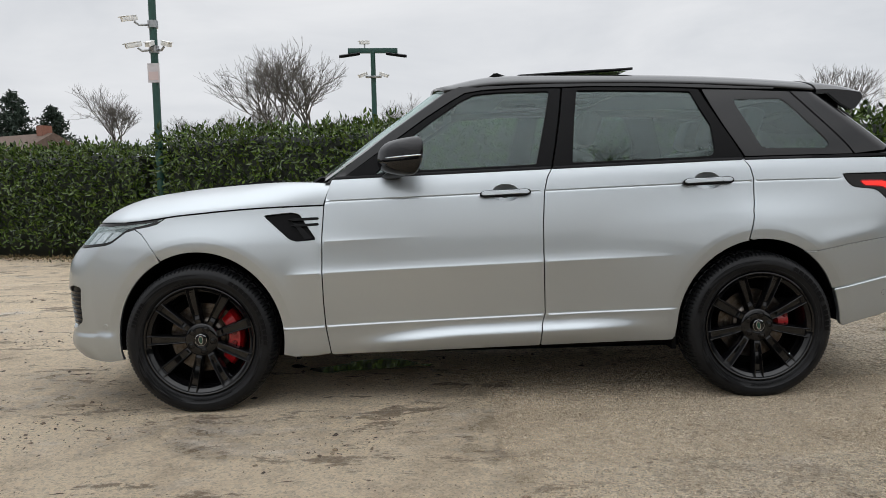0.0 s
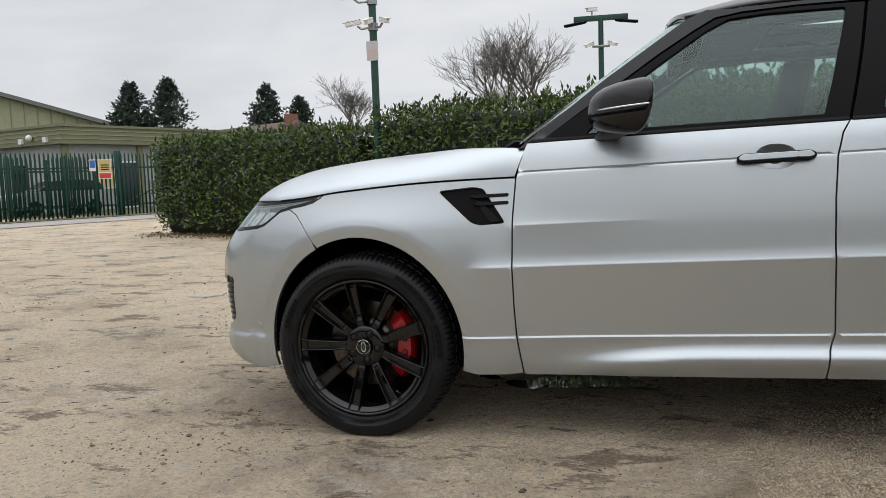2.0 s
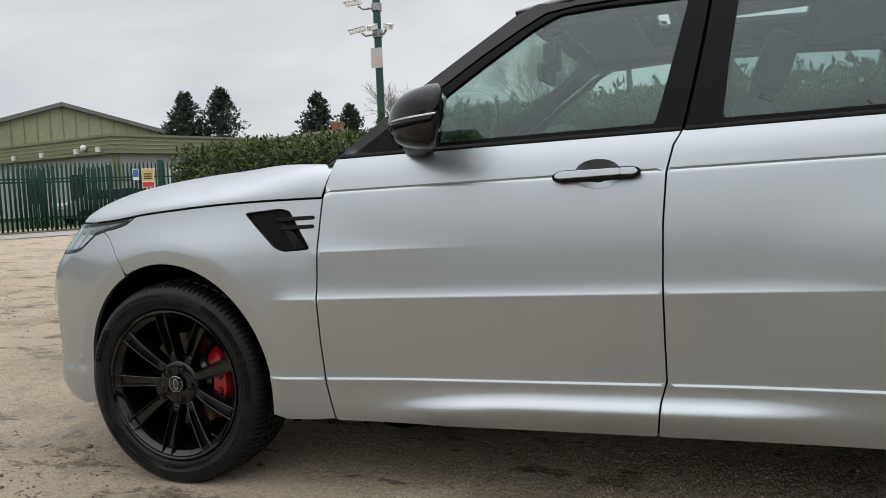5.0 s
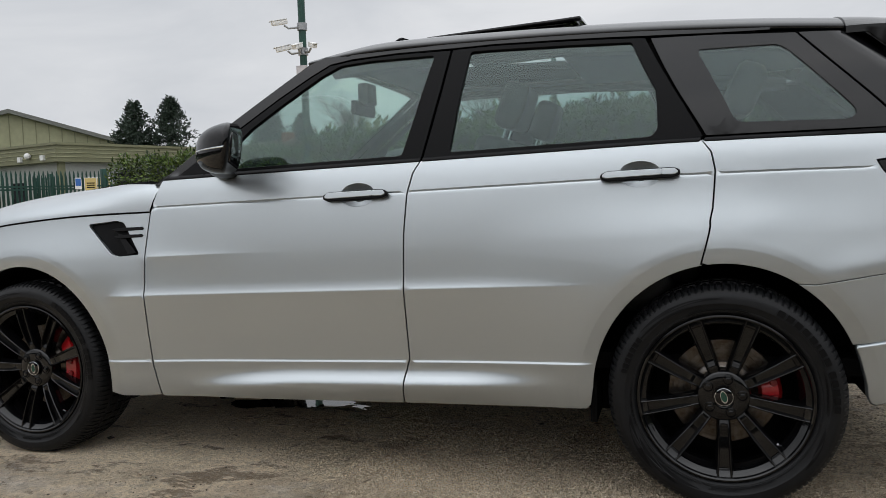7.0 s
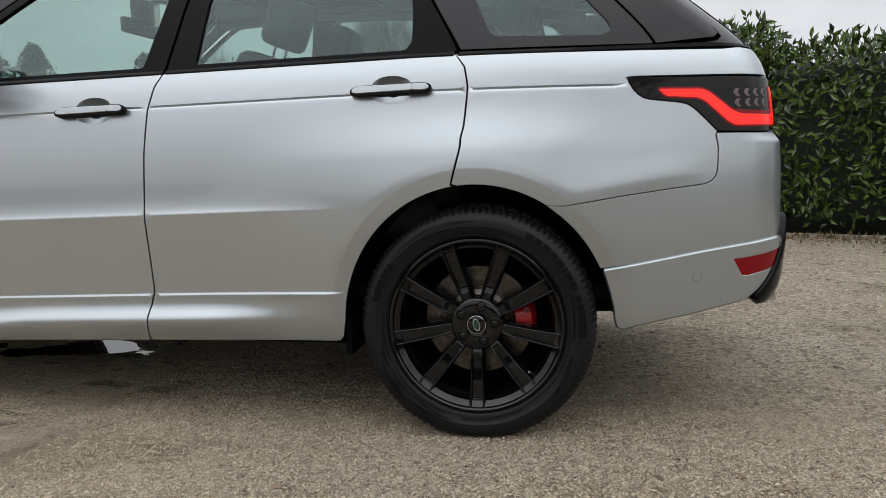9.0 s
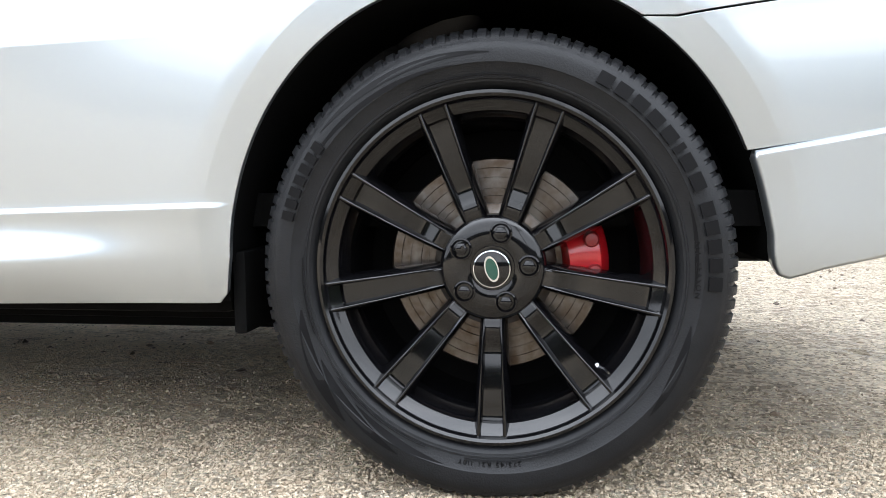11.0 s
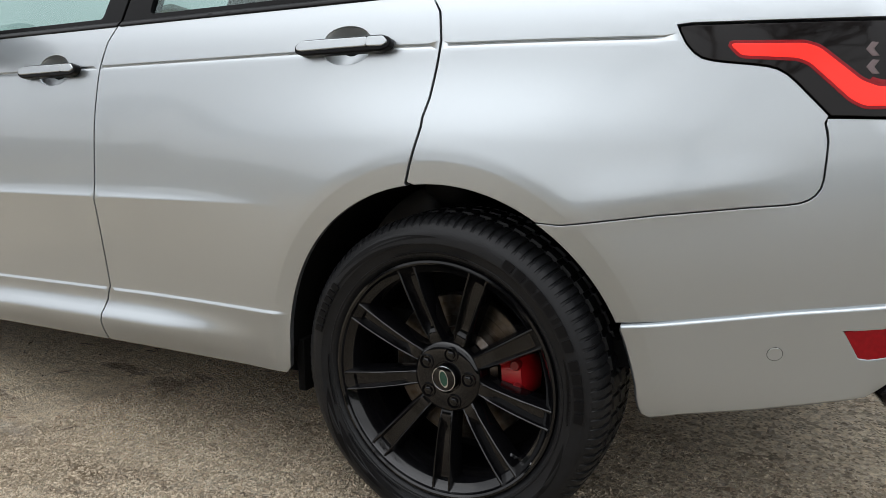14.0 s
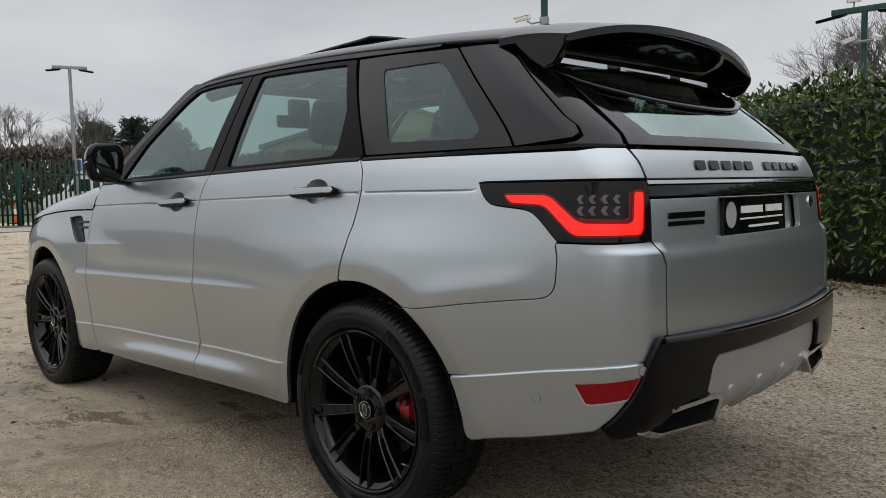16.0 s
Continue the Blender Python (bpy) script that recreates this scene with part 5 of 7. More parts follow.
def roof():
    xs = list(np.linspace(1.30, 3.44, 44))
    ts = [(k / 20) ** 1.6 for k in range(21)]
    verts, faces = [], []
    for sgn in (1, -1):
        base = len(verts)
        for x in xs:
            for t in ts:
                p = roof_point(x, t)
                if sgn < 0:
                    p[1] = 2 * CY - p[1]
                verts.append(p)
        for i in range(len(xs) - 1):
            for j in range(len(ts) - 1):
                if 1.66 < xs[i] < 2.28 and ts[j] > 0.36:
                    continue
                f = (base + i * len(ts) + j, base + i * len(ts) + j + 1, base + (i + 1) * len(ts) + j + 1, base + (i + 1) * len(ts) + j)
                faces.append(f[::-1] if sgn > 0 else f)
    r = orient(mesh_object("roof", verts, faces, GLOSS, car), (0, 0, 1))
    tagged(r, "gloss black roof with open glass sunroof")
    sol = r.modifiers.new("thick", "SOLIDIFY")
    sol.thickness, sol.offset = 0.03, -1
    # raised glass panel
    verts, faces = [], []
    n = 12
    for i in range(n + 1):
        x = 1.74 + 0.66 * i / n
        for j in range(n + 1):
            y = CY + 0.42 * (2 * j / n - 1)
            t = 1 - abs(y - CY) / 0.705
            z = roof_point(min(x, 2.3), max(t, 0.3))[2] + 0.004 + 0.036 * (i / n)
            verts.append((x, y, z))
    for i in range(n):
        for j in range(n):
            faces.append((i * (n + 1) + j, i * (n + 1) + j + 1, (i + 1) * (n + 1) + j + 1, (i + 1) * (n + 1) + j))
    g = orient(mesh_object("sunroof_glass", verts, faces, GLOSS, r), (0, 0, 1))
    tagged(g, "dark tilted sunroof glass")
    sol = g.modifiers.new("thick", "SOLIDIFY")
    sol.thickness, sol.offset = 0.014, -1
    bm = bmesh.new()
    for k in range(2):
        y = CY + (0.38 if k else -0.38)
        prism_pts = [(1.555, 1.762), (1.60, 1.790), (1.615, 1.792), (1.69, 1.765)]
        a = [bm.verts.new((x, y - 0.012, z)) for x, z in prism_pts]
        b = [bm.verts.new((x, y + 0.012, z)) for x, z in prism_pts]
        bm.faces.new(a), bm.faces.new(b[::-1])
        for i in range(4):
            bm.faces.new((a[i], b[i], b[(i + 1) % 4], a[(i + 1) % 4]))
    box(bm, 1.595, 1.62, CY - 0.38, CY + 0.38, 1.783, 1.792)
    part("wind_deflector", bm, TRIM, r, "raised black mesh wind deflector")
    # windscreen
    verts, faces = [], []
    n, k = 16, 24
    for i in range(n + 1):
        t = i / n
        edge = np.array((0.640 + 0.705 * t, 0, 1.166 + 0.505 * t))
        y0 = flank(edge[0], edge[2]) + 0.02
        for j in range(k + 1):
            q = 2 * j / k - 1
            y = CY + (CY - y0) * q
            bow = (1 - q * q)
            verts.append((edge[0] - 0.17 * bow * (1 - 0.45 * t), y, edge[2] + 0.055 * bow * t - 0.01 * bow))
    border = []
    for i in range(n):
        for j in range(k):
            f = (i * (k + 1) + j, (i + 1) * (k + 1) + j, (i + 1) * (k + 1) + j + 1, i * (k + 1) + j + 1)
            (border if i < 2 or j in (0, k - 1) else faces).append(f)
    orient(mesh_object("screen_border", verts, border, GLOSS, car), (-0.6, 0, 0.8))
    w = orient(mesh_object("windscreen", verts, faces, PANE, car), (-0.6, 0, 0.8))
    tagged(w, "clear curved windscreen glass")
    w.visible_shadow = False
    bm = bmesh.new()
    tube(bm, [(0.64, 0.26, 1.186), (0.60, 0.36, 1.188), (0.53, 0.75, 1.186), (0.49, 1.1, 1.186)], 0.009, 6)
    tube(bm, [(0.595, 0.24, 1.180), (0.625, 0.26, 1.200), (0.655, 0.28, 1.192), (0.675, 0.29, 1.184)], 0.013, 6)
    part("wiper", bm, TRIM, car, "black windscreen wiper")
    bm = bmesh.new()
    box(bm, 0.48, 0.62, 0.36, 2 * CY - 0.36, 1.10, 1.150, 0.01)
    part("cowl", bm, TRIM, car)
    for y0, y1 in ((0.235, 0.36), (2 * CY - 0.36, 2 * CY - 0.235)):
        bm = bmesh.new()
        box(bm, 0.61, 0.705, y0, y1, 1.05, 1.135, 0.02, segments=3)
        part("wing_corner", bm, PAINT, car)


roof()


# ---- wheels ----
def wheel():
    """One wheel about its own centre; its face looks to -y, and y = 0 is the tyre's outer side."""
    w = empty("wheel", "", "")
    # tyre
    n = 432
    prof = [(0.283, 0.036), (0.288, 0.022), (0.298, 0.0105), (0.3015, 0.0095), (0.3025, 0.0078), (0.3050, 0.0074), (0.3060, 0.0088), (0.325, 0.0035), (0.327, 0.0018), (0.345, 0.0022), (0.358, 0.0070), (0.3600, 0.0092), (0.366, 0.0125), (0.3740, 0.0200), (0.3815, 0.0310), (0.3865, 0.0460), (0.389, 0.075), (0.3895, 0.082), (0.3815, 0.085), (0.3815, 0.096), (0.390, 0.099), (0.391, 0.135),
            (0.3815, 0.138), (0.3815, 0.149), (0.391, 0.152), (0.390, 0.188), (0.3815, 0.191), (0.3815, 0.202), (0.389, 0.205), (0.386, 0.238), (0.376, 0.262), (0.345, 0.282), (0.31, 0.278), (0.283, 0.255)]
    m = len(prof)
    verts, faces = [], []
    for k in range(n):
        a = 2 * math.pi * (k // 4 + (0, 0.24, 0.32, 0.93)[k % 4]) / (n // 4)
        slot = k % 4 in (0, 1)
        cut = False
        for i, (r, y) in enumerate(prof):
            if 13 <= i <= 17 and slot:
                r -= 0.0048 if i > 13 else 0.002
                y += 0.0012 if i < 15 else 0
            elif 14 <= i <= 15 and cut:
                r -= 0.0015
            elif (20 <= i <= 21 or 24 <= i <= 25) and k % 8 in (2, 3):
                r -= 0.005
            elif 28 <= i <= 29 and slot:
                r -= 0.004
            z = r * math.sin(a)
            bulge = 0.006 * smooth(-0.30, -0.372, z) if i < 13 else 0
            verts.append((r * math.cos(a), y - bulge, max(z, -HUB_Z + 0.001)))
    for k in range(n):
        for i in range(m - 1):
            a, b = k * m, ((k + 1) % n) * m
            faces.append((a + i, b + i, b + i + 1, a + i + 1))
    tyre = mesh_object("tyre", verts, [f[::-1] for f in faces], RUBBER, w)
    tyre.data.set_sharp_from_angle(angle=radians(32))
    tagged(tyre, "black all-season tyre with raised side bars")

    def arc(r0, r1, a0, a1, depth, parent, name, material):
        vs, fs = [], []
        s = max(2, int(abs(a1 - a0) / 2))
        for i in range(s + 1):
            a = radians(a0 + (a1 - a0) * i / s)
            for r in (r0, r1):
                q = min(max((r - 0.302) / (0.3625 - 0.302), 0), 1)
                y = 0.0085 - 0.0078 * math.sin(math.pi * min(q, 0.98) * 0.62 / 0.62 * 0.8) if r > 0.3 else 0.010
                vs.append((r * math.cos(a), y - depth, r * math.sin(a)))
        for i in range(s):
            fs.append((2 * i, 2 * i + 1, 2 * i + 3, 2 * i + 2))
        ob = mesh_object(name, vs, fs if a1 < a0 else [f[::-1] for f in fs], material, parent, flat=True)
        mod = ob.modifiers.new("thick", "SOLIDIFY")
        mod.thickness, mod.offset = 0.003, -1
        return ob
    a = 61.0
    for k, wd in enumerate((4.1, 4.1, 4.1, 4.1, 4.1, 1.7, 4.1, 4.3)):
        arc(0.3335, 0.3535, a, a - wd, 0.0020, tyre, "side_bar", RUBBER_SHINE)
        a -= wd + 1.25
    a -= 2.2
    for k in range(5):
        arc(0.3335, 0.3535, a, a - 3.6, 0.0020, tyre, "side_bar", RUBBER_SHINE)
        a -= 4.8
    a = 166.0
    for k in range(7):
        arc(0.330, 0.349, a, a - 2.4, 0.0018, tyre, "side_bar", RUBBER_SHINE)
        a -= 3.4

    def swoosh(a0, a1, r0, r1, wide):
        """A smooth band that sweeps over the side wall and tapers to both ends."""
        vs, fs = [], []
        for i in range(25):
            t = i / 24
            a = radians(a0 + (a1 - a0) * t)
            rm, h = r0 + (r1 - r0) * t, wide * math.sin(math.pi * min(max(t, 0.02), 0.98)) ** 0.7
            for r in (rm - h, rm + h):
                r = min(max(r, 0.309), 0.357)
                y = float(np.interp(r, (0.306, 0.325, 0.327, 0.345, 0.358), (0.0088, 0.0035, 0.0018, 0.0022, 0.0070)))
                vs.append((r * math.cos(a), y - 0.0007, r * math.sin(a)))
        for i in range(24):
            fs.append((2 * i, 2 * i + 1, 2 * i + 3, 2 * i + 2))
        orient(mesh_object("side_pattern", vs, fs, RUBBER_SHINE, tyre), (0, -1, 0))
    for a0, a1, r0, r1, wide in ((90, 141, 0.342, 0.352, 0.006), (100, 150, 0.328, 0.338, 0.004), (192, 226, 0.318, 0.346, 0.010), (208, 243, 0.316, 0.338, 0.008), (225, 262, 0.314, 0.330, 0.006), (318, 345, 0.335, 0.320, 0.007), (20, -6, 0.322, 0.314, 0.003)):
        swoosh(a0, a1, r0, r1, wide)

    def lettering(text, radius, start, size, name):
        """Raised characters round the side wall, their tops outwards."""
        a = start
        verts, faces = [], []
        for ch in text:
            cu = bpy.data.curves.new("glyph", "FONT")
            cu.body, cu.size, cu.extrude = ch, size, 0.0012
            ob = bpy.data.objects.new("glyph", cu)
            me = ob.to_mesh()
            w = max([v.co.x for v in me.vertices], default=size * 0.35)
            base = len(verts)
            mid = radians(a) - 0.5 * w / radius
            for v in me.vertices:
                px, pr = v.co.x - w / 2, radius + v.co.y
                t = Vector((math.cos(mid), 0, math.sin(mid)))
                s = Vector((math.sin(mid), 0, -math.cos(mid)))
                q = t * pr + s * px
                q.y = 0.0052 - v.co.z
                verts.append(q)
            faces += [tuple(base + i for i in p.vertices) for p in me.polygons]
            ob.to_mesh_clear()
            bpy.data.objects.remove(ob)
            bpy.data.curves.remove(cu)
            a -= math.degrees((w + size * 0.18) / radius)
        close_up(mesh_object(name, verts, faces, RUBBER_SHINE, tyre, flat=True))
    lettering("ALL SEASON", 0.3155, 9.0, 0.0125, "lettering")
    lettering("275/45 R21 110Y", 0.3105, 279.0, 0.0115, "lettering")
    for a0, a1 in ((250, 215), (300, 262), (112, 75), (200, 176)):
        arc(0.3065, 0.3085, a0, a1, 0.0016, tyre, "rib", RUBBER_SHINE)
    # rim: lip, barrel, spokes, hub
    bm = bmesh.new()
    spun(bm, [(0.2885, 0.030), (0.2885, 0.020), (0.286, 0.0145), (0.281, 0.0135), (0.2765, 0.017), (0.2745, 0.022), (0.2725, 0.0255), (0.256, 0.037), (0.249, 0.052), (0.240, 0.090), (0.234, 0.13), (0.234, 0.20), (0.255, 0.26), (0.285, 0.262)], 96)
    rim = part("rim", bm, ALLOY, w, "gloss black nine-spoke alloy rim", 30)

    def spoke():
        bm = bmesh.new()
        rows = []
        for i in range(13):
            t = i / 12
            r = 0.080 + 0.198 * t
            wd = 0.0165 + 0.0090 * t
            y = 0.052 - 0.030 * t ** 1.3 - 0.008 * math.sin(math.pi * t)
            if t < 0.16:
                y += 0.006 * (1 - t / 0.16)
            dip = 0.021 * smooth(0.12, 0.22, t) * (1 - smooth(0.90, 0.99, t))
            back = y + 0.045 + 0.01 * t
            sec = [(-wd * 1.12 - 0.004, back), (-wd - 0.004, y + 0.012), (-wd, y + 0.0035), (-wd * 0.95, y + 0.001), (-wd * 0.87, y), (-wd * 0.79, y + 0.001), (-wd * 0.73, y + 0.3 * dip), (-wd * 0.66, y + dip), (wd * 0.66, y + dip), (wd * 0.73, y + 0.3 * dip), (wd * 0.79, y + 0.001), (wd * 0.87, y), (wd * 0.95, y + 0.001), (wd, y + 0.0035), (wd + 0.004, y + 0.012), (wd * 1.12 + 0.004, back)]
            rows.append([bm.verts.new((r, yy, s)) for s, yy in sec])
        for r0, r1 in zip(rows, rows[1:]):
            n = len(r0)
            for k in range(n):
                bm.faces.new((r0[k], r0[(k + 1) % n], r1[(k + 1) % n], r1[k]))
        bm.faces.new(rows[-1])
        return part("spoke", bm, ALLOY, rim, sharp=58)
    first = spoke()
    for k in range(9):
        ob = first if k == 0 else first.copy()
        if k:
            scene.collection.objects.link(ob)
        ob.matrix_basis = Matrix.Rotation(radians(90 + 40 * k), 4, "Y")
    bm = bmesh.new()
    spun(bm, [(0.0, 0.056), (0.036, 0.056), (0.0365, 0.051), (0.046, 0.0485), (0.076, 0.050), (0.084, 0.054), (0.0885, 0.062), (0.089, 0.11), (0.06, 0.13)], 64)
    part("hub", bm, ALLOY, rim, sharp=35)
    for k in range(5):
        a = radians(4 + 72 * k)
        c = (0.060 * math.cos(a), 0, 0.060 * math.sin(a))
        bm = bmesh.new()
        spun(bm, [(0.0, 0.0425), (0.007, 0.0425), (0.0100, 0.044), (0.0112, 0.050), (0.0125, 0.056)], 6, center=c)
        spun(bm, [(0.0125, 0.0505), (0.0160, 0.0445), (0.0180, 0.0450), (0.0195, 0.053)], 24, center=c)
        part("wheel_nut", bm, ALLOY, rim, sharp=30)
    bm = bmesh.new()
    spun(bm, [(0.0, 0.0385), (0.028, 0.039), (0.031, 0.0405), (0.032, 0.052)], 40)
    cap = part("centre_cap", bm, ALLOY, rim)
    bm = bmesh.new()
    spun(bm, [(0.0285, 0.0388), (0.029, 0.0378), (0.0305, 0.0382), (0.031, 0.0405)], 48)
    part("cap_ring", bm, CHROME, rim)
    for scale, mt, y in ((1.0, CHROME, 0.0378), (0.84, mat("cap_green", (0.012, 0.045, 0.03), 0.25), 0.0372)):
        bm = bmesh.new()
        vs = [bm.verts.new((scale * (0.021 * math.cos(t) * 0.55 - 0.004 * math.sin(t)), y, scale * 0.021 * math.sin(t))) for t in [2 * math.pi * k / 28 for k in range(28)]]
        r = bmesh.ops.extrude_face_region(bm, geom=[bm.faces.new(vs)])
        bmesh.ops.translate(bm, vec=(0, 0.002, 0), verts=[v for v in r["geom"] if isinstance(v, bmesh.types.BMVert)])
        part("cap_badge", bm, mt, rim, "plain oval badge")
    bm = bmesh.new()
    tube(bm, [(0.188, 0.075, -0.17), (0.178, 0.06, -0.163), (0.170, 0.05, -0.157)], [0.0045, 0.0045, 0.004], 8)
    part("valve", bm, CHROME, rim, "metal tyre valve")
    # brake
    bm = bmesh.new()
    spun(bm, [(0.085, 0.105), (0.105, 0.118), (0.105, 0.132), (0.118, 0.132), (0.119, 0.1335), (0.131, 0.1335), (0.132, 0.132), (0.150, 0.132), (0.151, 0.133), (0.166, 0.133), (0.167, 0.132), (0.181, 0.132), (0.184, 0.135), (0.184, 0.16), (0.10, 0.162)], 72)
    part("brake_disc", bm, DISC, w, "brushed steel brake disc", 30)
    bm = bmesh.new()
    spun(bm, [(0.0, 0.20), (0.245, 0.20)], 40)
    part("back_plate", bm, UNDER, w)
    return w


DARK_RED = mat("caliper_shadow_red", (0.16, 0.006, 0.008), 0.3)


def caliper(a0, a1, r0, r1, parent):
    bm = bmesh.new()
    n = 14
    rows = []
    for i in range(n + 1):
        t = i / n
        a = radians(a0 + (a1 - a0) * t)
        bulge = math.sin(math.pi * t) ** 0.35
        y = 0.118 - 0.030 * bulge
        sec = [(r0 + 0.008, 0.175), (r0, y + 0.025), (r0 + 0.012, y), (r1 - 0.014, y - 0.004), (r1, y + 0.02), (r1, 0.175)]
        rows.append([bm.verts.new((r * math.cos(a), yy, r * math.sin(a))) for r, yy in sec])
    for p, q in zip(rows, rows[1:]):
        for k in range(6):
            bm.faces.new((p[k], p[(k + 1) % 6], q[(k + 1) % 6], q[k]))
    bm.faces.new(rows[0]), bm.faces.new(rows[-1])
    c = part("brake_caliper", bm, CALIPER, parent, "red painted brake caliper", 35)
    mid = radians((a0 + a1) / 2)
    for da in (-0.16, 0.16):
        q = mid + da
        bm = bmesh.new()
        spun(bm, [(0.0, 0.078), (0.010, 0.079), (0.013, 0.084), (0.014, 0.10)], 20, center=(0.168 * math.cos(q), 0, 0.168 * math.sin(q)))
        part("piston_cover", bm, DARK_RED, c)
    return c


def all_wheels():
    proto = wheel()
    front = proto
    spots = [(0, 0.006, 1), (1, 0.006, 1), (0, 2 * CY - 0.006, -1), (1, 2 * CY - 0.006, -1)]
    for k, (a, y, s) in enumerate(spots):
        place = pose(AXLES[a], y, HUB_Z, 0, 0, 0 if s > 0 else 180)
        w = proto if k == 0 else copy_thing(proto, place)
        if k == 0:
            proto.matrix_basis = place
            proto.parent = car
    for k, w in enumerate([o for o in scene.collection.objects if o.name.split(".")[0] == "wheel"]):
        w.parent = car
        rear = abs(w.matrix_basis.translation.x) > 1
        if not rear:
            for child in w.children:
                if child.name.startswith("rim"):
                    child.matrix_basis = Matrix.Rotation(radians(11 if w.matrix_basis.translation.y < CY else 0), 4, "Y")
        if rear:
            caliper(-9, 22, 0.115, 0.192, w)
        else:
            caliper(-46, 46, 0.125, 0.208, w)


all_wheels()


# ---- underside ----
def underside():
    for name, dims in (("floor_pan", (-0.45, 3.12, 0.40, 2 * CY - 0.40, 0.222, 0.40, 0.02)),
                       # an added low tray that keeps light from the ground under the car
                       ("under_tray", (-0.30, 2.95, 0.50, 2 * CY - 0.50, 0.185, 0.30, 0.02)),
                       ("sill_floor", (0.47, 2.45, 0.12, 2 * CY - 0.12, 0.282, 0.40, 0.02)),
                       ("boot_floor", (3.10, 3.56, 0.34, 2 * CY - 0.34, 0.36, 0.60, 0.03)),
                       ("front_tray", (-0.70, -0.45, 0.35, 2 * CY - 0.35, 0.27, 0.5, 0.02))):
        bm = bmesh.new()
        box(bm, *dims)
        part(name, bm, UNDER, car)
    for x, s in ((AXLES[0], 0), (AXLES[1], 1)):
        for m in (0, 1):
            verts, faces = [], []
            n = 24
            ys = (0.035, 0.10, 0.46)
            for i in range(n + 1):
                a = radians(1 + 178 * i / n)
                px, pz = x + 0.446 * math.cos(a), HUB_Z + 0.468 * math.sin(a)
                for y in (flank(px, pz) + 0.018, 0.14, 0.46):
                    verts.append((px, y if not m else 2 * CY - y, pz))
            for i in range(n):
                for j in range(2):
                    faces.append((3 * i + j, 3 * i + j + 1, 3 * i + j + 4, 3 * i + j + 3))
            c = len(verts)
            verts.append((x, 0.46 if not m else 2 * CY - 0.46, HUB_Z))
            for i in range(n):
                faces.append((3 * i + 2, 3 * i + 5, c))
            mesh_object("arch_liner", verts, faces, UNDER, car)
    for x, low in ((0.50, 0.255), (2.482, 0.256)):
        for m in (0, 1):
            bm = bmesh.new()
            y0 = 0.07 if not m else 2 * CY - 0.30
            box(bm, x - 0.012, x + 0.012, y0, y0 + 0.23, low, 0.40, 0.006)
            part("mud_flap", bm, UNDER, car, "black rubber mud flap")
    # black sheet behind the skin: the shade in the panel gaps, put into its colour
    for m in (False, True):
        out = side([(-0.50, 0.32)] + arch(0, 188, -8, 30, 0.02) + [(0.52, 0.30)] + line(0.6, 2.4, sill_low, 6) + arch(1, 188, 2, 30, 0.02) + [(3.42, 0.40)]) + [(3.78, 0.46), (3.86, 0.62), (4.05, 0.66), (4.05, 1.0), (3.95, 1.25), (3.6, 1.255)] + side(line(3.3, 0.70, lambda x: belt(x) - 0.01, 16) + [(0.64, 1.10), (0.60, 1.04)] + line(0.5, -0.45, lambda x: SHUT(x) - 0.03, 8)) + [(-0.55, 0.9), (-0.62, 0.6)]
        panel("inner_body", out, UNDER, car, inset=0.022, depth=0.01, mirrored=m, rows=False, step=0.05, gap=0)


underside()


# ---- door handles ----
def handle(parent, x, z, tilt, m):
    def hollow(u, v):
        p = plain_shell(u, v)
        q = min(1.0, math.hypot((u - x) / 0.074, (v - z - 0.002) / 0.052))
        return p + np.array((0, 0.026 * (1 - q * q) + 0.001, 0))
    panel("handle_hollow", cup(x, z), PAINT, parent, surface=hollow, gap=-0.004, mirrored=m, rows=False, step=0.012, depth=0.004)
    x0, x1 = x - 0.130, x + 0.126

    def bar(points):
        return [(a, b + tilt * (a - x)) for a, b in points]
    grip = bar(rounded([(x0, z - 0.008), (x0 + 0.02, z - 0.015), (x1 - 0.02, z - 0.013), (x1, z - 0.006), (x1, z + 0.008), (x1 - 0.02, z + 0.015), (x0 + 0.02, z + 0.013), (x0, z + 0.004)], 0.006, 3))
    base = panel("door_handle", grip, TRIM, parent, "black and silver door handle", inset=-0.026, gap=0, depth=0.016, lip=0.004, mirrored=m, rows=False, step=0.02, surface=plain_shell)
    top = bar(rounded([(x0 + 0.006, z - 0.004), (x0 + 0.02, z - 0.007), (x1 - 0.058, z - 0.004), (x1 - 0.058, z + 0.012), (x0 + 0.02, z + 0.011), (x0 + 0.006, z + 0.003)], 0.004, 3))
    panel("grip", top, PAINT, base, inset=-0.030, gap=0, depth=0.008, lip=0.003, mirrored=m, rows=False, step=0.02, surface=plain_shell)
    top = bar(rounded([(x1 - 0.055, z - 0.004), (x1 - 0.016, z - 0.005), (x1 - 0.004, z + 0.001), (x1 - 0.016, z + 0.012), (x1 - 0.055, z + 0.012)], 0.004, 3))
    panel("lock_cover", top, PAINT, base, inset=-0.030, gap=0, depth=0.008, lip=0.003, mirrored=m, rows=False, step=0.02, surface=plain_shell)


for ob in [o for o in scene.collection.objects if o.name.split(".")[0] in ("front_door", "rear_door")]:
    far_side = ob.name.endswith(".001")
    if ob.name.startswith("front"):
        handle(ob, 1.60, 1.097, 0.02, far_side)
    else:
        handle(ob, to_u(2.657, 1.135), 1.136, 0.02, far_side)


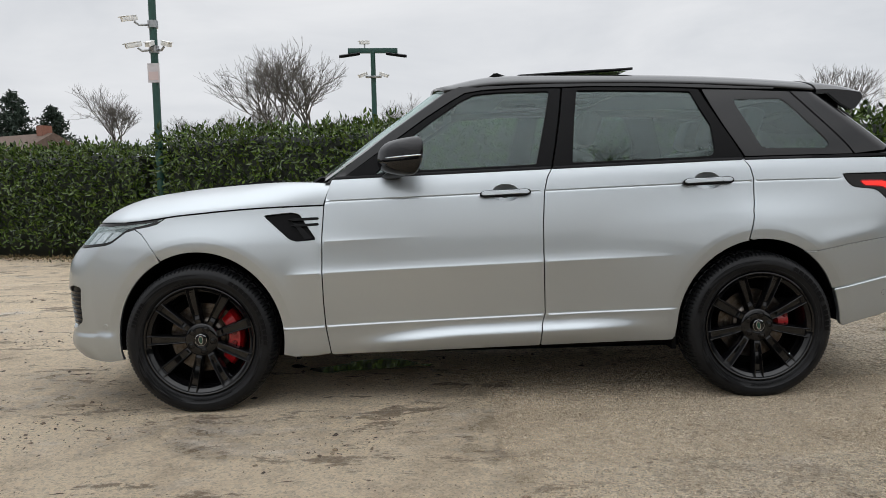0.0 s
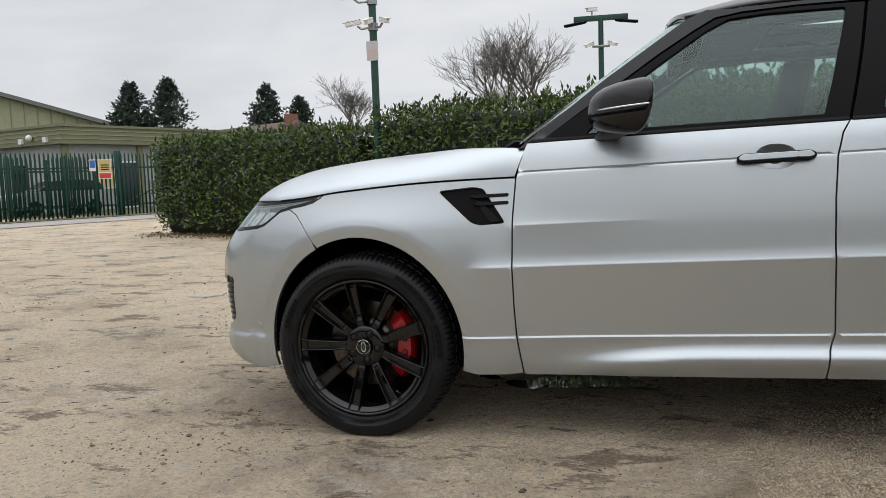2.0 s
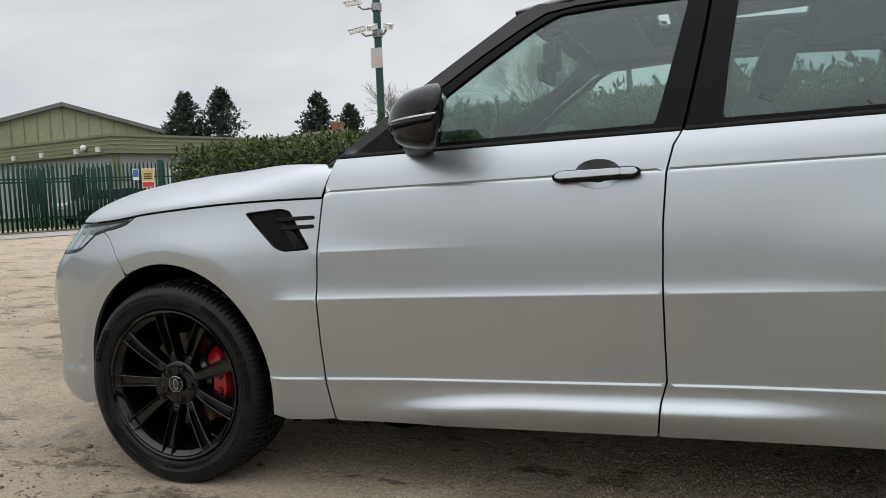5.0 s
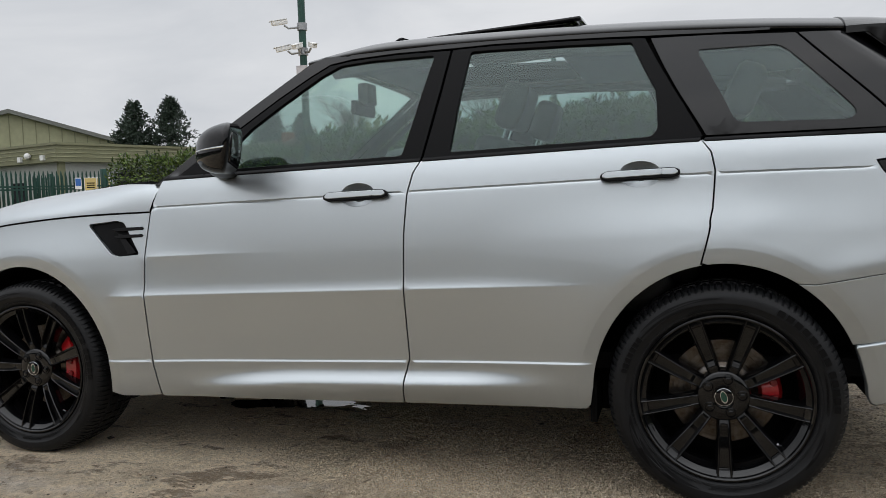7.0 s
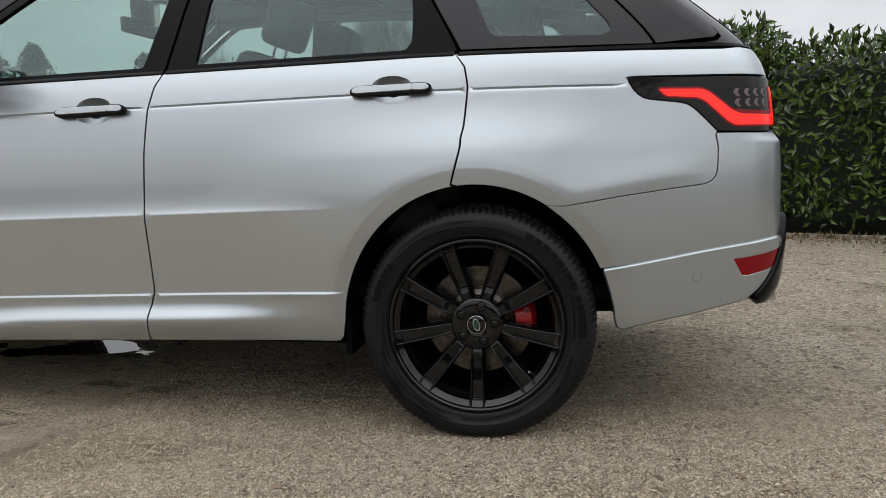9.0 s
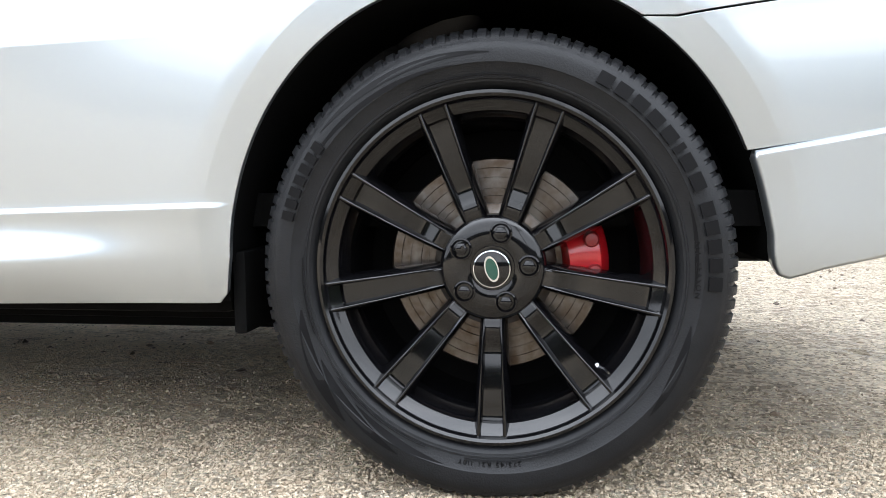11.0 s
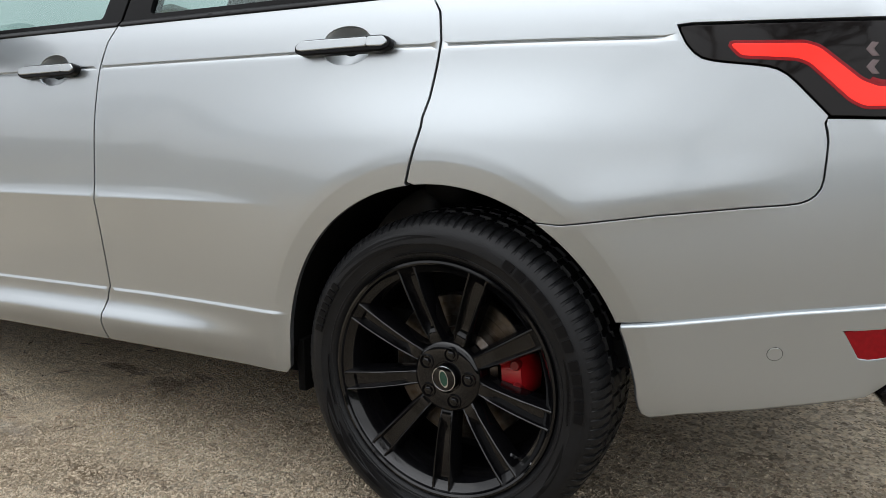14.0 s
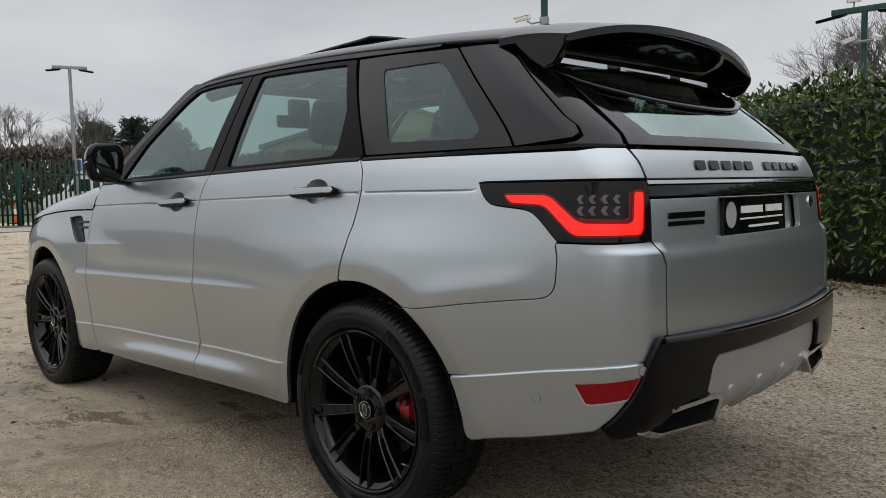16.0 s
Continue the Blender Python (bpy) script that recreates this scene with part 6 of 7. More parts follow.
# ---- wing mirrors ----
def wing_mirror(m):
    """A swept-back housing on a short arm, its glass turned a little to the driver."""
    def put(v):
        return (v[0], v[1] if not m else 2 * CY - v[1], v[2])
    plan = rounded([(0.940, 0.005), (0.985, -0.085), (1.075, -0.150), (1.168, -0.172), (1.178, -0.150), (1.128, 0.030), (1.10, 0.040), (0.975, 0.035)], [0.03, 0.05, 0.06, 0.012, 0.008, 0.012, 0.02, 0.03], 4)
    k = len(plan)
    anchor = np.array((1.125, -0.062))
    levels = [-1 + 2 * i / 20 for i in range(21)]

    def ring(v, grow=1.0, dx=0.0):
        h = (1 - abs(v) ** 2.6) ** (1 / 2.6) if abs(v) < 1 else 0.0
        h = max(h, 0.30) * grow
        z = 1.300 + (0.092 if v > 0 else 0.098) * v * grow
        return [put((anchor[0] + (x - anchor[0]) * h + 0.016 * v + dx, anchor[1] + (y - anchor[1]) * (0.25 + 0.75 * h), z)) for x, y in plan]
    verts = [p for v in levels for p in ring(v)]
    faces = []
    for i in range(len(levels) - 1):
        for j in range(k):
            faces.append((i * k + j, i * k + (j + 1) % k, (i + 1) * k + (j + 1) % k, (i + 1) * k + j))
    faces += [tuple(range(k)), tuple(range((len(levels) - 1) * k, len(levels) * k))]
    house = close_up(mesh_object("wing_mirror", verts, faces, GLOSS, car))
    house.data.set_sharp_from_angle(angle=radians(38))
    tagged(house, "gloss black wing mirror with indicator strip")
    # glass set on the rear face
    bm = bmesh.new()
    inner, outer = np.array((1.134, 0.012)), np.array((1.180, -0.146))
    mid, half = (inner + outer) / 2, (outer - inner) / 2
    n = np.array((-half[1], half[0]))
    n = n / np.linalg.norm(n)
    if n[0] < 0:
        n = -n
    vs = []
    for a in [2 * math.pi * q / 40 for q in range(40)]:
        c, d = math.cos(a), math.sin(a)
        w = 0.76 * math.copysign(abs(c) ** 0.6, c)
        p = mid + half * w
        z = 0.060 * math.copysign(abs(d) ** 0.6, d)
        vs.append(bm.verts.new(put((p[0] + 0.016 * z / 0.092 - 0.012 * abs(d) ** 3, p[1], 1.300 + z))))
    r = bmesh.ops.extrude_face_region(bm, geom=[bm.faces.new(vs)])
    bmesh.ops.translate(bm, vec=(0.0025, 0, 0), verts=[v for v in r["geom"] if isinstance(v, bmesh.types.BMVert)])
    part("mirror_glass", bm, mat("mirror_silver", (0.85, 0.86, 0.87), 0.02, 1.0), house, "mirror glass")
    # thin seam and indicator strip round the outer side
    for name, v0, high, first, last, mt in (("indicator", -0.14, 0.055, 0.985, 1.170, CHROME), ("seam", -0.27, 0.02, 0.955, 1.175, UNDER)):
        lower, upper = ring(v0, 1.012), ring(v0 + high, 1.012)
        pts, fs = [], []
        for (ax, ay, az), (bx, by, bz) in zip(lower, upper):
            outside = (ay if not m else 2 * CY - ay) < -0.02
            if first < ax < last and outside:
                t = (ax - first) / (last - first)
                pts += [(ax, ay, az + 0.010 * t), (bx, by, bz + 0.010 * t)]
        order = sorted(range(len(pts) // 2), key=lambda q: pts[2 * q][0])
        pts = [pts[2 * q + e] for q in order for e in (0, 1)]
        fs = [(2 * q, 2 * q + 1, 2 * q + 3, 2 * q + 2) for q in range(len(order) - 1)]
        strip = orient(mesh_object(name, pts, fs, mt, house), (0, -1 if not m else 1, 0))
        strip.modifiers.new("thick", "SOLIDIFY").thickness = 0.002
    bm = bmesh.new()
    secs = [((1.005, 0.105, 1.198), 0.050, 0.014), ((1.020, 0.06, 1.204), 0.050, 0.016), ((1.04, 0.01, 1.212), 0.055, 0.018), ((1.07, -0.04, 1.224), 0.055, 0.020)]
    rings = []
    for (x, y, z), a, b in secs:
        p = put((x, y, z))
        rings.append([bm.verts.new((p[0] + a * math.cos(t), p[1], p[2] + b * math.sin(t))) for t in [2 * math.pi * q / 14 for q in range(14)]])
    for r0, r1 in zip(rings, rings[1:]):
        for q in range(14):
            bm.faces.new((r0[q], r0[(q + 1) % 14], r1[(q + 1) % 14], r1[q]))
    bm.faces.new(rings[0]), bm.faces.new(rings[-1])
    part("mirror_arm", bm, TRIM, house)


for mirrored in (False, True):
    wing_mirror(mirrored)


# ---- roof spoiler ----
def spoiler():
    """A hollow wing over the rear window, with side fins and mirror strips for its slots."""
    s = empty("roof_spoiler", "gloss black roof spoiler with slots above the rear window", "")
    s.parent = car
    n, k = 44, 14

    def wing(q, t, under=False):
        """q runs from side to side, t from the roof to the trailing edge."""
        edge = abs(q)
        y = CY + q * (0.690 - 0.02 * t)
        x0, x1 = 3.34, 3.668 - 0.07 * edge ** 2.4
        z0 = roof_point(3.38, min(1.0, 1 - edge))[2] + 0.004
        z1 = 1.684 - 0.074 * edge ** 2.6
        x, z = x0 + (x1 - x0) * t, z0 + (z1 - z0) * t + 0.008 * math.sin(math.pi * t)
        if under:
            z -= 0.024
        return (x, y, z)
    verts, faces = [], []
    for under in (False, True):
        for i in range(n + 1):
            for j in range(k + 1):
                verts.append(wing(2 * i / n - 1, j / k, under))
    off = (n + 1) * (k + 1)
    for i in range(n):
        for j in range(k):
            a, b, c, d = i * (k + 1) + j, i * (k + 1) + j + 1, (i + 1) * (k + 1) + j + 1, (i + 1) * (k + 1) + j
            faces.append((d, c, b, a)[::-1])
            faces.append((off + d, off + c, off + b, off + a))
            for (ii, jj), (p, q) in (((i - 1, j), (a, b)), ((i + 1, j), (c, d)), ((i, j - 1), (d, a)), ((i, j + 1), (b, c))):
                if not (0 <= ii < n and 0 <= jj < k):
                    faces.append((p, q, off + q, off + p))
    w = close_up(mesh_object("wing", verts, faces, GLOSS, s))
    w.data.set_sharp_from_angle(angle=radians(40))
    # hollow underside that comes down to the glass
    verts, faces = [], []
    k = 9
    for i in range(n + 1):
        q = 2 * i / n - 1
        e = abs(q)
        y = CY + 0.672 * q
        low = 1.412 + 0.062 * e ** 2.4
        foot = CY + 0.605 * q
        near = CY - abs(foot - CY)
        xb = shell(U_TAIL1 + near - shell(U_TAIL1, low)[1], low)[0] + 0.014
        lip = wing(q, 1.0, True)
        for x, z in ((lip[0] - 0.004, lip[2]), (lip[0] - 0.05, lip[2] + 0.006), (3.53 - 0.03 * e, 1.615), (3.505 - 0.03 * e, 1.585), (3.50 - 0.03 * e, 1.555), (3.515 - 0.03 * e, 1.53), (xb - 0.075, low + 0.045), (xb - 0.012, low + 0.012), (xb, low)):
            t = min(1.0, max(0.0, (1.555 - z) / (1.555 - low)))
            verts.append((x, y + (foot - y) * t, z))
    for i in range(n):
        for j in range(k - 1):
            faces.append((i * k + j, i * k + j + 1, (i + 1) * k + j + 1, (i + 1) * k + j))
    r = orient(mesh_object("underside", verts, faces, GLOSS, s), (1, 0, 0))
    mod = r.modifiers.new("thick", "SOLIDIFY")
    mod.thickness, mod.offset = 0.008, -1
    # added chrome strips that mirror the sky, so that the slots look bright
    for y0, y1 in ((0.40, 0.655), (0.735, 1.075), (1.165, 1.42)):
        bm = bmesh.new()
        vs = []
        for dy, dz, dx in ((y0, 1.540, 0), (y1, 1.540, 0), (y1, 1.557, 0), (y0, 1.557, 0)):
            q = abs(dy - CY) / 0.672
            vs.append(bm.verts.new((3.540 - 0.03 * q, dy, dz)))
        ext = bmesh.ops.extrude_face_region(bm, geom=[bm.faces.new(vs)])
        bmesh.ops.translate(bm, vec=(-0.014, 0, 0), verts=[v for v in ext["geom"] if isinstance(v, bmesh.types.BMVert)])
        part("vent_slot", bm, CHROME, s, "mirror strip added to brighten a spoiler slot")
    for sgn in (-1, 1):
        bm = bmesh.new()
        y0 = CY + sgn * 0.685
        pts = [(3.36, 1.632), (3.598, 1.604), (3.600, 1.575), (3.560, 1.520), (3.525, 1.512), (3.47, 1.545), (3.40, 1.605)]
        a = [bm.verts.new((x, y0 - sgn * 0.000 + sgn * 0.02 * (1.62 - z) * 4, z)) for x, z in pts]
        b = [bm.verts.new((x, y0 - sgn * 0.035 + sgn * 0.02 * (1.62 - z) * 4, z)) for x, z in pts]
        f = [bm.faces.new(a), bm.faces.new(b[::-1])]
        for i in range(len(pts)):
            f.append(bm.faces.new((a[i], b[i], b[(i + 1) % len(pts)], a[(i + 1) % len(pts)])))
        bmesh.ops.recalc_face_normals(bm, faces=f)
        bmesh.ops.bevel(bm, geom=list({e for q in f for e in q.edges}), offset=0.006, segments=2, affect="EDGES")
        part("side_fin", bm, GLOSS, s)
    bm = bmesh.new()
    tube(bm, [(3.02, CY, 1.735), (3.04, CY, 1.765), (3.075, CY, 1.772), (3.12, CY, 1.74)], [0.02, 0.014, 0.012, 0.02], 8)
    part("aerial_fin", bm, GLOSS, s)


spoiler()


# ---- cabin ----
def seat(x, y, parent_name, headrest=True, width=0.50):
    st = empty(parent_name, "", "")
    st.parent = car
    bm = bmesh.new()
    box(bm, x - 0.27, x + 0.25, y - width / 2, y + width / 2, 0.62, 0.80, 0.06, segments=3)
    part("cushion", bm, LEATHER, st)
    bm = bmesh.new()
    m = Matrix.Translation((x + 0.24, y, 0.74)) @ Matrix.Rotation(radians(20), 4, "Y")
    box(bm, -0.07, 0.08, -width / 2, width / 2, 0, 0.62, 0.06, m, 3)
    part("backrest", bm, LEATHER, st)
    if headrest:
        bm = bmesh.new()
        box(bm, -0.05, 0.06, -0.14, 0.14, 0.66, 0.86, 0.045, m, 3)
        part("headrest", bm, LEATHER, st)
        bm = bmesh.new()
        for d in (-0.06, 0.06):
            tube(bm, [m @ Vector((0, d, 0.58)), m @ Vector((0, d, 0.70))], 0.007, 6)
        part("headrest_post", bm, CHROME, st)


def cabin():
    for y in (0.60, 2 * CY - 0.60):
        seat(1.62, y, "front_seat")
    for y in (0.52, CY, 2 * CY - 0.52):
        seat(2.52, y, "rear_seat", True, 0.44)
    bm = bmesh.new()
    box(bm, 0.55, 1.0, 0.2, 2 * CY - 0.2, 0.7, 1.115, 0.05, segments=3)
    box(bm, 0.90, 1.06, 1.22, 1.66, 1.08, 1.17, 0.03)
    box(bm, 0.9, 2.1, CY - 0.13, CY + 0.13, 0.5, 0.86, 0.03)
    part("dashboard", bm, LEATHER, car)
    bm = bmesh.new()
    box(bm, 0.5, 3.6, 0.14, 2 * CY - 0.14, 0.44, 0.50)
    box(bm, 2.95, 3.70, 0.48, 2 * CY - 0.48, 0.5, 0.92)
    box(bm, 2.95, 3.62, 0.24, 2 * CY - 0.24, 0.90, 0.95)
    part("cabin_floor", bm, UNDER, car)
    for y0, y1 in ((0.145, 0.20), (2 * CY - 0.20, 2 * CY - 0.145)):
        bm = bmesh.new()
        box(bm, 0.76, 2.45, y0, y1, 0.5, 1.17, 0.01)
        box(bm, 2.45, 3.40, y0 + 0.02, y1 + 0.0, 0.92, 1.17, 0.01)
        part("door_card", bm, LEATHER, car)
    bm = bmesh.new()
    c = Vector((1.14, 2 * CY - 0.60, 1.06))
    ring = []
    tilt = Matrix.Rotation(radians(-24), 4, "Y")
    pts = [c + tilt @ Vector((0, 0.185 * math.cos(a), 0.185 * math.sin(a))) for a in [2 * math.pi * k / 32 for k in range(33)]]
    tube(bm, pts, 0.016, 8, False)
    for a in (0, math.pi, -math.pi / 2):
        tube(bm, [c, c + tilt @ Vector((0, 0.18 * math.cos(a), 0.18 * math.sin(a)))], 0.016, 6)
    bmesh.ops.create_uvsphere(bm, u_segments=12, v_segments=8, radius=0.06, matrix=Matrix.Translation(c))
    part("steering_wheel", bm, LEATHER, car, "black leather steering wheel")
    bm = bmesh.new()
    box(bm, 1.24, 1.27, CY - 0.13, CY + 0.13, 1.50, 1.57, 0.012)
    box(bm, 1.25, 1.31, CY - 0.06, CY + 0.06, 1.55, 1.66, 0.015)
    part("rear_view_mirror", bm, LEATHER, car)
    for y in (0.385, 2 * CY - 0.385):
        bm = bmesh.new()
        tube(bm, [(1.38, y, 1.632), (1.7, y, 1.652), (2.3, y, 1.65), (2.9, y, 1.625), (3.3, y, 1.59)], 0.034, 8)
        part("roof_lining_edge", bm, LEATHER, car)
    # lining under the roof, round the sunroof
    bm = bmesh.new()
    for x0, x1, y0, y1 in ((1.40, 1.66, 0.40, 2 * CY - 0.40), (2.32, 3.42, 0.40, 2 * CY - 0.40), (1.66, 2.32, 0.36, 0.56), (1.66, 2.32, 2 * CY - 0.56, 2 * CY - 0.36)):
        box(bm, x0, x1, y0, y1, 1.655, 1.668)
    part("headlining", bm, mat("headlining_cloth", (0.10, 0.10, 0.10), 0.9, grain=0.3, grain_scale=50), car)


cabin()


# ---- round the yard ----
GREEN = mat("green_steel", (0.006, 0.052, 0.038), 0.45, grain=0.4, grain_scale=8, dark=(0.004, 0.032, 0.026))
GREY_WALL = mat("grey_panel_wall", (0.36, 0.37, 0.35), 0.7, grain=0.2, grain_scale=12, patch=0.3, patch_scale=0.6)
OLIVE = mat("olive_cladding", (0.20, 0.20, 0.115), 0.55, grain=0.2, grain_scale=5, patch=0.3, patch_scale=0.3)
OLIVE_PALE = mat("pale_olive_cladding", (0.34, 0.34, 0.21), 0.6, grain=0.2, grain_scale=3, patch=0.3, patch_scale=0.3)
TILE = mat("roof_tile", (0.11, 0.07, 0.05), 0.8, grain=0.6, grain_scale=6)
BRICK = mat("red_brick", (0.25, 0.11, 0.075), 0.85, grain=0.5, grain_scale=20)
WINDOW = mat("dark_window", (0.02, 0.025, 0.03), 0.08)
LIT_WINDOW = glow("lit_window", (0.30, 0.24, 0.12), 0.5)
GALV = mat("galvanised_steel", (0.35, 0.36, 0.37), 0.4, 0.8, grain=0.4, grain_scale=20)
PAVE = mat("concrete_road", (0.40, 0.37, 0.34), 0.8, grain=0.4, grain_scale=3, patch=0.4, patch_scale=0.5)


def fence(name, a, b, gate=False, height=2.35, posts=True):
    """Steel palisade: pales with split points on two rails between posts."""
    a, b = Vector((*a, 0)), Vector((*b, 0))
    run = b - a
    length = run.length
    d = run / length
    side_v = Vector((-d.y, d.x, 0))
    m0 = Matrix((( d.x, side_v.x, 0, a.x), (d.y, side_v.y, 0, a.y), (0, 0, 1, 0), (0, 0, 0, 1)))
    f = empty(name, "green steel palisade gate with diagonal brace" if gate else "green steel palisade fence with pointed pales", "gate" if gate else "fence", "" if gate else "fences")
    bm = bmesh.new()
    for dx0, dx1, z0, z1 in ((-0.035, 0.035, 0.05, height - 0.12),):
        vs = [bm.verts.new(v) for v in ((dx0, 0, z0), (dx1, 0, z0), (dx1, 0, z1), (dx1 * 0.3, 0, z1 + 0.12), (dx0 * 0.3, 0, z1 + 0.12), (dx0, 0, z1),
                                        (dx0 * 0.35, 0.02, z0), (dx0 * 0.35, 0.02, z1 + 0.1), (dx1 * 0.35, 0.02, z1 + 0.1), (dx1 * 0.35, 0.02, z0))]
        bm.faces.new((vs[0], vs[6], vs[7], vs[4], vs[5])), bm.faces.new((vs[6], vs[9], vs[8], vs[7])), bm.faces.new((vs[9], vs[1], vs[2], vs[3], vs[8]))
        bm.faces.new((vs[7], vs[8], vs[3], vs[4]))
    first = part("pale", bm, GREEN, f)
    first.modifiers.new("thick", "SOLIDIFY").thickness = 0.004
    n = int(length / 0.155)
    for i in range(n):
        ob = first if i == 0 else first.copy()
        if i:
            scene.collection.objects.link(ob)
        ob.matrix_basis = m0 @ Matrix.Translation((0.08 + 0.155 * i, -0.03, 0))
    for z in (0.42, height - 0.55):
        bm = bmesh.new()
        box(bm, 0, length, 0.0, 0.05, z - 0.03, z + 0.03, 0, m0)
        part("rail", bm, GREEN, f)
    if posts:
        k = int(length / 2.75) + 1
        for i in range(k + 1):
            bm = bmesh.new()
            x = length * i / k
            w = 0.09 if gate else 0.05
            box(bm, x - w, x + w, 0.0, 2 * w, 0, height + (0.08 if gate else -0.1), 0.008, m0)
            part("post", bm, GREEN, f)
    if gate:
        bm = bmesh.new()
        tube(bm, [m0 @ Vector((0.15, 0.04, 0.45)), m0 @ Vector((length - 0.2, 0.04, height - 0.6))], 0.03, 4)
        part("brace", bm, GREEN, f)
    return f


# fence along the yard's far side, its gate beside the hedge
fence("fence", (-26.6, 3.2), (-20.6, 16.8))
fence("fence", (-20.6, 16.8), (-18.2, 22.2))
fence("gate", (-18.2, 22.2), (-16.9, 25.4), gate=True)
fence("fence", (-16.9, 25.4), (-13.4, 33.6))
fence("fence", (-34.0, -14.0), (-26.6, 3.2))


fence("fence", (-22.9, 18.6), (-20.4, 23.6), height=2.3)


def road():
    """A concrete road in front of the fence, with a grass verge at its foot."""
    line_pts = [Vector((-36.5, -18.0, 0)), Vector((-26.6, 3.2, 0)), Vector((-20.6, 16.8, 0)), Vector((-18.2, 22.2, 0)), Vector((-13.0, 34.0, 0))]
    for name, d0, d1, z, mt, label in (("road", 1.0, 4.2, 0.02, PAVE, "worn pale concrete road along the fence"), ("verge", -0.8, 0.9, 0.035, mat("verge_grass", (0.13, 0.13, 0.05), 0.9, grain=0.8, grain_scale=6, patch=0.5, patch_scale=1.0, dark=(0.10, 0.075, 0.045), bump=0.5, bump_scale=15), "rough grass verge under the fence")):
        verts, faces = [], []
        for i, p in enumerate(line_pts):
            d = (line_pts[min(i + 1, 4)] - line_pts[max(i - 1, 0)]).normalized()
            s = Vector((d.y, -d.x, 0))
            for q in (d0, d1):
                verts.append(p + s * q + Vector((0, 0, z)))
        for i in range(4):
            faces.append((2 * i, 2 * i + 1, 2 * i + 3, 2 * i + 2))
        ob = orient(mesh_object(name, verts, faces, mt), (0, 0, 1))
        tagged(ob, label, name, kind="structure")


road()


def warning_sign():
    d = Vector((2.4, 5.4, 0)).normalized()
    p = Vector((-18.2, 22.2, 0)) - d * 0.62 + Vector((0.06, -0.03, 0))
    turn = math.degrees(math.atan2(d.y, d.x))
    m = pose(p.x, p.y, 0, 0, 0, turn)
    YEL, RED, BLUE = (mat(n, c, 0.5, grain=0.2, grain_scale=20) for n, c in (("sign_yellow", (0.55, 0.42, 0.16)), ("sign_red", (0.55, 0.04, 0.03)), ("sign_blue", (0.03, 0.13, 0.42))))
    s = empty("warning_sign", "yellow and red warning sign fixed to the fence", "sign")
    for name, mt, x0, x1, z0, z1, dy in (("board", WHITE, -0.24, 0.24, 1.40, 2.10, -0.06), ("yellow_field", YEL, -0.22, 0.22, 1.64, 2.08, -0.065), ("red_field", RED, -0.22, 0.22, 1.42, 1.60, -0.065)):
        bm = bmesh.new()
        box(bm, x0, x1, dy - 0.004, dy, z0, z1, 0, m)
        part(name, bm, mt, s)
    for z in (1.72, 1.80, 1.88):
        bm = bmesh.new()
        box(bm, -0.15, 0.15, -0.072, -0.0695, z, z + 0.04, 0, m)
        part("plain_bar", bm, TRIM, s)
    s = empty("notice_sign", "small blue and white notice on the fence", "sign")
    for name, mt, x0, x1, z0, z1, dy in (("board", WHITE, -0.58, -0.34, 1.68, 2.10, -0.06), ("blue_field", BLUE, -0.56, -0.36, 1.80, 2.07, -0.065)):
        bm = bmesh.new()
        box(bm, x0, x1, dy - 0.004, dy, z0, z1, 0, m)
        part(name, bm, mt, s)


warning_sign()


def block(bm, m, x0, x1, y0, y1, z0, z1):
    box(bm, x0, x1, y0, y1, z0, z1, 0, m)


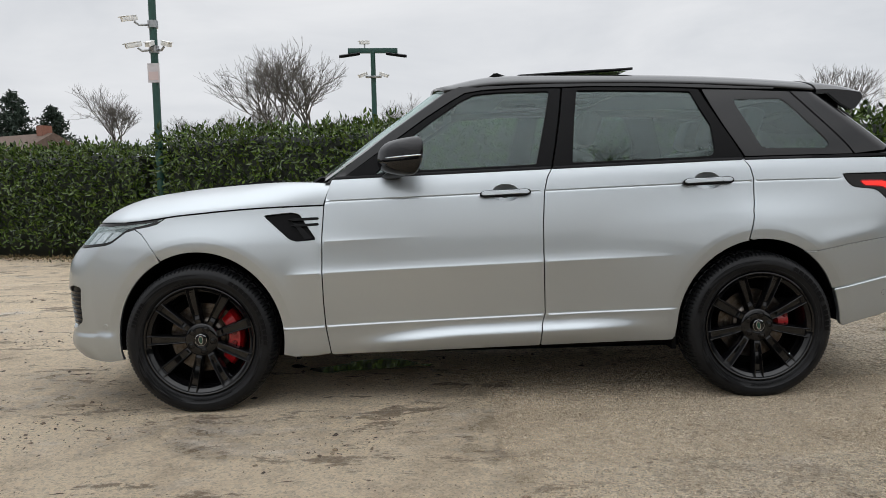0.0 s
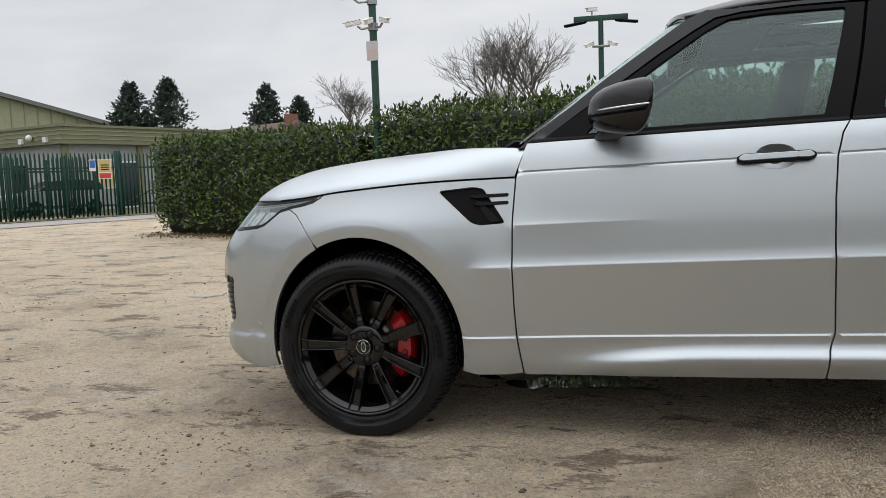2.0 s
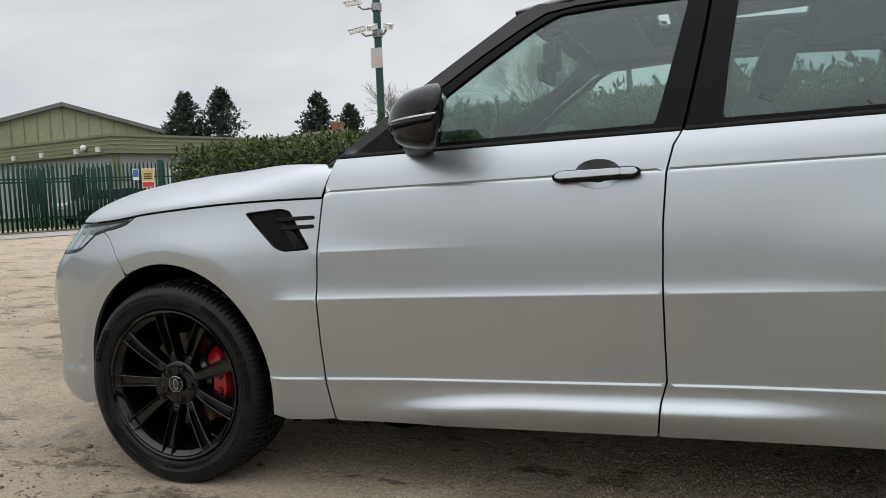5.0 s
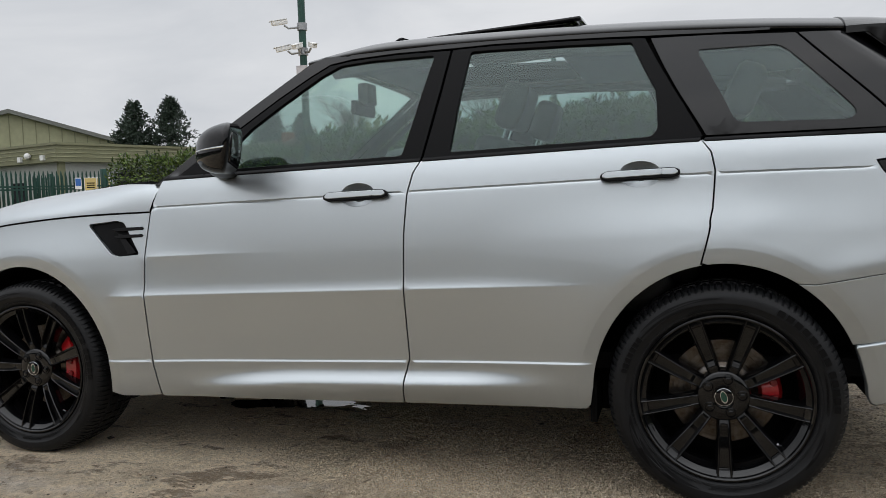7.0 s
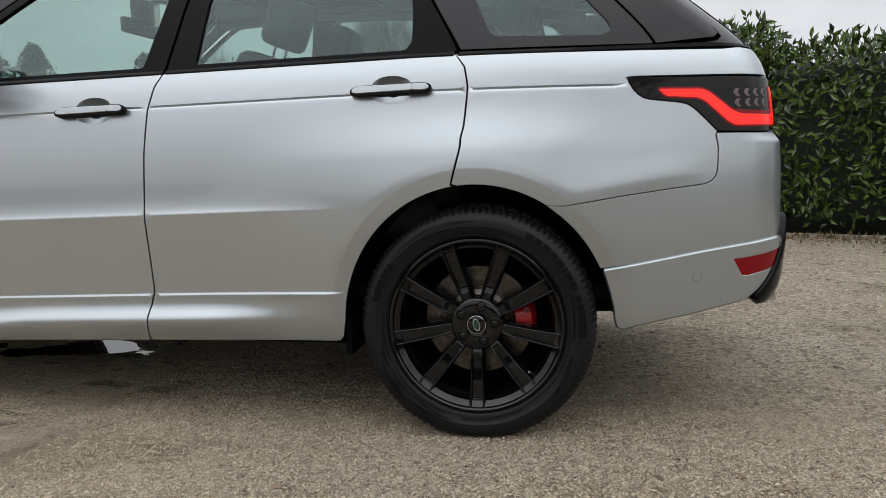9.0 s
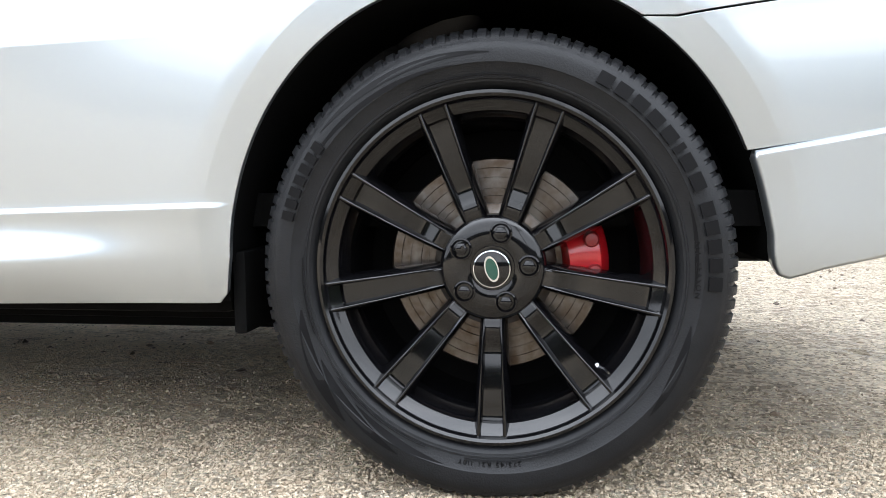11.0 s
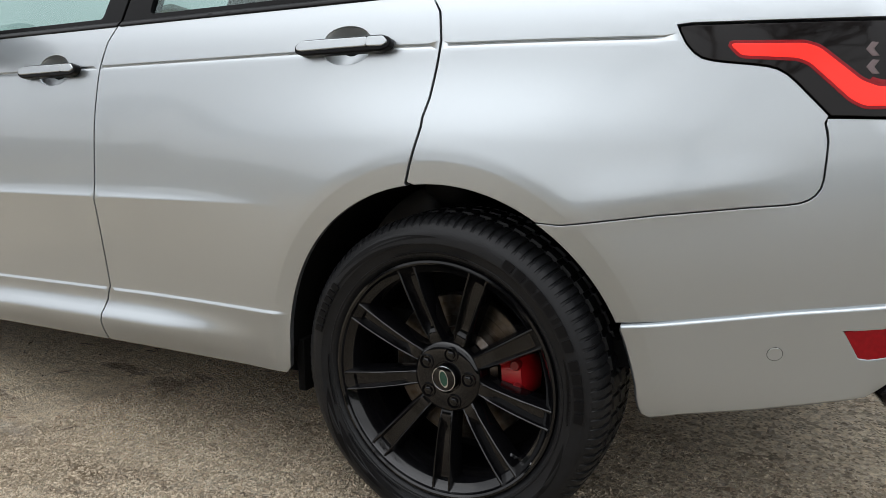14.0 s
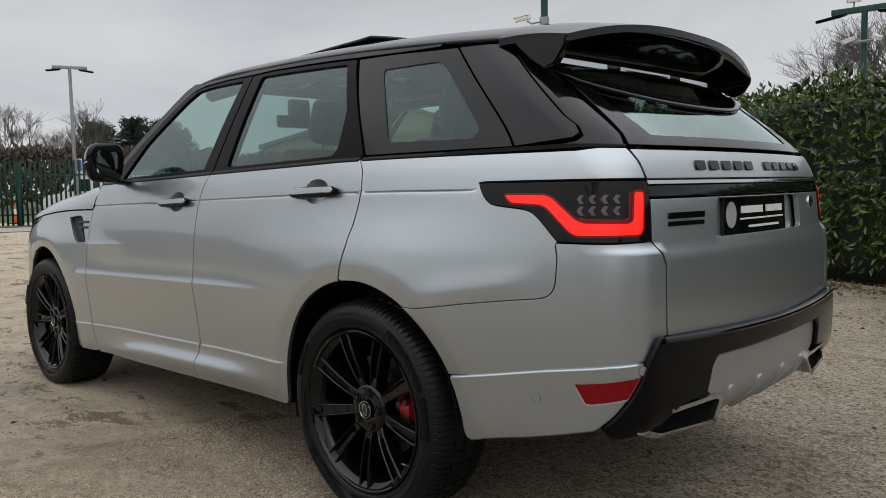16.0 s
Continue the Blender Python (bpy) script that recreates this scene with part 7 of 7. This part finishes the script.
def office():
    """Flat-roofed prefabricated office behind the fence, its near corner towards the yard."""
    m = pose(-25.9, 28.3, 0, 0, 0, 164)
    # local x runs along the gable-side wall away to the west, local y towards the yard's back
    o = empty("office_building", "grey prefabricated office with a deep olive fascia", "building")
    bm = bmesh.new()
    block(bm, m, 0, 16, -12, 0, 0, 3.3)
    part("wall", bm, GREY_WALL, o)
    bm = bmesh.new()
    block(bm, m, -0.35, 16.3, -12.3, 0.35, 3.2, 4.02)
    part("fascia", bm, OLIVE, o)
    for z in (3.42, 3.62, 3.82):
        bm = bmesh.new()
        block(bm, m, -0.38, 16.3, -12.3, 0.38, z, z + 0.03)
        part("fascia_groove", bm, OLIVE_PALE, o)
    bm = bmesh.new()
    block(bm, m, -0.42, 16.4, -12.4, 0.42, 4.0, 4.12)
    part("roof_edge", bm, OLIVE, o)
    for y in (-0.05, -4.2, -8.3, -12.2):
        bm = bmesh.new()
        block(bm, m, -0.12, 0.1, y - 0.15, y + 0.15, 0, 3.25)
        part("corner_post", bm, OLIVE, o)
    for y0, y1, z0, z1 in ((-2.6, -1.5, 1.1, 2.4), (-3.9, -3.0, 0.1, 2.3), (-6.6, -5.4, 1.1, 2.4), (-10.5, -9.2, 1.1, 2.4)):
        w = None
        bm = bmesh.new()
        block(bm, m, -0.06, 0.05, y0 - 0.08, y1 + 0.08, z0 - 0.08, z1 + 0.08)
        w = part("window", bm, WHITE, o)
        bm = bmesh.new()
        block(bm, m, -0.075, -0.055, y0, y1, z0, z1)
        part("pane", bm, LIT_WINDOW if z0 > 1 and y1 > -3 else WINDOW, w)
    for x0, x1 in ((3.0, 4.2), (7.4, 8.6), (12.0, 13.2)):
        bm = bmesh.new()
        block(bm, m, x0, x1, -0.05, 0.06, 0.9, 2.3)
        w = part("window", bm, TRIM, o)
        bm = bmesh.new()
        block(bm, m, x0 + 0.08, x1 - 0.08, 0.055, 0.075, 0.98, 2.22)
        part("pane", bm, WINDOW, w)
    for x in (0.6, 2.6, 6.0, 9.0, 12.2):
        bm = bmesh.new()
        block(bm, m, x, x + 0.28, 0.3, 0.48, 3.3, 3.55)
        part("wall_lamp", bm, WHITE, o, "small white wall lamp")
    bm = bmesh.new()
    bmesh.ops.create_uvsphere(bm, u_segments=12, v_segments=8, radius=0.16, matrix=m @ Matrix.Translation((1.9, 0.5, 3.55)))
    part("alarm_box", bm, WHITE, o)
    # barn beyond
    g = pose(-51.6, 50.7, 0, 0, 0, 45)
    b = empty("barn", "pale olive clad barn with a low pitched roof", "barn")
    bm = bmesh.new()
    L, R, E, A = -13.0, 9.5, 6.3, 9.0
    pts = [(L, 0), (R, 0), (R, E - 0.1), (0, A), (L, E - 1.1)]
    f0 = [bm.verts.new(g @ Vector((x, 0, z))) for x, z in pts]
    f1 = [bm.verts.new(g @ Vector((x, 24, z))) for x, z in pts]
    bm.faces.new(f0), bm.faces.new(f1[::-1])
    for i in range(5):
        bm.faces.new((f0[i], f1[i], f1[(i + 1) % 5], f0[(i + 1) % 5]))
    part("wall", bm, OLIVE_PALE, b)
    for x0, z0, x1, z1 in ((L - 0.4, E - 1.2, 0, A), (0, A, R + 0.4, E - 0.2)):
        bm = bmesh.new()
        q = [bm.verts.new(g @ Vector(v)) for v in ((x0, -0.5, z0), (x1, -0.5, z1), (x1, 24.5, z1), (x0, 24.5, z0))]
        q2 = [bm.verts.new(v.co + Vector((0, 0, 0.35))) for v in q]
        bm.faces.new(q), bm.faces.new(q2[::-1])
        for i in range(4):
            bm.faces.new((q[i], q2[i], q2[(i + 1) % 4], q[(i + 1) % 4]))
        part("roof", bm, mat("barn_roof", (0.16, 0.165, 0.15), 0.6, grain=0.3, grain_scale=2), b)
    x = L
    while x < R:
        h = E - 1.1 + (A - E + 1.1) * (x - L) / -L if x < 0 else A + (E - 0.1 - A) * x / R
        bm = bmesh.new()
        block(bm, g, x - 0.04, x + 0.04, -0.06, 0, 0, h - 0.1)
        part("cladding_rib", bm, OLIVE, b)
        x += 1.0
    # tiled bungalow behind the hedge
    h = empty("bungalow", "low brick bungalow with brown tiled roof and chimney", "house")
    g = pose(-22.0, 37.0, 0, 0, 0, -28)
    bm = bmesh.new()
    block(bm, g, -7, 1.6, 0, 7, 0, 2.7)
    part("wall", bm, BRICK, h)
    bm = bmesh.new()
    v = [bm.verts.new(g @ Vector(p)) for p in ((-7.4, -0.4, 2.6), (2.0, -0.4, 2.6), (2.0, 7.4, 2.6), (-7.4, 7.4, 2.6), (-7.0, 3.5, 4.6), (1.6, 3.5, 4.6))]
    for f in ((0, 1, 5, 4), (2, 3, 4, 5), (1, 2, 5), (3, 0, 4), (3, 2, 1, 0)):
        bm.faces.new([v[i] for i in f])
    part("roof", bm, TILE, h)
    bm = bmesh.new()
    block(bm, g, 0.6, 1.1, 3.2, 3.8, 4.2, 5.0)
    part("chimney", bm, BRICK, h)


office()


def parked_car(x, y, turn):
    """A small pale hatchback behind the fence."""
    c = empty("parked_car", "small pale grey hatchback parked behind the fence", "car")
    g = pose(x, y, 0, 0, 0, turn)
    pts = [(-2.0, 0.35), (-2.05, 0.75), (-1.9, 0.92), (-1.0, 1.02), (1.9, 1.0), (2.05, 0.8), (2.0, 0.35)]
    for name, outline, half, mt in (("body", pts, 0.86, PAINT), ("cabin", [(-1.05, 1.0), (-0.35, 1.42), (0.9, 1.48), (1.6, 1.36), (1.85, 1.0)], 0.70, WINDOW), ("roof", [(-0.42, 1.40), (-0.30, 1.47), (0.9, 1.52), (1.62, 1.40), (1.55, 1.36), (0.9, 1.46)], 0.69, PAINT)):
        bm = bmesh.new()
        a = [bm.verts.new(g @ Vector((u, -half, z))) for u, z in outline]
        b = [bm.verts.new(g @ Vector((u, half, z))) for u, z in outline]
        f = [bm.faces.new(a), bm.faces.new(b[::-1])]
        for i in range(len(outline)):
            f.append(bm.faces.new((a[i], b[i], b[(i + 1) % len(a)], a[(i + 1) % len(a)])))
        bmesh.ops.recalc_face_normals(bm, faces=f)
        bmesh.ops.bevel(bm, geom=list({e for q in f for e in q.edges}), offset=0.05, segments=2, affect="EDGES")
        part(name, bm, mt, c)
    for u in (-1.25, 1.25):
        for s in (-1, 1):
            bm = bmesh.new()
            spun(bm, [(0.0, 0.0), (0.19, 0.0), (0.20, -0.015), (0.30, -0.015), (0.31, 0.02), (0.31, 0.18), (0.0, 0.18)], 24)
            wheel_part = part("wheel", bm, RUBBER, c)
            wheel_part.matrix_basis = g @ pose(u, s * 0.87, 0.31, 0, 0, 0 if s < 0 else 180)


parked_car(-23.6, 25.0, 66)


def parked_van(x, y, turn):
    """A white panel van behind the fence."""
    c = empty("parked_van", "white panel van parked behind the fence", "van")
    g = pose(x, y, 0, 0, 0, turn)
    shapes = (("body", [(-2.4, 0.35), (-2.45, 0.85), (-2.25, 1.05), (-1.65, 1.15), (-1.05, 1.92), (-0.8, 2.02), (2.35, 2.02), (2.45, 1.9), (2.45, 0.35)], 0.92, WHITE), ("windscreen", [(-1.62, 1.20), (-1.10, 1.84), (-1.02, 1.84), (-1.50, 1.20)], 0.80, WINDOW), ("side_glass", [(-1.42, 1.22), (-1.02, 1.76), (-0.45, 1.76), (-0.45, 1.22)], 0.93, WINDOW))
    for name, outline, half, mt in shapes:
        bm = bmesh.new()
        prism(bm, outline, -half, half, 0.04 if name == "body" else 0.0)
        bm.transform(g)
        part(name, bm, mt, c)
    for u in (-1.55, 1.5):
        for s in (-1, 1):
            bm = bmesh.new()
            spun(bm, [(0.0, 0.0), (0.20, 0.0), (0.21, -0.015), (0.31, -0.015), (0.32, 0.02), (0.32, 0.18), (0.0, 0.18)], 24)
            tyre = part("wheel", bm, RUBBER, c)
            tyre.matrix_basis = g @ pose(u, s * 0.93, 0.32, 0, 0, 0 if s < 0 else 180)


parked_van(-31.6, 13.6, 62)


def blue_notice():
    """A blue and white board on a short post behind the fence."""
    b = empty("notice_board", "blue and white notice board on a grey post", "sign", at=(-27.1, 10.75, 0))
    bm = bmesh.new()
    tube(bm, [(0, 0, 0), (0, 0, 2.5)], 0.03, 8)
    part("post", bm, GALV, b)
    for name, mt, z0, z1, d in (("board", WHITE, 1.85, 2.5, 0.04), ("blue_field", mat("board_blue", (0.03, 0.13, 0.42), 0.5, grain=0.2, grain_scale=20), 2.02, 2.46, 0.046)):
        bm = bmesh.new()
        box(bm, d - 0.01, d, -0.16 if mt is WHITE else -0.14, 0.16 if mt is WHITE else 0.14, z0, z1, 0.002, pose(0, 0, 0, 0, 0, -24))
        part(name, bm, mt, b)


blue_notice()


# ---- poles ----
def cctv_camera(parent, at, aim):
    bm = bmesh.new()
    m = look(at, aim) @ Matrix.Rotation(radians(-90), 4, "X") @ Matrix.Scale(0.8, 4)
    box(bm, -0.05, 0.05, -0.17, 0.17, -0.045, 0.045, 0.015, m)
    box(bm, -0.06, 0.06, -0.16, 0.21, 0.045, 0.06, 0.005, m)
    part("camera_body", bm, WHITE, parent, "white security camera")


def cctv_pole():
    p = empty("camera_pole", "green steel pole with white security cameras and a notice", "pole")
    x, y = -3.36, 9.60
    bm = bmesh.new()
    tube(bm, [(x, y, 0), (x, y, 5.6)], 0.062, 14)
    part("pole", bm, GREEN, p)
    for z, offs in ((3.58, ((-0.30, -0.12), (0.26, -0.16), (0.0, -0.2))), (4.00, ((-0.32, -0.2),)), (4.75, ((0.36, 0.1), (-0.2, -0.3)))):
        bm = bmesh.new()
        tube(bm, [(x, y, z - 0.06), (x, y, z + 0.06)], 0.085, 14)
        for dx, dy in offs:
            tube(bm, [(x, y, z), (x + dx * 0.6, y + dy * 0.6, z - 0.03), (x + dx * 0.8, y + dy * 0.8, z + 0.02)], 0.02, 8)
        part("bracket", bm, GALV, p)
        for dx, dy in offs:
            k = 1.9 if abs(dx) > 0.05 else 1
            cctv_camera(p, (x + dx, y + dy, z + 0.06), (x + dx * 5, y + dy * 5 - 0.5, z - 0.35))
    bm = bmesh.new()
    box(bm, x - 0.10, x + 0.10, y - 0.085, y - 0.075, 3.02, 3.34)
    n = part("notice", bm, mat("faded_notice", (0.52, 0.50, 0.52), 0.5, grain=0.3, grain_scale=12), p, "faded notice plate")
    bm = bmesh.new()
    box(bm, x - 0.08, x + 0.08, y - 0.092, y - 0.088, 3.06, 3.20)
    part("printed_field", bm, mat("faded_red", (0.52, 0.42, 0.41), 0.5), n)


cctv_pole()


def flood_pole(x, y, h, turn, name_label, mt, extra):
    p = empty("flood_light_pole", name_label, "lamp post", "lamp posts")
    m = pose(x, y, 0, 0, 0, turn)
    bm = bmesh.new()
    tube(bm, [m @ Vector((0, 0, 0)), m @ Vector((0, 0, h))], [0.08, 0.06], 12)
    part("pole", bm, mt, p)
    bm = bmesh.new()
    box(bm, -0.62, 0.62, -0.05, 0.05, h - 0.06, h + 0.06, 0.01, m)
    part("cross_arm", bm, mt, p)
    for s in (-1, 1):
        bm = bmesh.new()
        t = m @ Matrix.Translation((s * 0.58, -0.18, h - 0.13)) @ Matrix.Rotation(radians(s * 8), 4, "Y") @ Matrix.Rotation(radians(12), 4, "X")
        box(bm, -0.26, 0.26, -0.22, 0.22, -0.03, 0.03, 0.01, t)
        lamp = part("flood_light", bm, TRIM, p, "flat flood light head")
        bm = bmesh.new()
        box(bm, -0.22, 0.22, -0.18, 0.18, -0.038, -0.031, 0, t)
        part("lamp_glass", bm, WINDOW, lamp)
        bm = bmesh.new()
        tube(bm, [m @ Vector((s * 0.58, 0, h)), t @ Vector((0, 0.15, 0.03))], 0.014, 6)
        part("bracket", bm, TRIM, p)
    if extra:
        for s in (-1, 1):
            cctv_camera(p, tuple(m @ Vector((s * 0.26, -0.15, h - 0.62))), tuple(m @ Vector((s * 1.5, -1.5, h - 1.3))))
        bm = bmesh.new()
        tube(bm, [m @ Vector((-0.2, -0.1, h - 0.66)), m @ Vector((0.2, -0.1, h - 0.66))], 0.03, 6)
        part("bracket", bm, GALV, p)
        bm = bmesh.new()
        tube(bm, [m @ Vector((-0.2, 0, h + 0.04)), m @ Vector((-0.2, 0, h + 0.16))], 0.02, 6)
        part("bracket", bm, GALV, p)
        cctv_camera(p, tuple(m @ Vector((-0.2, 0, h + 0.2))), tuple(m @ Vector((-1.2, -0.6, h + 0.1))))


flood_pole(-0.06, 16.0, 4.60, 4, "green pole with twin flood lights and cameras", GREEN, True)
flood_pole(-26.75, 10.5, 6.0, 70, "grey galvanised pole with twin flood lights", GALV, False)


# ---- trees ----
def bare_tree(at, height, seed, spread=0.5, trunk=0.011, levels=6, label="leafless winter tree with fine twigs", tall=0.33, material=None):
    rnd = random.Random(seed)
    t = empty("bare_tree", label, "tree", "leafless trees", at)
    verts, faces = [], []

    def limb(p, d, length, r, level):
        steps = 3 if level < 3 else 2
        ring = None
        q = p.copy()
        sides = 6 if level < 2 else (4 if level < 3 else 3)
        for i in range(steps + 1):
            rr = r * (1 - 0.38 * i / steps)
            s = d.orthogonal().normalized()
            u = d.cross(s)
            cur = []
            for k in range(sides):
                a = 2 * math.pi * k / sides
                verts.append(q + rr * (math.cos(a) * s + math.sin(a) * u))
                cur.append(len(verts) - 1)
            if ring:
                for k in range(sides):
                    faces.append((ring[k], ring[(k + 1) % sides], cur[(k + 1) % sides], cur[k]))
            ring = cur
            if i < steps:
                d = (d + Vector((rnd.gauss(0, 0.10), rnd.gauss(0, 0.10), rnd.gauss(0.02, 0.07)))).normalized()
                q = q + d * length / steps
                if 1 < level < levels - 1 and i > 0 and rnd.random() < 0.5:
                    fork(q, d, length * rnd.uniform(0.5, 0.7), rr * 0.6, level + 1)
        if level < levels:
            for _ in range(3 if level not in (0, 5) else (4 if level == 0 else 2)):
                fork(q, d, length * (rnd.uniform(0.66, 0.90) if level else rnd.uniform(0.28, 0.42)), r * 0.64, level + 1)

    def fork(q, d, length, r, level):
        axis = Vector((rnd.gauss(0, 1), rnd.gauss(0, 1), rnd.gauss(0, 0.5))).normalized()
        nd = (d + axis * spread * rnd.uniform(0.6, 1.5) + Vector((0, 0, 0.10))).normalized()
        limb(q, nd, length, max(r, 0.0065), level)
    limb(Vector((0, 0, 0)), Vector((0, 0, 1)), height * tall, height * trunk, 0)
    top = max(v.z for v in verts)
    k = height / top
    verts = [v * k for v in verts]
    mesh_object("branchwork", verts, faces, material or BARK, t)
    return t


NEEDLE = mat("conifer_needle", (0.020, 0.040, 0.022), 0.6, per_piece=0.8, dark=(0.006, 0.014, 0.009))


def conifer(at, height, width, seed, bottom=0.0, pine=False):
    rnd = random.Random(seed)
    t = empty("conifer", "dark green pine with a flat spreading crown" if pine else "dark green spruce with drooping layered branches", "tree", "conifers", at)
    bm = bmesh.new()
    tube(bm, [(0, 0, 0), (0, 0, height * 0.5), (0, 0, height * 0.97)], [height * 0.02, height * 0.014, 0.02], 8)
    part("trunk", bm, BARK, t)
    pts = []
    n = int(height * 44)
    for i in range(n):
        f = rnd.random()
        z = height * (bottom + (1 - bottom) * f)
        if pine:
            reach = width * (0.5 + 0.5 * math.sin(math.pi * (0.15 + 0.8 * f))) * rnd.uniform(0.4, 1.0)
        else:
            reach = width * (1 - f) ** 0.92 * rnd.uniform(0.6, 1.12) + 0.12
        a = rnd.uniform(0, 2 * math.pi)
        way = Vector((math.cos(a), math.sin(a), 0.25 - 0.3 * (1 - f)))
        for k in range(int(64 * reach / width) + 10):
            q = rnd.random() ** 0.7
            p = Vector((0, 0, z)) + way * reach * q + Vector((rnd.gauss(0, 0.14 - 0.08 * q), rnd.gauss(0, 0.14 - 0.08 * q), rnd.gauss(0, 0.08) + 0.04 * q * q * reach))
            pts.append((p, Vector((way.x, way.y, rnd.uniform(-0.5, 0.5)))))
    tagged(leaf_mesh(pts, "crown", NEEDLE, t, size=(0.16, 0.34), seed=seed), kind="stuff")


conifer((-32.2, 42.0, 0), 7.7, 4.2, 1)
conifer((-30.1, 43.0, 0), 8.0, 4.2, 2)
conifer((-26.9, 50.7, 0), 8.2, 4.6, 3)
conifer((-24.6, 51.5, 0), 7.2, 4.0, 4)
bare_tree((-4.0, 40.4, 0), 9.5, 5, 0.55)
bare_tree((-6.7, 40.0, 0), 8.8, 6, 0.55)
bare_tree((-8.8, 44.0, 0), 6.8, 16, 0.6)
bare_tree((-19.0, 47.2, 0), 8.4, 7, 0.6)
bare_tree((-15.5, 52.0, 0), 6.6, 26, 0.6)
bare_tree((-1.5, 55.0, 0), 8.4, 8, 0.55)
bare_tree((2.4, 54.0, 0), 8.0, 18, 0.55)
bare_tree((-4.5, 58.0, 0), 7.4, 28, 0.55)
for k, (x, y, h) in enumerate(((24.4, 38.0, 7.4), (29.0, 40.0, 8.4), (27.0, 33.0, 6.6), (34.0, 36.0, 7.5))):
    bare_tree((x, y, 0), h, 40 + k, 0.5)
for k, (x, y, h) in enumerate(((-61.7, 19.4, 8.4), (-64.0, 24.5, 6.5), (-60.3, 25.2, 8.8), (-68.0, 28.0, 7.2), (-66.0, 15.0, 7.8))):
    bare_tree((x, y, 0), h, 60 + k, 0.5)
for k, (x, y, h) in enumerate(((-79.0, 33.0, 8.2), (-77.0, 36.0, 8.6), (-75.2, 38.6, 8.3), (-76.5, 40.5, 7.6))):
    conifer((x, y, 0), h, 2.6, 80 + k, 0.35, True)
# unseen bare trees, added at two far corners for the car's reflections
for k, (x, y, h) in enumerate(((-22, -19, 8), (27, -8, 7))):
    bare_tree((x, y, 0), h, 100 + k, 0.5, levels=6)
# a tall bare tree on the yard's near side, mirrored in the car's windows
bare_tree((6.2, -11.5, 0), 11.0, 151, 0.6)


# ---- far belt of trees behind the fence, and cones at its foot ----
def far_trees():
    rnd = random.Random(77)
    pts = []
    for _ in range(42000):
        y = rnd.uniform(-60, 44)
        x = -57 - 0.12 * y + rnd.uniform(0, 3)
        top = 4.4 + 1.1 * noise.noise(Vector((y * 0.25, 1, 0))) + 0.5 * noise.noise(Vector((y * 1.1, 4, 0)))
        pts.append((Vector((x, y, top * rnd.random() ** 0.6)), Vector((1, rnd.gauss(0, 0.5), 0.4))))
    m = mat("far_foliage", (0.17, 0.13, 0.10), 0.9, per_piece=1.0, dark=(0.055, 0.050, 0.035))
    tagged(leaf_mesh(pts, "far_trees", m, None, size=(0.25, 0.75), seed=8), "low brown and green scrub far behind the fence", "scrub", kind="stuff")


far_trees()


def traffic_cone(x, y):
    c = empty("traffic_cone", "orange traffic cone with a white band behind the fence", "cone", "traffic cones", (x, y, 0))
    orange = mat_orange
    bm = bmesh.new()
    box(bm, -0.2, 0.2, -0.2, 0.2, 0, 0.04, 0.01)
    part("base", bm, TRIM, c)
    for name, z0, z1, mt in (("cone", 0.04, 0.35, orange), ("band", 0.35, 0.58, WHITE), ("tip", 0.58, 0.78, orange)):
        bm = bmesh.new()
        tube(bm, [(0, 0, z0), (0, 0, z1)], [0.15 - 0.15 * z0, 0.15 - 0.15 * z1], 14)
        part(name, bm, mt, c)


mat_orange = mat("cone_orange", (0.65, 0.10, 0.02), 0.5, grain=0.3, grain_scale=15)
for x, y in ((-27.8, 8.6), (-28.4, 10.9), (-28.8, 12.3)):
    traffic_cone(x, y)
